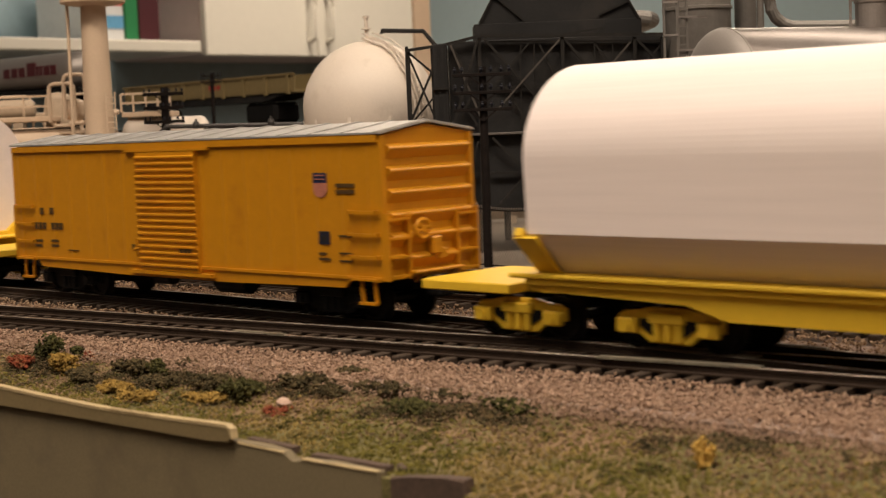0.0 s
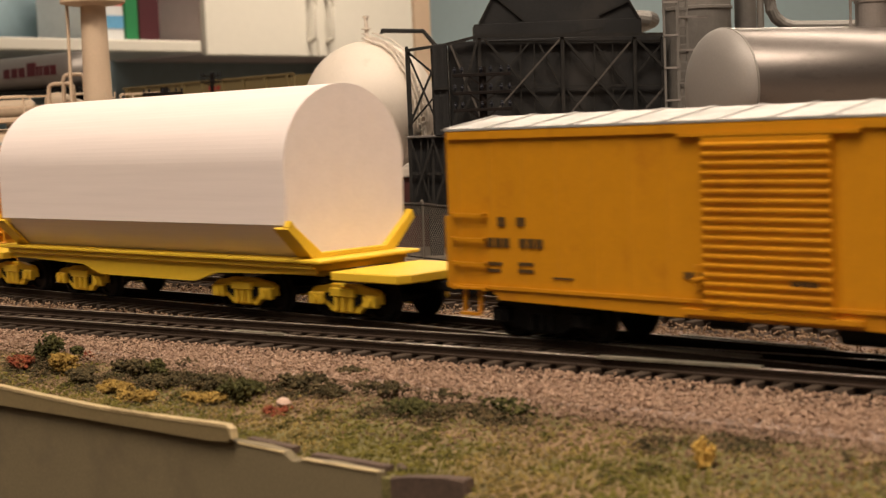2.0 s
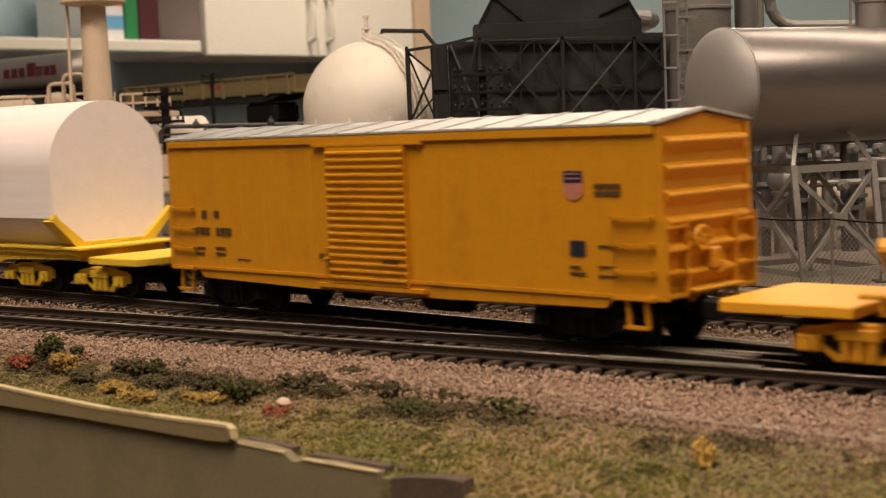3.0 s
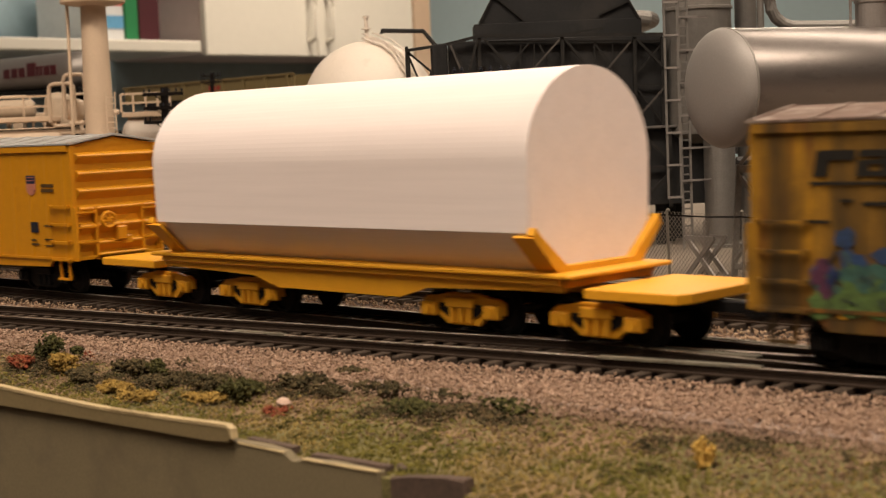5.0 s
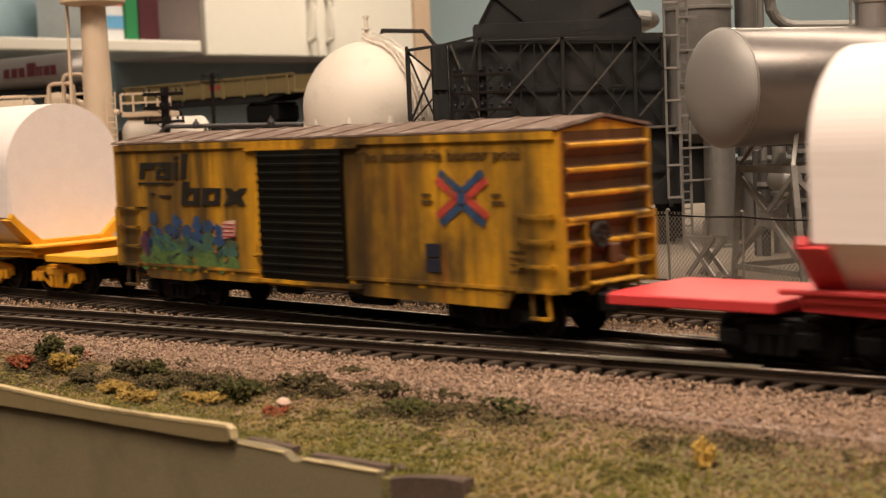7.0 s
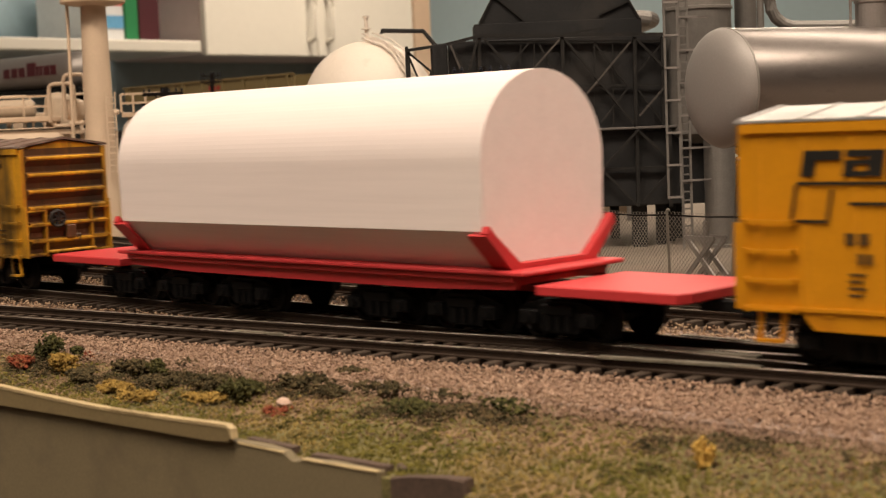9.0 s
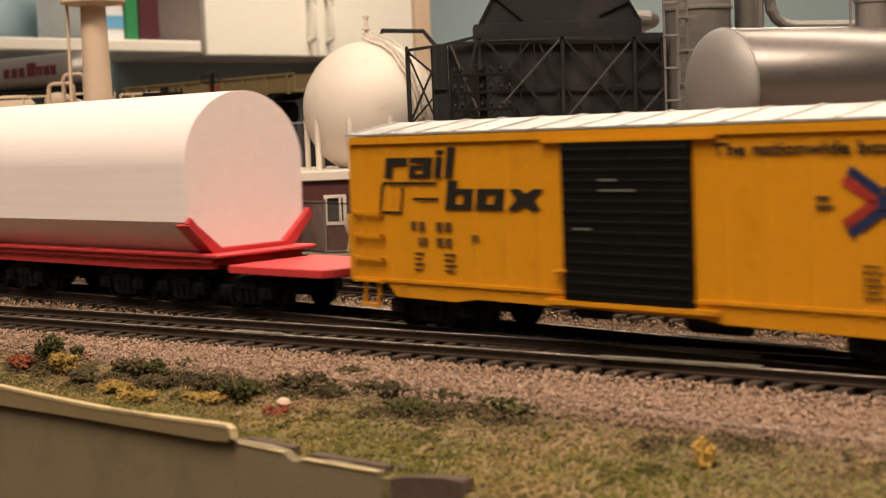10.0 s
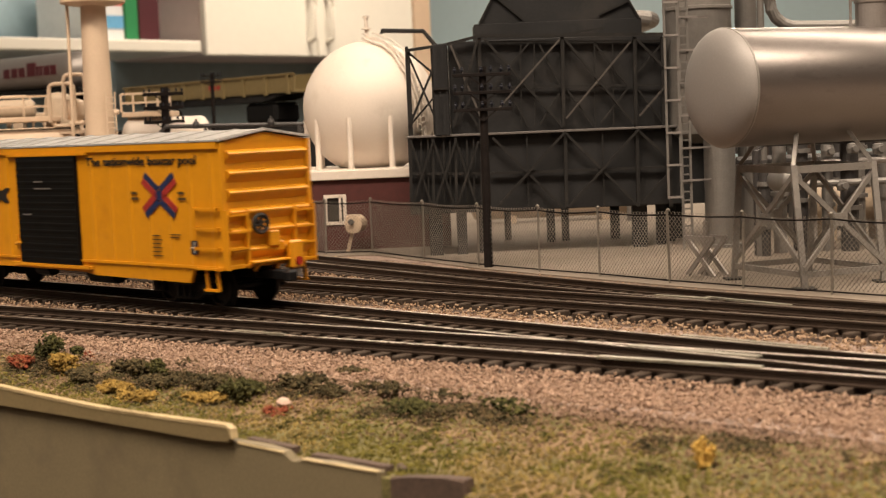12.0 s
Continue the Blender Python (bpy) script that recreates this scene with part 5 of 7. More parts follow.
# ---- the works behind the fence ----
def works_building():
    b = tagged(empty("works_building"), "dark grey steel-braced plant building raised on legs", "building")
    y = 0.600
    bm = B()
    box(bm, 0.0055, 0.0925, y + 0.001, y + 0.06, 0.0455, 0.0832, 0.0003)
    part("upper_wall", bm, GREYBUILD, b)
    bm = B()
    box(bm, -0.0125, 0.1115, y + 0.001, y + 0.075, 0.0137, 0.0452, 0.0003)
    part("lower_wall", bm, GREYBUILD, b)
    bm = B()
    box(bm, -0.0128, 0.1117, y - 0.0022, y + 0.002, 0.0449, 0.0459, 0.0002)
    part("ledge", bm, GREYLEDGE, b)
    bm = B()
    box(bm, -0.0012, 0.0050, y - 0.0025, y + 0.004, 0.0455, 0.0824, 0.0003)
    box(bm, 0.0012, 0.0016, y - 0.0032, y - 0.002, 0.0456, 0.0823)
    box(bm, 0.0040, 0.0044, y - 0.0032, y - 0.002, 0.0456, 0.0823)
    part("riser_duct", bm, GREYBUILD, b)
    bm = B()
    box(bm, -0.0015, 0.0053, y - 0.0036, y - 0.0020, 0.0640, 0.0648)
    part("duct_band", bm, GREYFRAME, b)

    def member(p, q, w=0.0011, mat=GREYFRAME):
        bm = B()
        bar(bm, p, q, w, w)
        return part("brace", bm, mat, b)
    f = y - 0.0006
    # faces: chords, posts and crossed braces; light on some is painted as paler grey
    for p, q, w, mat in (
            ((0.0181, 0.5982, 0.0849), (0.0933, 0.5982, 0.0826), 0.0013, GREYFRAME),
            ((0.0212, 0.5992, 0.0824), (0.0929, 0.5992, 0.0799), 0.0009, GREYFRAME),
            ((-0.0113, 0.5984, 0.0803), (0.0048, 0.5984, 0.0821), 0.0012, GREYFRAME),
            ((0.0048, 0.5984, 0.0821), (0.0181, 0.5984, 0.0849), 0.0012, GREYFRAME),
            ((0.0247, 0.5992, 0.0641), (0.0924, 0.5992, 0.0624), 0.0008, GREYFRAME),
            ((0.0181, 0.5990, 0.0845), (0.0173, 0.5990, 0.0459), 0.0014, GREYFRAME),
            ((0.0516, 0.5990, 0.0832), (0.0511, 0.5990, 0.0468), 0.0014, GREYFRAME),
            ((0.0808, 0.5990, 0.0820), (0.0804, 0.5990, 0.0456), 0.0014, GREYFRAME),
            ((0.0920, 0.5990, 0.0815), (0.0917, 0.5990, 0.0451), 0.0014, GREYFRAME),
            ((0.0347, 0.5993, 0.0818), (0.0339, 0.5993, 0.0475), 0.0005, GREYFRAME),
            ((0.0402, 0.5993, 0.0816), (0.0394, 0.5993, 0.0472), 0.0005, GREYFRAME),
            ((0.0646, 0.5993, 0.0806), (0.0640, 0.5993, 0.0462), 0.0005, GREYFRAME),
            ((0.0719, 0.5993, 0.0803), (0.0713, 0.5993, 0.0459), 0.0005, GREYFRAME),
            ((0.0203, 0.5982, 0.0835), (0.0508, 0.5982, 0.0470), 0.0010, GREYFRAME),
            ((0.0504, 0.5976, 0.0822), (0.0238, 0.5976, 0.0545), 0.0007, GREYLIT),
            ((0.0527, 0.5982, 0.0822), (0.0797, 0.5982, 0.0470), 0.0010, GREYFRAME),
            ((0.0788, 0.5976, 0.0799), (0.0520, 0.5976, 0.0504), 0.0007, GREYLIT),
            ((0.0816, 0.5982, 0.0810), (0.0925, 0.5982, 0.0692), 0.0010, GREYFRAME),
            ((0.0921, 0.5976, 0.0612), (0.0818, 0.5976, 0.0503), 0.0007, GREYLIT),
            ((0.0379, 0.5991, 0.0812), (0.0228, 0.5991, 0.0641), 0.0007, GREYFRAME),
            ((0.0424, 0.5991, 0.0804), (0.0503, 0.5991, 0.0641), 0.0007, GREYFRAME),
            ((0.0652, 0.5991, 0.0794), (0.0773, 0.5991, 0.0630), 0.0007, GREYFRAME),
            ((0.0910, 0.5991, 0.0779), (0.0809, 0.5991, 0.0670), 0.0007, GREYFRAME),
            ((0.0497, 0.5991, 0.0607), (0.0413, 0.5991, 0.0481), 0.0007, GREYFRAME),
            ((0.0292, 0.5991, 0.0627), (0.0371, 0.5991, 0.0478), 0.0007, GREYFRAME),
            ((0.0532, 0.5991, 0.0617), (0.0630, 0.5991, 0.0472), 0.0007, GREYFRAME),
            ((0.0772, 0.5991, 0.0612), (0.0663, 0.5991, 0.0480), 0.0007, GREYFRAME),
            ((0.0818, 0.5991, 0.0606), (0.0911, 0.5991, 0.0476), 0.0007, GREYFRAME),
            ((0.0081, 0.5991, 0.0795), (0.0144, 0.5991, 0.0656), 0.0007, GREYFRAME),
            ((0.0064, 0.5991, 0.0659), (0.0171, 0.5991, 0.0472), 0.0007, GREYFRAME),
            ((0.0064, 0.5982, 0.0818), (0.0173, 0.5982, 0.0529), 0.0008, GREYLIT),
            ((0.0174, 0.5974, 0.0836), (0.0064, 0.5974, 0.0488), 0.0011, GREYFRAME),
            ((0.0142, 0.5986, 0.0611), (0.0071, 0.5986, 0.0481), 0.0008, GREYFRAME),
            ((0.0206, 0.5990, 0.0294), (0.0928, 0.5990, 0.0290), 0.0011, GREYFRAME),
            ((-0.0123, 0.5990, 0.0306), (0.0183, 0.5990, 0.0295), 0.0010, GREYFRAME),
            ((0.0515, 0.5988, 0.0463), (0.0511, 0.5988, 0.0146), 0.0014, GREYFRAME),
            ((0.0806, 0.5988, 0.0451), (0.0804, 0.5988, 0.0134), 0.0014, GREYFRAME),
            ((0.0939, 0.5988, 0.0445), (0.0937, 0.5988, 0.0128), 0.0014, GREYFRAME),
            ((0.0359, 0.5992, 0.0456), (0.0357, 0.5992, 0.0152), 0.0006, GREYFRAME),
            ((0.0666, 0.5992, 0.0443), (0.0666, 0.5992, 0.0139), 0.0006, GREYFRAME),
            ((-0.0114, 0.5988, 0.0452), (-0.0123, 0.5988, 0.0154), 0.0011, GREYFRAME),
            ((-0.0023, 0.5988, 0.0448), (-0.0030, 0.5988, 0.0150), 0.0011, GREYFRAME),
            ((0.0069, 0.5988, 0.0445), (0.0062, 0.5988, 0.0146), 0.0011, GREYFRAME),
            ((0.0175, 0.5988, 0.0440), (0.0167, 0.5988, 0.0142), 0.0011, GREYFRAME),
            ((-0.0071, 0.5993, 0.0446), (-0.0079, 0.5993, 0.0152), 0.0006, GREYFRAME),
            ((-0.0043, 0.5993, 0.0445), (-0.0051, 0.5993, 0.0150), 0.0006, GREYFRAME),
            ((0.0021, 0.5993, 0.0442), (0.0013, 0.5993, 0.0148), 0.0006, GREYFRAME),
            ((0.0046, 0.5993, 0.0441), (0.0039, 0.5993, 0.0147), 0.0006, GREYFRAME),
            ((0.0115, 0.5993, 0.0438), (0.0108, 0.5993, 0.0144), 0.0006, GREYFRAME),
            ((0.0142, 0.5993, 0.0437), (0.0135, 0.5993, 0.0143), 0.0006, GREYFRAME),
            ((0.0220, 0.5982, 0.0438), (0.0503, 0.5982, 0.0135), 0.0010, GREYFRAME),
            ((0.0513, 0.5975, 0.0449), (0.0218, 0.5975, 0.0145), 0.0010, GREYFRAME),
            ((0.0521, 0.5982, 0.0440), (0.0805, 0.5982, 0.0136), 0.0010, GREYFRAME),
            ((0.0814, 0.5975, 0.0450), (0.0519, 0.5975, 0.0146), 0.0010, GREYFRAME),
            ((0.0814, 0.5982, 0.0441), (0.0946, 0.5982, 0.0312), 0.0010, GREYFRAME),
            ((0.0944, 0.5975, 0.0280), (0.0814, 0.5975, 0.0147), 0.0010, GREYFRAME),
            ((-0.0112, 0.5982, 0.0438), (-0.0033, 0.5982, 0.0155), 0.0009, GREYFRAME),
            ((-0.0021, 0.5975, 0.0435), (-0.0124, 0.5975, 0.0159), 0.0009, GREYFRAME),
            ((-0.0021, 0.5982, 0.0435), (0.0059, 0.5982, 0.0151), 0.0009, GREYFRAME),
            ((0.0071, 0.5975, 0.0431), (-0.0032, 0.5975, 0.0155), 0.0009, GREYFRAME),
            ((0.0071, 0.5982, 0.0431), (0.0151, 0.5982, 0.0147), 0.0009, GREYFRAME),
            ((0.0162, 0.5975, 0.0427), (0.0059, 0.5975, 0.0152), 0.0009, GREYFRAME),
    ):
        member(p, q, w, mat)
    # open truss bay at the end
    for x in (-0.0115, -0.0012):
        for yy in (y, y + 0.012):
            member((x, yy, 0.0455), (x, yy, 0.0815), 0.0012)
    member((-0.0115, y, 0.0815), (-0.0115, y + 0.05, 0.0815), 0.0010)
    member((-0.0115, y + 0.050, 0.0455), (-0.0115, y + 0.050, 0.0815), 0.0010)
    member((-0.0113, y, 0.0800), (0.0010, y, 0.0690), 0.0009)
    member((-0.0113, y - 0.0008, 0.0795), (0.0005, y - 0.0008, 0.0490), 0.0009)
    member((0.0010, y - 0.0014, 0.0770), (-0.0113, y - 0.0014, 0.0505), 0.0010)
    member((-0.0110, y + 0.0006, 0.0505), (0.0030, y + 0.0006, 0.0655), 0.0008)
    # legs
    for x, yy, w in [(-0.0025, 0.603, 0.0055), (0.0082, 0.603, 0.0042), (0.0170, 0.606, 0.0040), (0.0480, 0.646, 0.0036), (0.0545, 0.648, 0.0032), (0.0765, 0.648, 0.0040),
                     (0.0815, 0.604, 0.0062), (0.0915, 0.612, 0.0040), (0.0975, 0.625, 0.0040), (0.1040, 0.640, 0.0040), (0.0300, 0.668, 0.0030)]:
        bm = B()
        box(bm, x - w / 2, x + w / 2, yy, yy + 0.003, -0.0037, 0.0160, 0.0002)
        part("leg", bm, GREYBUILD, b)
    # hood and stack on the roof
    bm = B()
    lo = [(0.0170, 0.628), (0.0878, 0.628), (0.0878, 0.655), (0.0170, 0.655)]
    prism(bm, lo, 0.0832, 0.0916, "z", 0.0002)
    part("hood_base", bm, GREYBUILD, b)
    bm = B()
    a = [bm.verts.new((x, yy, 0.0917)) for x, yy in ((0.0190, 0.6285), (0.0868, 0.6285), (0.0868, 0.654), (0.0190, 0.654))]
    t = [bm.verts.new((x, yy, 0.1150)) for x, yy in ((0.0320, 0.6285), (0.0740, 0.6285), (0.0740, 0.650), (0.0320, 0.650))]
    for i in range(4):
        bm.faces.new((a[i], a[(i + 1) % 4], t[(i + 1) % 4], t[i]))
    bm.faces.new(a[::-1])
    bm.faces.new(t)
    part("hood", bm, GREYBUILD, b)
    for p, q in (((0.0192, 0.6278, 0.0918), (0.0322, 0.6278, 0.1150)), ((0.0866, 0.6278, 0.0918), (0.0738, 0.6278, 0.1150)), ((0.0262, 0.6278, 0.1030), (0.0375, 0.6278, 0.0930)), ((0.0700, 0.6278, 0.0935), (0.0820, 0.6278, 0.0985))):
        member(p, q, 0.0008)
    member((0.0450, 0.612, 0.0840), (0.0700, 0.612, 0.0868), 0.0010)
    bm = B()
    box(bm, 0.0420, 0.0620, 0.640, 0.649, 0.1150, 0.1500, 0.0003)
    part("stack", bm, GREYBUILD, b)


def ladder_tower():
    t = tagged(empty("ladder"), "tall silver caged access ladder on the vessel", "ladder")
    y = 0.578
    for x in (0.0896, 0.0947, 0.0958, 0.0992):
        z0 = 0.0172 if x < 0.095 else -0.0036
        bm = B()
        bar(bm, (x, y if x < 0.095 else y + 0.004, z0), (x, y if x < 0.095 else y + 0.004, 0.115), 0.0009, 0.0009)
        part("stile", bm, SILVERDULL, t)
    for i in range(8):
        z = 0.0178 + 0.01265 * i
        bm = B()
        bar(bm, (0.0893, y - 0.0004, z), (0.0950, y - 0.0004, z), 0.0010, 0.0008)
        part("cage_hoop", bm, SILVER, t)
    for i in range(30):
        z = 0.006 + 0.0034 * i
        bm = B()
        bar(bm, (0.0958, y + 0.004, z), (0.0992, y + 0.004, z), 0.0006, 0.0006)
        part("rung", bm, SILVERDULL, t)
    for i in range(7):
        z = 0.024 + 0.0128 * i
        bm = B()
        bar(bm, (0.0945, y + 0.002, z), (0.1030, y + 0.004, z), 0.0008, 0.0008)
        bar(bm, (0.1030, y + 0.004, z), (0.1085, y + 0.010, z), 0.0006, 0.0006)
        part("bracket", bm, SILVER, t)


def vessel():
    v = tagged(empty("column_vessel"), "tall dull silver process column with a wider top", "vessel")
    bm = B()
    lathe(bm, [(0, 0), (0.0080, 0), (0.0080, 0.0012), (0.0063, 0.0014), (0.0062, 0.0800), (0, 0.0801)], 32, (0.1126, 0.592, -0.0036))
    part("shaft", bm, SILVERDULL, v, smooth=False)
    bm = B()
    lathe(bm, [(0.0062, 0.0381), (0.0136, 0.0421), (0.0136, 0.0926), (0, 0.0928)], 40, (0.1076, 0.606, 0))
    part("head", bm, SILVERDULL, v)
    bm = B()
    lathe(bm, [(0, 0.0920), (0.0142, 0.0921), (0.0142, 0.0932), (0.0136, 0.0934), (0.0136, 0.1226), (0, 0.1256)], 40, (0.1076, 0.606, 0))
    part("upper_course", bm, STEEL, v)
    bm = B()
    rod(bm, (0.1313, 0.625, -0.0036), (0.1313, 0.625, 0.130), 0.0046, 24)
    part("rear_column", bm, SILVERDULL, v)
    bm = B()
    rod(bm, (0.1299, 0.590, -0.0036), (0.1299, 0.590, 0.118), 0.0014, 12)
    part("riser_pipe", bm, SILVERDULL, v)
    bm = B()
    pipe(bm, [(0.1362, 0.6000, 0.1082), (0.1359, 0.6000, 0.0947), (0.1365, 0.6000, 0.0906), (0.1383, 0.6000, 0.0874), (0.1412, 0.6000, 0.0850), (0.1448, 0.6000, 0.0837), (0.1604, 0.6000, 0.0831), (0.1810, 0.6000, 0.0829)], 0.0024, 12)
    part("elbow_pipe", bm, SILVERDULL, v)


AX = Vector((0.914, 0.407, 0)).normalized()


def storage_tank():
    t = tagged(empty("storage_tank"), "large horizontal silver tank on a braced steel tower", "tank")
    r, c = 0.0181, Vector((0.0867, 0.4496, 0.0576))
    m = Matrix.Translation(c) @ AX.to_track_quat("Z", "Y").to_matrix().to_4x4()
    bm = B()
    lathe(bm, [(r - 0.0001, 0.0), (r, 0.0002), (r, 0.118), (0.9 * r, 0.1205), (0.55 * r, 0.1225), (0, 0.1235)], 96)
    bmesh.ops.transform(bm, matrix=m, verts=bm.verts)
    ob = part("shell", bm, TANKSHELL, t, smooth=True)
    bm = B()
    lathe(bm, [(0, -0.0058), (0.2 * r, -0.00575), (0.4 * r, -0.0055), (0.6 * r, -0.0049), (0.75 * r, -0.0041), (0.88 * r, -0.0028), (0.95 * r, -0.0017), (0.985 * r, -0.0008), (r, 0.0001)], 96)
    bmesh.ops.transform(bm, matrix=m, verts=bm.verts)
    part("end_cap", bm, TANKCAP, t, smooth=True)
    bm = B()
    lathe(bm, [(r, 0.0002), (r + 0.00025, 0.0003), (r + 0.00025, 0.0008), (r, 0.0009)], 96)
    bmesh.ops.transform(bm, matrix=m, verts=bm.verts)
    part("seam", bm, STEEL, t, smooth=True)
    p = c + AX * 0.058
    bm = B()
    lathe(bm, [(0.0052, 0.0150), (0.0052, 0.0255), (0.0055, 0.0256), (0.0055, 0.0264), (0, 0.0266)], 28, tuple(p))
    part("dome", bm, SILVER, t)
    bm = B()
    q = p - AX * 0.0085
    pipe(bm, [tuple(q + Vector((0, 0, 0.0175))), tuple(q + Vector((0, 0, 0.0262))), tuple(p + Vector((0, 0, 0.0275))), tuple(p + AX * 0.010 + Vector((0, 0, 0.0285)))], 0.0006, 8)
    part("rail", bm, SILVER, t)
    bm = B()
    e = p + AX * 0.012
    box(bm, e.x - 0.003, e.x + 0.016, e.y - 0.010, e.y + 0.010, e.z + 0.0195, e.z + 0.0207)
    part("walkway", bm, GREYFRAME, t)
    # tower
    feet = [Vector((0.1078, 0.4375, 0)), Vector((0.0936, 0.4725, 0)), Vector((0.1205, 0.4835, 0)), Vector((0.1352, 0.4493, 0))]
    for off in (0.0, 0.066):
        f4 = [f + AX * off for f in feet]
        ctr = sum(f4, Vector()) / 4
        tops = [f4[i] + (f4[(1, 0, 3, 2)[i]] - f4[i]) * 0.12 for i in range(4)]

        def beam(name, a, b, w=0.0013, h=0.0013, mat=STEEL):
            bm = B()
            bar(bm, a, b, w, h)
            return part(name, bm, mat, t)
        for f, g in zip(f4, tops):
            beam("leg", (f.x, f.y, -0.0036), (g.x, g.y, 0.0335), 0.0018, 0.0018)
            bm = B()
            box(bm, f.x - 0.0030, f.x + 0.0030, f.y - 0.0030, f.y + 0.0030, -0.0036, -0.0030)
            part("foot_plate", bm, GREYFRAME, t)
        for i in range(4):
            a, b = f4[i], f4[(i + 1) % 4]
            ta, tb = tops[i], tops[(i + 1) % 4]
            beam("top_beam", (ta.x, ta.y, 0.0322), (tb.x, tb.y, 0.0322), 0.0014, 0.0022)
            beam("base_beam", (a.x, a.y, 0.0008), (b.x, b.y, 0.0008), 0.0010, 0.0018)
            beam("brace", (ta.x, ta.y, 0.0305), (b.x, b.y, 0.0025), 0.0009, 0.0015)
            beam("brace", (tb.x, tb.y, 0.0305), (a.x, a.y, 0.0025), 0.0009, 0.0015)
            mid = (a + b + ta + tb) / 4
            d = (b - a).normalized()
            bm = B()
            s = 0.0024
            nrm = Vector((d.y, -d.x, 0)) * 0.0009
            o = [mid + d * u * s + Vector((0, 0, 0.0165 + v * s)) for u, v in ((-1, -0.8), (1, -0.8), (1, 0.8), (-1, 0.8))]
            lo = [bm.verts.new(x - nrm) for x in o]
            hi = [bm.verts.new(x + nrm) for x in o]
            bm.faces.new(lo[::-1])
            bm.faces.new(hi)
            for k in range(4):
                bm.faces.new((lo[k], lo[(k + 1) % 4], hi[(k + 1) % 4], hi[k]))
            part("gusset", bm, STEEL, t)
        for g in tops:
            u = ctr + (g - ctr) * 0.62
            beam("saddle_strut", (g.x, g.y, 0.0330), (u.x, u.y, 0.0440), 0.0012, 0.0012)


def trestle():
    t = tagged(empty("trestle"), "small grey crossed-leg steel trestle behind the fence", "trestle")
    o, d, n_ = Vector((0.0815, 0.4905, -0.0036)), Vector((0.60, -0.80, 0)), Vector((0.80, 0.60, 0))
    for k in (0, 0.006):
        b = o + n_ * k
        for p, q in (((0, 0), (0.012, 0.0125)), ((0.012, 0), (0, 0.0125))):
            bm = B()
            a, c = b + d * p[0] + Vector((0, 0, p[1])), b + d * q[0] + Vector((0, 0, q[1]))
            bar(bm, a, c, 0.0010, 0.0015)
            part("leg", bm, SILVER, t)
        bm = B()
        bar(bm, b + d * -0.0005 + Vector((0, 0, 0.0128)), b + d * 0.0125 + Vector((0, 0, 0.0128)), 0.0012, 0.0012)
        part("rail", bm, SILVER, t)
    bm = B()
    c = o + d * 0.006 + n_ * 0.003
    rod(bm, (c.x, c.y, -0.0036), (c.x, c.y, 0.0145), 0.0010, 8)
    part("post", bm, SILVER, t)


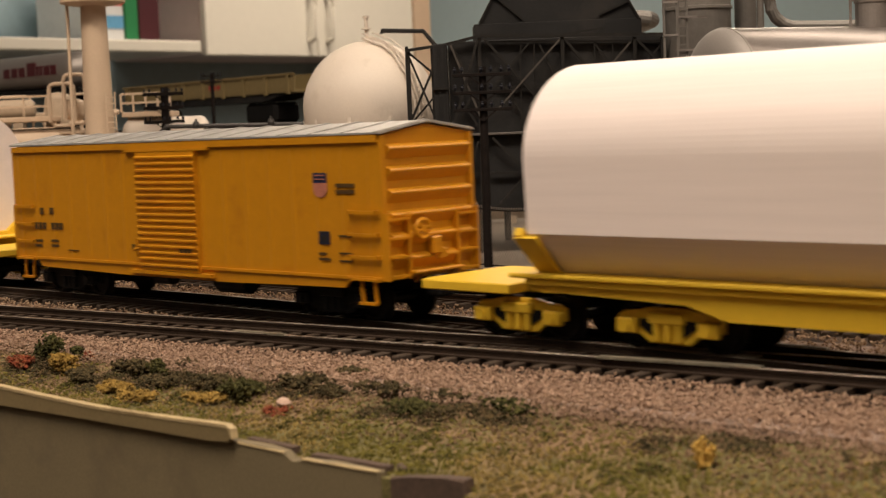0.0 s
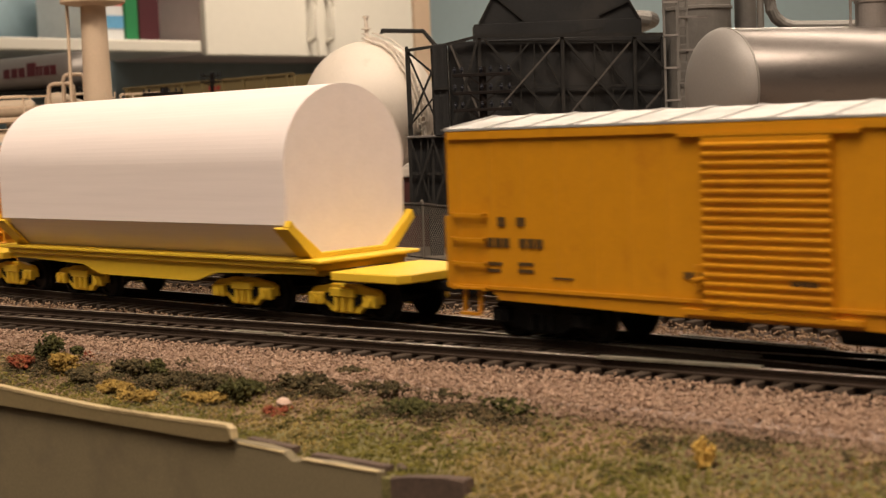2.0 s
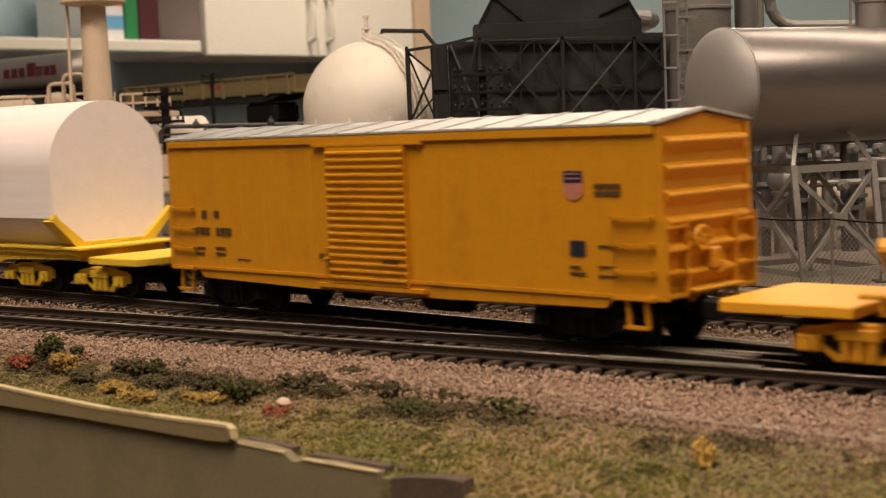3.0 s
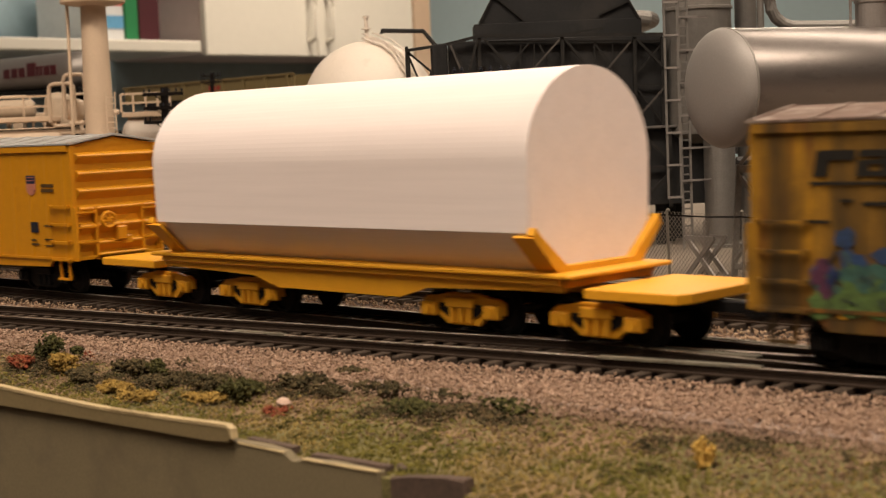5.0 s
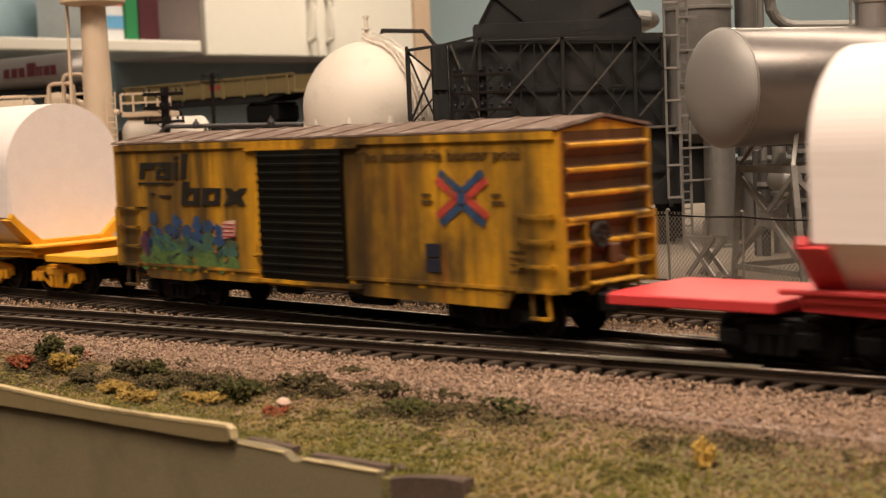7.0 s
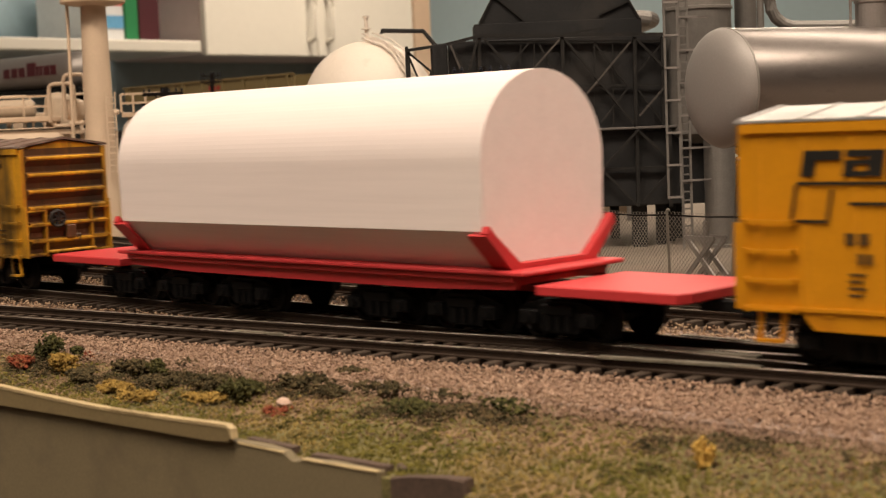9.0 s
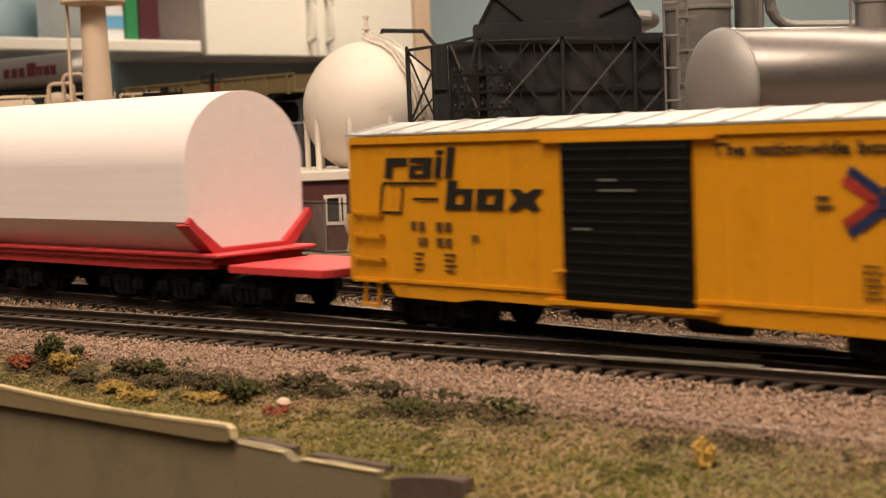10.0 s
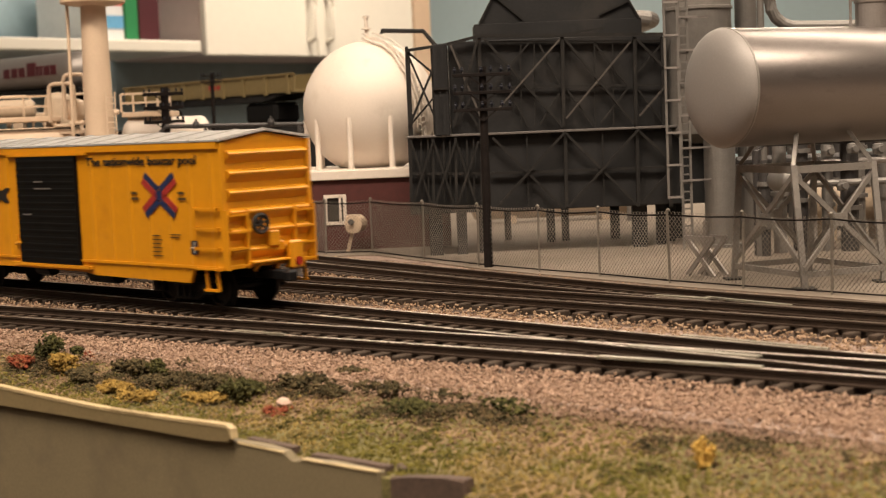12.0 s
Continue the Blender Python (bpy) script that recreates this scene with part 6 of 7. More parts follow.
def sphere_tank():
    h = tagged(empty("pump_house"), "low maroon pump house with a cream roof slab", "building")
    bm = B()
    x0, x1, y0, y1 = -0.0715, 0.004, 0.650, 0.735
    w = 0.0016
    wx0, wx1, wz0, wz1 = -0.0512, -0.0425, 0.0083, 0.0204
    for a, b, z0, z1 in ((x0, wx0, -0.0036, 0.0275), (wx1, x1, -0.0036, 0.0275), (wx0, wx1, -0.0036, wz0), (wx0, wx1, wz1, 0.0275)):
        box(bm, a, b, y0, y0 + w, z0, z1)
    box(bm, x0, x0 + w, y0 + w, y1, -0.0036, 0.0275)
    box(bm, x1 - w, x1, y0 + w, y1, -0.0036, 0.0275)
    box(bm, x0 + w, x1 - w, y1 - w, y1, -0.0036, 0.0275)
    bmesh.ops.remove_doubles(bm, verts=bm.verts, dist=1e-6)
    part("wall", bm, MAROON, h)
    bm = B()
    box(bm, x0 - 0.001, x1 + 0.001, y0 - 0.0015, y1 + 0.001, 0.0275, 0.0315, 0.0003)
    part("roof_slab", bm, SPHEREWHITE, h)
    win = empty("window")
    win.parent = h
    for a in ((wx0 - 0.0006, wx0 + 0.0008, wz0 - 0.0006, wz1 + 0.0006), (wx1 - 0.0008, wx1 + 0.0006, wz0 - 0.0006, wz1 + 0.0006), (wx0 + 0.0008, wx1 - 0.0008, wz0 - 0.0006, wz0 + 0.0008), (wx0 + 0.0008, wx1 - 0.0008, wz1 - 0.0008, wz1 + 0.0006), (wx0 + 0.0060, wx0 + 0.0070, wz0, wz1)):
        bm = B()
        box(bm, a[0], a[1], y0 - 0.0006, y0 + 0.0008, a[2], a[3])
        part("frame_bar", bm, SPHEREWHITE, win)
    bm = B()
    box(bm, wx0, wx1, y0 + 0.0006, y0 + 0.0009, wz0, wz1)
    part("pane", bm, WINDOWGLASS, win)
    s = tagged(empty("gas_sphere"), "white spherical gas tank on slim columns", "tank")
    c, r = (-0.0314, 0.692, 0.0590), 0.0312
    bm = B()
    lathe(bm, [(r * math.sin(math.pi * i / 48), -r * math.cos(math.pi * i / 48)) for i in range(49)], 72, c)
    part("shell", bm, SPHEREWHITE, s, smooth=True)
    for i in range(10):
        k = radians(-16 + 36 * i)
        x, y = c[0] + 0.0300 * math.sin(k), c[1] - 0.0300 * math.cos(k)
        bm = B()
        rod(bm, (x, y, 0.0314), (x, y, 0.0548), 0.0013, 12)
        rod(bm, (x, y, 0.0314), (x, y, 0.0322), 0.0020, 12)
        part("column", bm, SPHEREWHITE, s)
    bm = B()
    rod(bm, (c[0], c[1], 0.0900), (c[0], c[1], 0.1015), 0.0010, 8)
    rod(bm, (c[0], c[1], 0.0955), (c[0], c[1], 0.0960), 0.0022, 10)
    rod(bm, (c[0], c[1], 0.1008), (c[0], c[1], 0.1018), 0.0016, 10)
    part("vent_pipe", bm, SPHEREWHITE, s)
    bm = B()
    pipe(bm, [(-0.0245, 0.690, 0.0930), (-0.0245, 0.690, 0.0945), (-0.0050, 0.690, 0.0935), (0.0015, 0.686, 0.0850)], 0.0011, 8)
    part("top_pipe", bm, GREYFRAME, s)
    # curved stair over the crown
    knots = [(0.0004, 0.0322), (0.0093, 0.0285), (0.0146, 0.0236), (0.0200, 0.0143), (0.0232, 0.0027), (0.0245, -0.0130)]
    path = []
    for (xa, za), (xb, zb) in zip(knots, knots[1:]):
        for i in range(6):
            x, z = xa + (xb - xa) * i / 6, za + (zb - za) * i / 6
            path.append(Vector((x, -math.sqrt(max(0.0, (r + 0.0012) ** 2 - x * x - z * z)), z)))
    sides = []
    for i, p in enumerate(path):
        along = (path[min(i + 1, len(path) - 1)] - path[max(i - 1, 0)]).normalized()
        sides.append(along.cross(p.normalized()).normalized() * 0.0026)
    for s_ in (-1, 1):
        for lift, rad in ((0.0, 0.0006), (0.0022, 0.0003)):
            bm = B()
            pipe(bm, [p * (1 + lift / r) + q * s_ + Vector(c) for p, q in zip(path, sides)], rad, 6)
            part("stair_rail", bm, SPHEREWHITE, s)
    for p, q in zip(path, sides):
        bm = B()
        bar(bm, p - q + Vector(c), p + q + Vector(c), 0.0010, 0.0006)
        part("stair_tread", bm, SPHEREWHITE, s)


def utility_pole(label, x, y, z0, top, arms, half, r, turn=0.0, arm=0.0006):
    p = tagged(empty("utility_pole", pose(x, y, z0, 0, 0, turn)), label, "utility pole", "utility poles")
    h = top - z0
    bm = B()
    rod(bm, (0, 0, 0), (0.0004, 0, h), r * 1.25, 12, r)
    part("pole", bm, POLEWOOD, p)
    for z in arms:
        z -= z0
        bm = B()
        box(bm, -half, half, -r - 0.0009, -r + 0.0003, z - arm, z + arm, 0.0001)
        crossarm = part("crossarm", bm, POLEWOOD, p)
        for u in (-0.93, -0.68, -0.02, 0.30, 0.66, 0.93):
            bm = B()
            lathe(bm, [(0.0003, 0), (0.0003, 0.0008), (0.0007, 0.0009), (0.00075, 0.0014), (0.0005, 0.0019), (0.00055, 0.0023), (0, 0.0026)], 8, (u * half, -r - 0.0003, z + 0.0006))
            part("insulator", bm, INSUL, crossarm)
        for s in (-1, 1):
            bm = B()
            bar(bm, (s * half * 0.45, -r - 0.0005, z - 0.0004), (0, -r - 0.0004, z - 0.0042), 0.0004, 0.0006)
            part("arm_brace", bm, POLEWOOD, crossarm)
    return p


def chain_fence():
    f = tagged(empty("chain_link_fence"), "galvanised chain-link fence with barbed top edge", "fence")
    posts = [(-0.150, 0.790), (-0.100, 0.712), (-0.0502, 0.6311), (-0.0301, 0.6260), (-0.0077, 0.5860), (0.0133, 0.5515), (0.0341, 0.5219), (0.0531, 0.4988), (0.0725, 0.4702), (0.0914, 0.4471), (0.1122, 0.4234), (0.1340, 0.3990), (0.1560, 0.3740)]
    H, z0 = 0.0226, -0.0036
    for x, y in posts:
        bm = B()
        rod(bm, (x, y, z0), (x + random.uniform(-1, 1) * 0.0004, y, z0 + H + 0.0008), 0.00045, 8)
        lathe(bm, [(0.0006, H + 0.0004), (0.0007, H + 0.0010), (0, H + 0.0016)], 8, (x, y, z0))
        part("fence_post", bm, WIRE, f)
    for (xa, ya), (xb, yb) in zip(posts, posts[1:]):
        a, b = Vector((xa, ya, 0)), Vector((xb, yb, 0))
        L = (b - a).length
        sag = random.uniform(0.0002, 0.0008)

        def at(u, z):
            q = a + (b - a) * (u / L)
            bow = math.sin(math.pi * u / L)
            return Vector((q.x, q.y, z0 + z - sag * bow * (z / H)))
        bm = B()
        pipe(bm, [at(L * i / 6, H - 0.0006) for i in range(7)], 0.00028, 5)
        part("top_rail", bm, POLEWOOD, f)
        bm = B()
        pipe(bm, [at(L * i / 6, 0.0008) for i in range(7)], 0.00026, 5)
        part("bottom_rail", bm, POLEWOOD, f)
        bm = B()
        step, slope = 0.00150, 1.15
        n = int((L + H / slope) / step)
        for sgn in (1, -1):
            for i in range(n):
                u0 = i * step - H / slope
                # wire rises from (u0, 0) with the given slope, clipped to the panel
                za, zb = 0.0006, H + 0.0005
                ua, ub = u0 + za / slope, u0 + zb / slope
                if ua < 0:
                    za, ua = za + (0 - ua) * slope, 0.0
                if ub > L:
                    zb, ub = zb - (ub - L) * slope, L
                if zb - za < 0.0008:
                    continue
                if sgn < 0:
                    ua, ub = L - ua, L - ub
                bar(bm, at(ua, za), at(ub, zb), 0.00012, 0.00012)
        mesh = part("wire_mesh", bm, WIRE, f)
        mesh["kind"] = "stuff"


works_building()
ladder_tower()
vessel()
storage_tank()
trestle()
sphere_tank()
utility_pole("dark wooden utility pole with three crossarms by the fence", 0.0168, 0.5460, -0.0042, 0.0707, (0.0677, 0.0612, 0.0549), 0.0108, 0.0014, 2)
utility_pole("dark wooden utility pole beyond the yard", -0.1566, 0.850, -0.0036, 0.0776, (0.0738, 0.0659, 0.0579), 0.0116, 0.0022, 0.0, 0.0010)
utility_pole("slim dark utility pole in the distance", -0.1743, 1.15, -0.0036, 0.0966, (0.0944, 0.0899), 0.0082, 0.0014)
chain_fence()
# junction box on a leaning post inside the fence
jb = tagged(empty("junction_box"), "pale cream junction box on a leaning post", "junction box")
bm = B()
bar(bm, (-0.0415, 0.640, -0.0036), (-0.0385, 0.640, 0.0075), 0.0016, 0.0016)
part("post", bm, CREAM, jb)
bm = B()
rod(bm, (-0.0385, 0.6365, 0.0085), (-0.0365, 0.6440, 0.0085), 0.0040, 14)
box(bm, -0.0418, -0.0352, 0.6375, 0.6425, 0.0045, 0.0125, 0.0010)
part("housing", bm, CREAM, jb)
bm = B()
rod(bm, (-0.0395, 0.6362, 0.0095), (-0.0393, 0.6355, 0.0095), 0.0013, 10)
part("lens", bm, GREYLEDGE, jb)


# ---- pipes and vessels further back ----
def drum(name, label, c, axis, length, r, mat, legs=True, cat="vessel"):
    t = tagged(empty(name), label, cat)
    m = Matrix.Translation(c) @ Vector(axis).to_track_quat("Z", "Y").to_matrix().to_4x4()
    bm = B()
    h = length / 2
    prof = [(0, -h - 0.55 * r)] + [(r * math.cos(k), -h - 0.55 * r * math.sin(k)) for k in (1.2, 0.8, 0.4, 0.0)] + [(r * math.cos(k), h + 0.55 * r * math.sin(k)) for k in (0.0, 0.4, 0.8, 1.2)] + [(0, h + 0.55 * r)]
    lathe(bm, prof, 32)
    bmesh.ops.transform(bm, matrix=m, verts=bm.verts)
    part("shell", bm, mat, t, smooth=True)
    if legs:
        a = Vector(axis).normalized()
        for u in (-0.6, 0.6):
            p = Vector(c) + a * (u * h)
            bm = B()
            box(bm, p.x - 0.003, p.x + 0.003, p.y - r * 0.7, p.y + r * 0.7, -0.0036, p.z - r * 0.75)
            part("saddle", bm, mat, t)
    return t


TANPLASTIC = material("tan_plastic", (0.38, 0.30, 0.22), 0.6, vary=0.1)
DARKPIPE = material("dark_pipework", (0.045, 0.042, 0.042), 0.5, 0.2, vary=0.2)
drum("process_drum", "tan horizontal process drum in the yard", (0.168, 0.600, 0.0120), (1, 0.2, 0), 0.040, 0.0085, TANPLASTIC)
drum("process_drum", "tan horizontal process drum in the yard", (0.062, 0.780, 0.0060), (1, 0, 0), 0.085, 0.0075, TANPLASTIC)
drum("process_drum", "tan horizontal process drum in the yard", (0.200, 0.760, 0.0080), (1, 0, 0), 0.060, 0.0090, TANPLASTIC)
drum("process_drum", "small silver drum under the tank", (0.1240, 0.530, 0.0250), (0.3, -1, 0), 0.010, 0.0042, SILVERDULL, False)
for x, y, z1, r, mat in [(0.137, 0.560, 0.075, 0.0030, DARKPIPE), (0.146, 0.555, 0.066, 0.0022, SILVERDULL), (0.1535, 0.552, 0.060, 0.0034, DARKPIPE), (0.163, 0.575, 0.075, 0.0030, SILVERDULL), (0.172, 0.570, 0.075, 0.0022, SILVERDULL), (0.128, 0.555, 0.040, 0.0026, SILVERDULL), (0.120, 0.545, 0.032, 0.0020, DARKPIPE), (0.181, 0.590, 0.060, 0.0036, DARKPIPE)]:
    v = tagged(empty("standpipe"), "vertical process pipe with flanges in the yard", "pipe", "standpipes under the tank")
    bm = B()
    rod(bm, (x, y, -0.0036), (x, y, z1), r, 16)
    part("pipe", bm, mat, v)
    for k in (0.2, 0.45, 0.7):
        bm = B()
        z = z1 * k
        rod(bm, (x, y, z), (x, y, z + 0.0016), r * 1.35, 16)
        part("flange", bm, SILVERDULL, v)
for z, y, x0, x1, r, mat in [(0.0385, 0.548, 0.118, 0.205, 0.0016, DARKPIPE), (0.0225, 0.545, 0.118, 0.205, 0.0013, SILVERDULL), (0.0300, 0.600, 0.118, 0.25, 0.0020, DARKPIPE), (0.0300, 0.552, 0.14, 0.20, 0.0012, SILVER)]:
    bm = B()
    pipe(bm, [(x0, y, -0.0036), (x0, y, z - 0.003), (x0 + 0.003, y, z), (x1 - 0.003, y, z), (x1, y, z - 0.003), (x1, y, -0.0036)], r, 10)
    tagged(part("pipe_run", bm, mat), "horizontal process pipe run in the yard", "pipe")
for x, z in ((0.1440, 0.0345), (0.1530, 0.0350), (0.1625, 0.0345), (0.158, 0.0225), (0.149, 0.0215)):
    bm = B()
    lathe(bm, [(0, -0.0022), (0.0020, -0.0018), (0.0024, 0), (0.0020, 0.0018), (0, 0.0022)], 12, (x, 0.545, z))
    rod(bm, (x, 0.545, z), (x, 0.540, z), 0.0012, 8)
    ob = tagged(part("valve", bm, SILVERDULL), "bright silver valve on the pipework", "valve", "valves on the pipe run")
rack = tagged(empty("pipe_rack"), "dense dark rack of vertical pipes behind the tank tower", "pipe rack")
for i in range(26):
    x, y = 0.1380 + 0.0062 * i + 0.0012 * math.sin(i * 2.3), 0.650 + 0.010 * (i % 3)
    r = 0.0016 + 0.0007 * ((i * 5) % 4)
    bm = B()
    rod(bm, (x, y, -0.0036), (x, y, 0.056 + 0.004 * (i % 4)), r, 12)
    part("pipe", bm, (DARKPIPE, BROWNBOARD, DARKPIPE, SILVERDULL)[i % 4], rack)
    bm = B()
    rod(bm, (x, y, 0.018 + 0.009 * (i % 3)), (x, y, 0.0196 + 0.009 * (i % 3)), r * 1.5, 12)
    part("flange", bm, SILVERDULL, rack)
for z in (0.006, 0.020, 0.034, 0.047, 0.054):
    bm = B()
    bar(bm, (0.130, 0.676, z), (0.305, 0.676, z), 0.0030, 0.0060)
    part("rack_beam", bm, DARKPIPE, rack)
# overhead pipes beyond the tank
bm = B()
pipe(bm, [(0.1000, 0.760, -0.0036), (0.1000, 0.760, 0.0950), (0.1015, 0.760, 0.0985), (0.1050, 0.760, 0.1000), (0.1090, 0.760, 0.0995), (0.1120, 0.764, 0.0990), (0.1120, 0.98, 0.0985), (0.1120, 0.984, 0.095), (0.1120, 0.984, -0.0036)], 0.0042, 14)
tagged(part("overhead_pipe", bm, SILVERDULL), "dull grey looped pipe behind the building", "pipe")

# ---- cream refinery at the far end ----
stack = tagged(empty("refinery_stack"), "tall tapered cream refinery stack with a platform", "stack")
bm = B()
lathe(bm, [(0, 0), (0.0095, 0), (0.0094, 0.02), (0.0079, 0.0565), (0.0067, 0.1250), (0.0066, 0.150), (0, 0.1505)], 36, (-0.1828, 0.800, -0.0036))
part("shaft", bm, CREAM, stack, smooth=False)
bm = B()
lathe(bm, [(0.0067, 0.1245), (0.0120, 0.1250), (0.0172, 0.1262), (0.0172, 0.1290), (0.0067, 0.1290)], 36, (-0.1828, 0.800, -0.0036))
part("platform", bm, CREAM, stack)
bm = B()
rod(bm, (-0.1968, 0.797, 0.048), (-0.1960, 0.797, 0.125), 0.0009, 8)
part("downpipe", bm, CREAM, stack)
for off in (0, 0.0048):
    bm = B()
    bar(bm, (-0.1765 + off, 0.790, 0.030), (-0.1765 + off, 0.790, 0.0745), 0.0006, 0.0006)
    part("ladder_stile", bm, CREAM, stack)
for i in range(13):
    bm = B()
    bar(bm, (-0.1765, 0.790, 0.032 + i * 0.0033), (-0.1717, 0.790, 0.032 + i * 0.0033), 0.0005, 0.0005)
    part("ladder_rung", bm, CREAM, stack)


def railing(label, x0, x1, y, z, h=0.0120, n=6, deck=True):
    g = tagged(empty("platform"), label, "platform", "cream refinery platforms")
    if deck:
        bm = B()
        box(bm, x0, x1, y, y + 0.03, z - 0.0030, z, 0.0004)
        part("deck", bm, CREAM, g)
        for x in (x0 + 0.002, x1 - 0.002):
            bm = B()
            box(bm, x - 0.0012, x + 0.0012, y + 0.012, y + 0.015, -0.0036, z - 0.003)
            part("support", bm, CREAM, g)
    for k in (0.5, 1.0):
        bm = B()
        bar(bm, (x0, y, z + h * k), (x1, y, z + h * k), 0.0012, 0.0012)
        part("handrail", bm, CREAM, g)
    for i in range(n + 1):
        x = x0 + (x1 - x0) * i / n
        bm = B()
        bar(bm, (x, y, z), (x, y, z + h), 0.0011, 0.0011)
        part("stanchion", bm, CREAM, g)


railing("cream refinery platform with handrails", -0.330, -0.222, 0.850, 0.0640, 0.0115, 7)
railing("cream lower refinery deck", -0.330, -0.202, 0.835, 0.0560, 0.0005, 1)
railing("cream refinery platform with handrails beside the stack", -0.184, -0.1555, 0.862, 0.0645, 0.0105, 4)
for x, z0, z1, w in ((-0.2185, 0.0600, 0.0815, 0.0140), (-0.2100, 0.0610, 0.0865, 0.0120)):
    bm = B()
    pts = [(x, 0.835, z0)] + [(x + 0.003 * (1 - math.cos(k)), 0.835, z1 - 0.003 + 0.003 * math.sin(k)) for k in (0, 0.5, 1.0, 1.57)] + [(x + w - 0.003 + 0.003 * math.sin(k), 0.835, z1 - 0.003 + 0.003 * math.cos(k)) for k in (0, 0.5, 1.0, 1.57)] + [(x + w, 0.835, z0), (x + w - 0.002, 0.835, z0 - 0.002), (x + 0.002, 0.835, z0 - 0.002)]
    pipe(bm, pts, 0.0012, 8)
    tagged(part("looped_pipe", bm, CREAM), "cream looped refinery pipe", "pipe", "looped pipes of the refinery")
drum("process_drum", "cream upright drum among the pipes", (-0.2070, 0.846, 0.0668), (0, 0, 1), 0.006, 0.0062, CREAM, False)
drum("process_drum", "cream horizontal drum below the deck", (-0.2330, 0.842, 0.0480), (1, 0, 0), 0.036, 0.0095, CREAM)
drum("process_drum", "cream horizontal drum beside the stack", (-0.1600, 0.872, 0.0500), (1, 0.1, 0), 0.040, 0.0110, SPHEREWHITE)
def pipe_rack(label, y, px, z1):
    """A row of cream pipes of several widths that rise and bend over at the top."""
    g = tagged(empty("pipe_rack"), label, "pipe rack")
    for i, (x, r) in enumerate(px):
        bm = B()
        top = z1 - 0.006 * (i % 3)
        bend = 0.004 if i % 2 else -0.004
        pipe(bm, [(x, y, -0.0036), (x, y, top - 0.005), (x + bend * 0.3, y, top - 0.001), (x + bend, y, top), (x + bend * 4, y, top)], r, 10)
        part("pipe", bm, CREAM if i % 4 else TANPLASTIC, g)
        bm = B()
        rod(bm, (x, y, top - 0.012), (x, y, top - 0.0105), r * 1.5, 12)
        part("flange", bm, CREAM, g)
    for z in (0.4, 0.7):
        bm = B()
        bar(bm, (px[0][0] - 0.004, y + 0.004, z1 * z), (px[-1][0] + 0.004, y + 0.004, z1 * z), 0.0016, 0.0022)
        part("rack_beam", bm, CREAM, g)


pipe_rack("cream vertical refinery pipes behind the platforms", 0.905, [(-0.292 + 0.0074 * i, 0.0008 + 0.0004 * (i % 3)) for i in range(13)], 0.0775)
drum("process_drum", "tan horizontal drum behind the handrails", (-0.262, 0.890, 0.0690), (1, 0.15, 0), 0.034, 0.0062, TANPLASTIC)
drum("process_drum", "tan upright vessel among the refinery pipes", (-0.2250, 0.880, 0.0560), (0, 0, 1), 0.036, 0.0080, TANPLASTIC, False)
# black pipe bridge between stack and sphere
pb = tagged(empty("pipe_bridge"), "black pipe bridge on steel frames", "pipe bridge")
bm = B()
pipe(bm, [(-0.1411, 0.750, 0.0460), (-0.1408, 0.750, 0.0520), (-0.1380, 0.750, 0.0546), (-0.110, 0.750, 0.0540), (-0.0640, 0.750, 0.0530)], 0.0011, 10)
part("pipe", bm, DARKPIPE, pb)
for x in (-0.1225, -0.0845):
    bm = B()
    lathe(bm, [(0, -0.002), (0.0016, -0.0018), (0.0019, 0), (0.0014, 0.0016), (0.0006, 0.0018), (0.0006, 0.0030), (0, 0.0031)], 10, (x, 0.749, 0.0548))
    part("valve", bm, DARKPIPE, pb)
for x in (-0.1170, -0.0700):
    for yy in (0.744, 0.757):
        bm = B()
        bar(bm, (x, yy, -0.0036), (x, yy, 0.0530), 0.0014, 0.0014)
        part("post", bm, DARKPIPE, pb)
for z in (0.0505, 0.0411, 0.0290):
    bm = B()
    bar(bm, (-0.1410, 0.744, z), (-0.1163, 0.744, z), 0.0009, 0.0011)
    part("crossbar", bm, DARKPIPE, pb)
bm = B()
bar(bm, (-0.1290, 0.744, 0.0150), (-0.1172, 0.744, 0.0290), 0.0009, 0.0011)
part("brace", bm, DARKPIPE, pb)
bm = B()
box(bm, -0.150, -0.095, 0.790, 0.840, -0.0036, 0.0200, 0.0005)
tagged(part("concrete_block", bm, CONCRETE), "weathered grey concrete plinth behind the pipe bridge", "plinth")
bm = B()
box(bm, -0.165, -0.100, 0.845, 0.880, -0.0036, 0.0400, 0.0005)
tagged(part("refinery_wall", bm, CREAM), "plain cream refinery wall behind the pipes", "wall")

# ---- olive gondola and silver tank car on the far raised line ----
OLIVE = material("olive_drab_paint", (0.19, 0.145, 0.065), 0.6, vary=0.1)
bm = B()
prism(bm, [(-0.60, 1.60), (-0.05, 1.135), (0.05, 1.135), (0.05, 1.22), (-0.50, 1.70), (-0.60, 1.70)], -0.0036, 0.0560, "z")
tagged(part("embankment", bm, GREYBUILD), "dark grey raised roadbed along the backdrop", "embankment", kind="structure")
g = tagged(empty("gondola", Matrix.Translation((-0.175, 1.262, 0.0562)) @ Matrix.Rotation(math.atan2(-0.255, 0.225), 4, "Z")), "olive drab gondola car with side ribs", "gondola car")
bm = B()
box(bm, -0.150, 0.115, -0.017, 0.017, 0.0240, 0.0260)
for s in (-1, 1):
    box(bm, -0.150, 0.115, min(s * 0.0158, s * 0.017), max(s * 0.0158, s * 0.017), 0.0255, 0.0385)
part("body", bm, OLIVE, g)
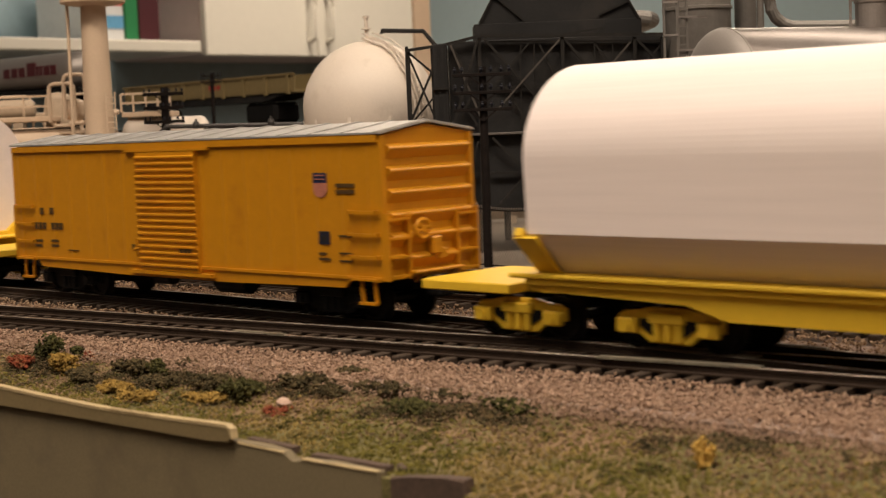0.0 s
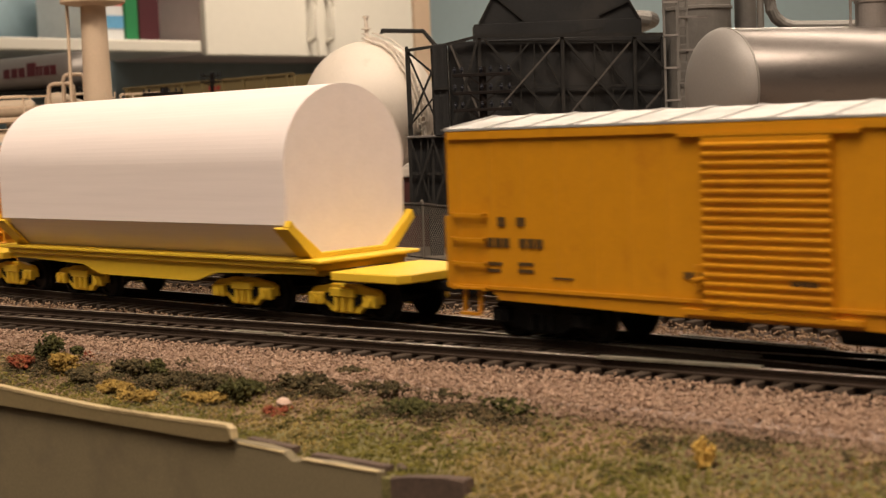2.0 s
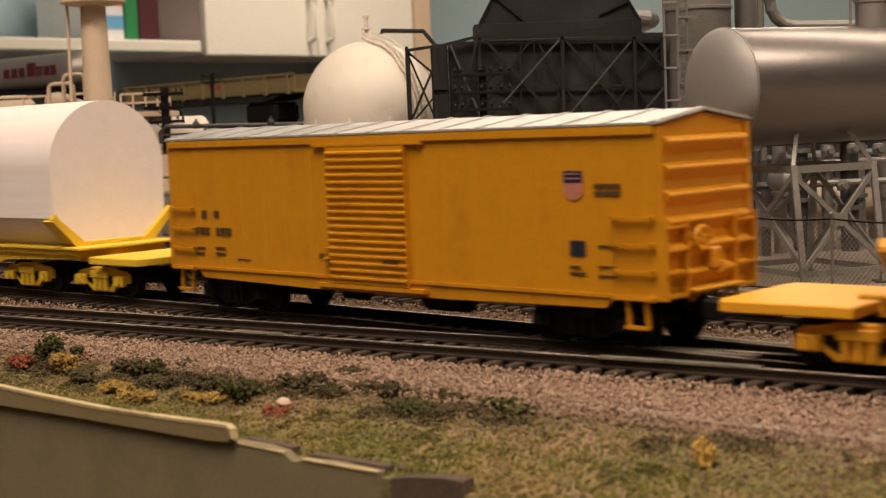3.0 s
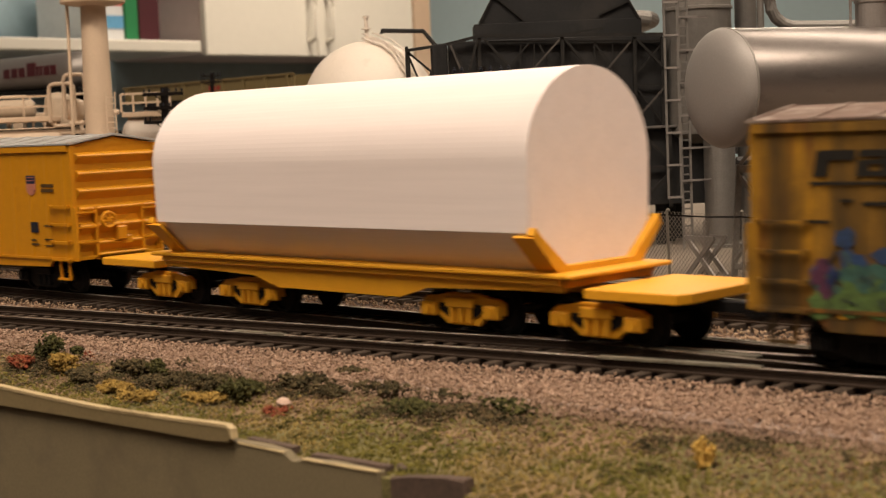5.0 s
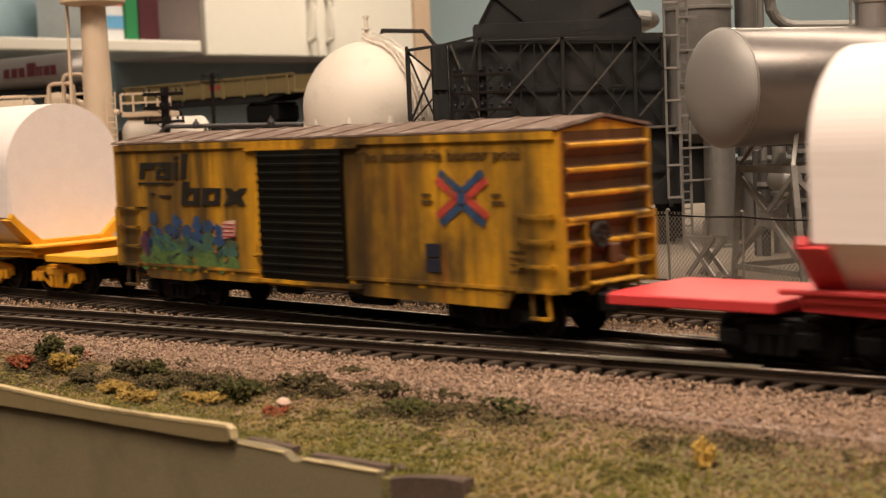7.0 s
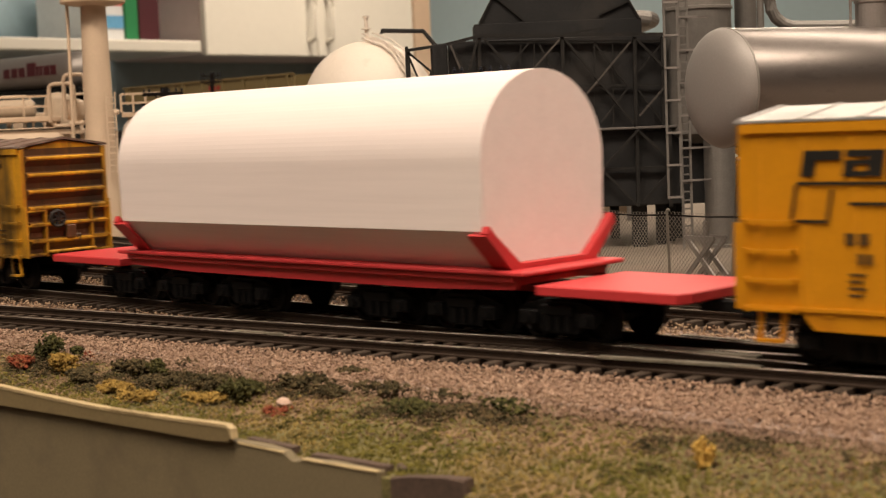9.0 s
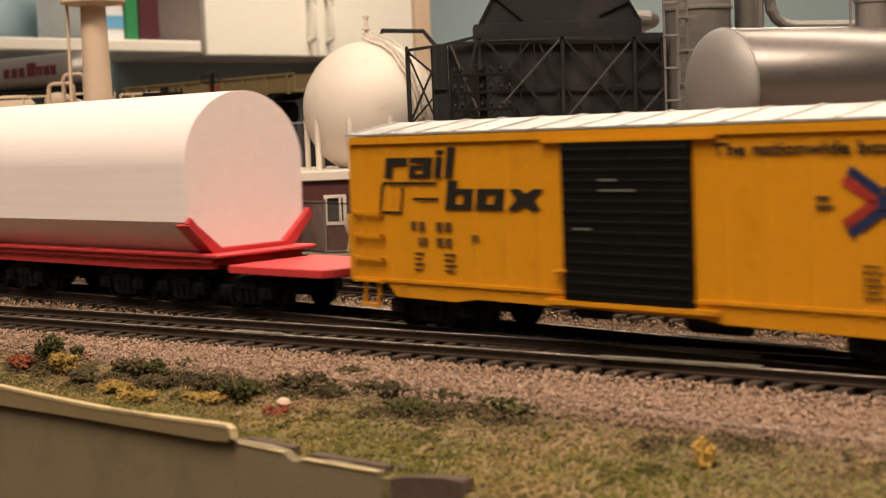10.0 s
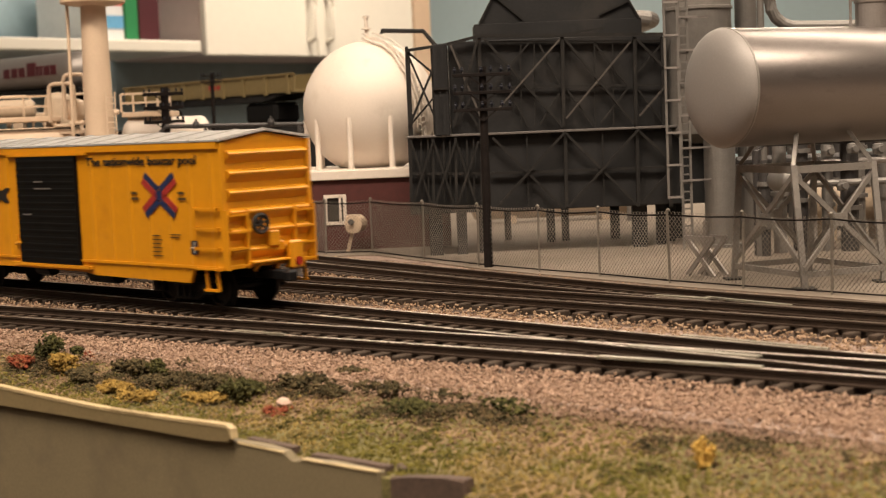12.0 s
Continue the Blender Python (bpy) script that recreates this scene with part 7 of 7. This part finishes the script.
for s in (-1, 1):
    bm = B()
    box(bm, -0.151, 0.116, min(s * 0.0170, s * 0.0186), max(s * 0.0170, s * 0.0186), 0.0374, 0.0390)
    part("top_rail", bm, OLIVE, g)
    bm = B()
    prism(bm, [(-0.14, 0.0240), (-0.10, 0.0180), (0.07, 0.0180), (0.105, 0.0240)], s * 0.0135, s * 0.0150, "y")
    part("side_sill", bm, GREYBUILD, g)
    for i in range(9):
        x = -0.142 + i * 0.0312
        bm = B()
        box(bm, x - 0.0018, x + 0.0018, min(s * 0.0170, s * 0.0185), max(s * 0.0170, s * 0.0185), 0.0225, 0.0374)
        part("side_rib", bm, OLIVE, g)
for x in (-0.120, 0.060):
    bm = B()
    box(bm, x - 0.022, x + 0.022, -0.013, 0.013, 0.0, 0.0170, 0.003)
    part("truck", bm, BLACKP, g)
for i in range(4):
    patch(g, "marking", -0.008 + i * 0.0062, 0.0300, 0.0046, 0.0036, INKRED, -0.0170)
tk = tagged(empty("tank_car", Matrix.Translation((-0.415, 1.482, 0.0562)) @ Matrix.Rotation(math.atan2(-0.30, 0.33), 4, "Z")), "silver tank car with dark red lettering", "tank car")
bm = B()
m = Matrix.Translation((0, 0, 0.0600)) @ Matrix.Rotation(radians(90), 4, "Y")
lathe(bm, [(0, -0.118), (0.012, -0.114), (0.0165, -0.107), (0.0172, -0.100), (0.0172, 0.100), (0.0165, 0.107), (0.012, 0.114), (0, 0.118)], 40)
bmesh.ops.transform(bm, matrix=m, verts=bm.verts)
part("shell", bm, SILVER, tk, smooth=True)
for x, w in ((0.012, 0.010), (0.025, 0.010), (0.040, 0.014), (0.056, 0.004), (0.062, 0.004), (0.069, 0.009), (0.080, 0.009), (-0.002, 0.010)):
    bm = B()
    h0, h1 = (-0.004, 0.009) if w > 0.011 else (-0.004, 0.005)
    prism(bm, [(x, 0.0600 + h0), (x + w, 0.0600 + h0), (x + w, 0.0600 + h1), (x, 0.0600 + h1)], -0.0178, -0.0160, "y")
    part("marking", bm, material("dark_red_lettering", (0.07, 0.008, 0.013), 0.5), tk)
bm = B()
box(bm, -0.120, 0.120, -0.014, 0.014, 0.0370, 0.0430, 0.001)
part("underframe", bm, BLACKP, tk)
for x in (-0.085, 0.085):
    bm = B()
    box(bm, x - 0.020, x + 0.020, -0.013, 0.013, 0.0, 0.0370, 0.003)
    part("truck", bm, BLACKP, tk)

# ---- the room round the layout ----
WALLBLUE = material("pale_blue_wall_paint", (0.60, 0.79, 0.87), 0.7, vary=0.03, scale=3, fine=60)
WALLDARK = material("slate_blue_wall_paint", (0.32, 0.45, 0.52), 0.7, vary=0.08, scale=3, fine=40)
CABWHITE = material("white_cabinet_laminate", (0.80, 0.77, 0.69), 0.35, vary=0.02, scale=4, fine=50)
CABSIDE = material("mauve_grey_panel", (0.60, 0.51, 0.49), 0.5, vary=0.04, scale=4, fine=50)
BEIGE = material("beige_trim_paint", (0.62, 0.47, 0.34), 0.5, vary=0.04, scale=4, fine=50)
# assumed dark brown for the walls out of view, to cut bounced fill light
UNSEENWALL = material("dark_unseen_wall", (0.13, 0.085, 0.055), 0.6, vary=0.2, scale=8, fine=70)
CEIL = material("grey_ceiling_tiles", (0.42, 0.40, 0.37), 0.8, vary=0.03, scale=4, fine=60)
CARPET = material("brown_floor", (0.12, 0.09, 0.07), 0.8, vary=0.15, scale=6, fine=90)


def slab(name, x0, x1, y0, y1, z0, z1, mat, label):
    bm = B()
    box(bm, x0, x1, y0, y1, z0, z1)
    return tagged(part(name, bm, mat), label, name.split("_")[0], kind="structure")


slab("floor", -3.2, 3.2, -2.4, 5.2, -1.15, -1.05, CARPET, "plain brown floor of the room")
slab("ceiling", -3.2, 3.2, -2.4, 5.2, 1.36, 1.45, CEIL, "plain light grey ceiling of the room")
slab("wall_north", -3.2, 3.2, 5.0, 5.1, -1.05, 1.36, WALLBLUE, "pale blue painted wall behind the layout")
# the next three walls are never seen; their dark colour deepens the contrast
slab("wall_south", -3.2, 3.2, -2.3, -2.2, -1.05, 1.36, UNSEENWALL, "plain unseen wall behind the camera, dark to cut bounced light")
slab("wall_west", -3.1, -3.0, -2.2, 5.0, -1.05, 1.36, UNSEENWALL, "plain unseen side wall, dark to cut bounced light")
slab("wall_east", 3.0, 3.1, -2.2, 5.0, -1.05, 1.36, UNSEENWALL, "plain unseen side wall beyond the layout, dark to cut bounced light")
WM = Matrix.Translation((-0.523, 3.40, 0)) @ Matrix.Rotation(radians(50), 4, "Z")
bm = B()
box(bm, -2.6, 0.80, 0.34, 0.40, -1.05, 1.36)
w = tagged(part("wall_cabinets", bm, WALLDARK), "slate blue wall below the white cabinets", "wall", kind="structure")
w.matrix_basis = WM
cab = tagged(empty("wall_cabinet", WM), "white wall cabinet with two doors and bow handles", "cabinet")
bm = B()
box(bm, 0.0, 0.73, 0.02, 0.335, 0.232, 0.95)
part("carcass", bm, CABSIDE, cab)
for i in range(2):
    bm = B()
    box(bm, 0.002 + i * 0.365, 0.363 + i * 0.365, 0.0, 0.02, 0.228, 0.95, 0.003)
    d = part("door", bm, CABWHITE, cab)
    hx = 0.335 if i == 0 else 0.398
    bm = B()
    pipe(bm, [(hx, 0.0, 0.265), (hx, -0.025, 0.272), (hx, -0.028, 0.300), (hx, -0.028, 0.340), (hx, -0.025, 0.368), (hx, 0.0, 0.375)], 0.006, 8)
    part("handle", bm, CABWHITE, d)
bm = B()
box(bm, 0.735, 0.80, 0.0, 0.335, -1.05, 1.36)
t = tagged(part("trim_post", bm, BEIGE), "beige upright trim beside the cabinet", "trim", kind="structure")
t.matrix_basis = WM
sh = tagged(empty("wall_shelf", WM), "thick white wall shelf", "shelf")
bm = B()
box(bm, -1.30, -0.04, -0.03, 0.335, 0.232, 0.258, 0.003)
part("board", bm, CABWHITE, sh)
for x in (-0.95, -0.36):
    bm = B()
    prism(bm, [(0.335, 0.231), (0.06, 0.231), (0.335, 0.02)], x - 0.012, x + 0.012, "x")
    part("bracket", bm, WALLDARK, sh)
BLUEBOX = material("pale_blue_plastic", (0.58, 0.64, 0.66), 0.35, vary=0.06, scale=12, fine=80)
for x0, x1, z1, mat, label in [(-1.29, -0.90, 0.34, BLUEBOX, "pale blue plastic storage box"), (-0.88, -0.60, 0.33, BLUEBOX, "pale blue plastic storage box on the shelf")]:
    b = tagged(empty("storage_box", WM), label, "box", "storage boxes on the shelf")
    bm = B()
    box(bm, x0, x1, 0.04, 0.30, 0.2582, z1, 0.008)
    part("body", bm, mat, b)
    bm = B()
    box(bm, x0 - 0.008, x1 + 0.008, 0.03, 0.31, z1 + 0.0005, z1 + 0.022, 0.006)
    part("lid", bm, CABWHITE, b)
    for k in range(3):
        bm = B()
        z = 0.270 + 0.024 * k
        box(bm, x0 + 0.012, x1 - 0.012, 0.0365, 0.0395, z, z + 0.010, 0.001)
        part("moulded_rib", bm, CABWHITE if k == 1 else mat, b)
    for k in (0.22, 0.78):
        bm = B()
        xm = x0 + (x1 - x0) * k
        box(bm, xm - 0.018, xm + 0.018, 0.022, 0.0295, z1 - 0.018, z1 + 0.016, 0.002)
        part("latch", bm, STEEL, b)
for x0, x1, z1, col, label in [(-0.285, -0.215, 0.40, (0.70, 0.72, 0.74), "white and blue carton on the shelf"), (-0.210, -0.175, 0.46, (0.02, 0.20, 0.07), "green book spine on the shelf"), (-0.172, -0.115, 0.46, (0.065, 0.012, 0.018), "dark maroon book on the shelf")]:
    b = tagged(empty("book" if "book" in label else "carton", WM), label, "book" if "book" in label else "carton")
    bm = B()
    box(bm, x0, x1, 0.02, 0.24, 0.2582, z1, 0.002)
    part("cover" if "book" in label else "body", bm, material("cover_card", col, 0.5, vary=0.05, scale=10, fine=80), b)
    if "carton" in label:
        for k, c in ((0.285, (0.12, 0.35, 0.6)), (0.335, (0.55, 0.08, 0.06))):
            bm = B()
            box(bm, x0 + 0.002, x1 - 0.002, 0.0185, 0.0198, k, k + 0.028)
            part("label_band", bm, material("label_card", c, 0.5), b)
# fluorescent fixtures over the layout
GLOW = bpy.data.materials.new("lamp_diffuser")
GLOW.use_nodes = True
gb = GLOW.node_tree.nodes["Principled BSDF"]
gb.inputs["Base Color"].default_value = (0.9, 0.88, 0.82, 1)
gb.inputs["Emission Color"].default_value = (1.0, 0.83, 0.66, 1)
gb.inputs["Emission Strength"].default_value = 3.0
for x, y, sx, sy, _ in LAMPS:
    f = tagged(empty("ceiling_light", pose(x, y, 1.345)), "ceiling light fixture with a white diffuser", "ceiling light", "ceiling lights")
    bm = B()
    box(bm, -sx / 2 - 0.02, sx / 2 + 0.02, -sy / 2 - 0.02, sy / 2 + 0.02, 0.004, 0.0148, 0.003)
    part("frame", bm, CEIL, f)
    bm = B()
    box(bm, -sx / 2, sx / 2, -sy / 2, sy / 2, -0.004, 0.0035)
    part("diffuser", bm, GLOW, f)


# ---- what moves: the train runs along the main line ----
def motions():
    steps = [round(0.1 * i, 4) for i in range(121)]
    for thing, s_zero, half in CARS:
        rows = []
        for t in steps:
            k = min(max((t - 6.0) / 0.45, 0), 1)
            s = s_zero - V * t + 0.0035 * k * k * (3 - 2 * k) - 0.0014 * max(0, t - 8)
            s *= 1.006 if s > 0 else 1.0
            xa, ya, _ = main_line(s - half)
            xb, yb, _ = main_line(s + half)
            h = math.degrees(math.atan2(yb - ya, xb - xa))
            rows.append((t, pose((xa + xb) / 2, (ya + yb) / 2, 0, 0, 0, h)))
        walk(thing, rows)
    spin = V / 0.0051
    turn = [round(i / 15, 5) for i in range(181)]
    for thing, _, _ in CARS:
        for w in [o for o in thing.children_recursive if o.name.split(".")[0] == "wheelset"]:
            x = w.matrix_basis.translation.x
            walk(w, [(t, Matrix.Translation((x, 0, 0.0051)) @ Matrix.Rotation(-spin * t, 4, "Y")) for t in turn])


motions()
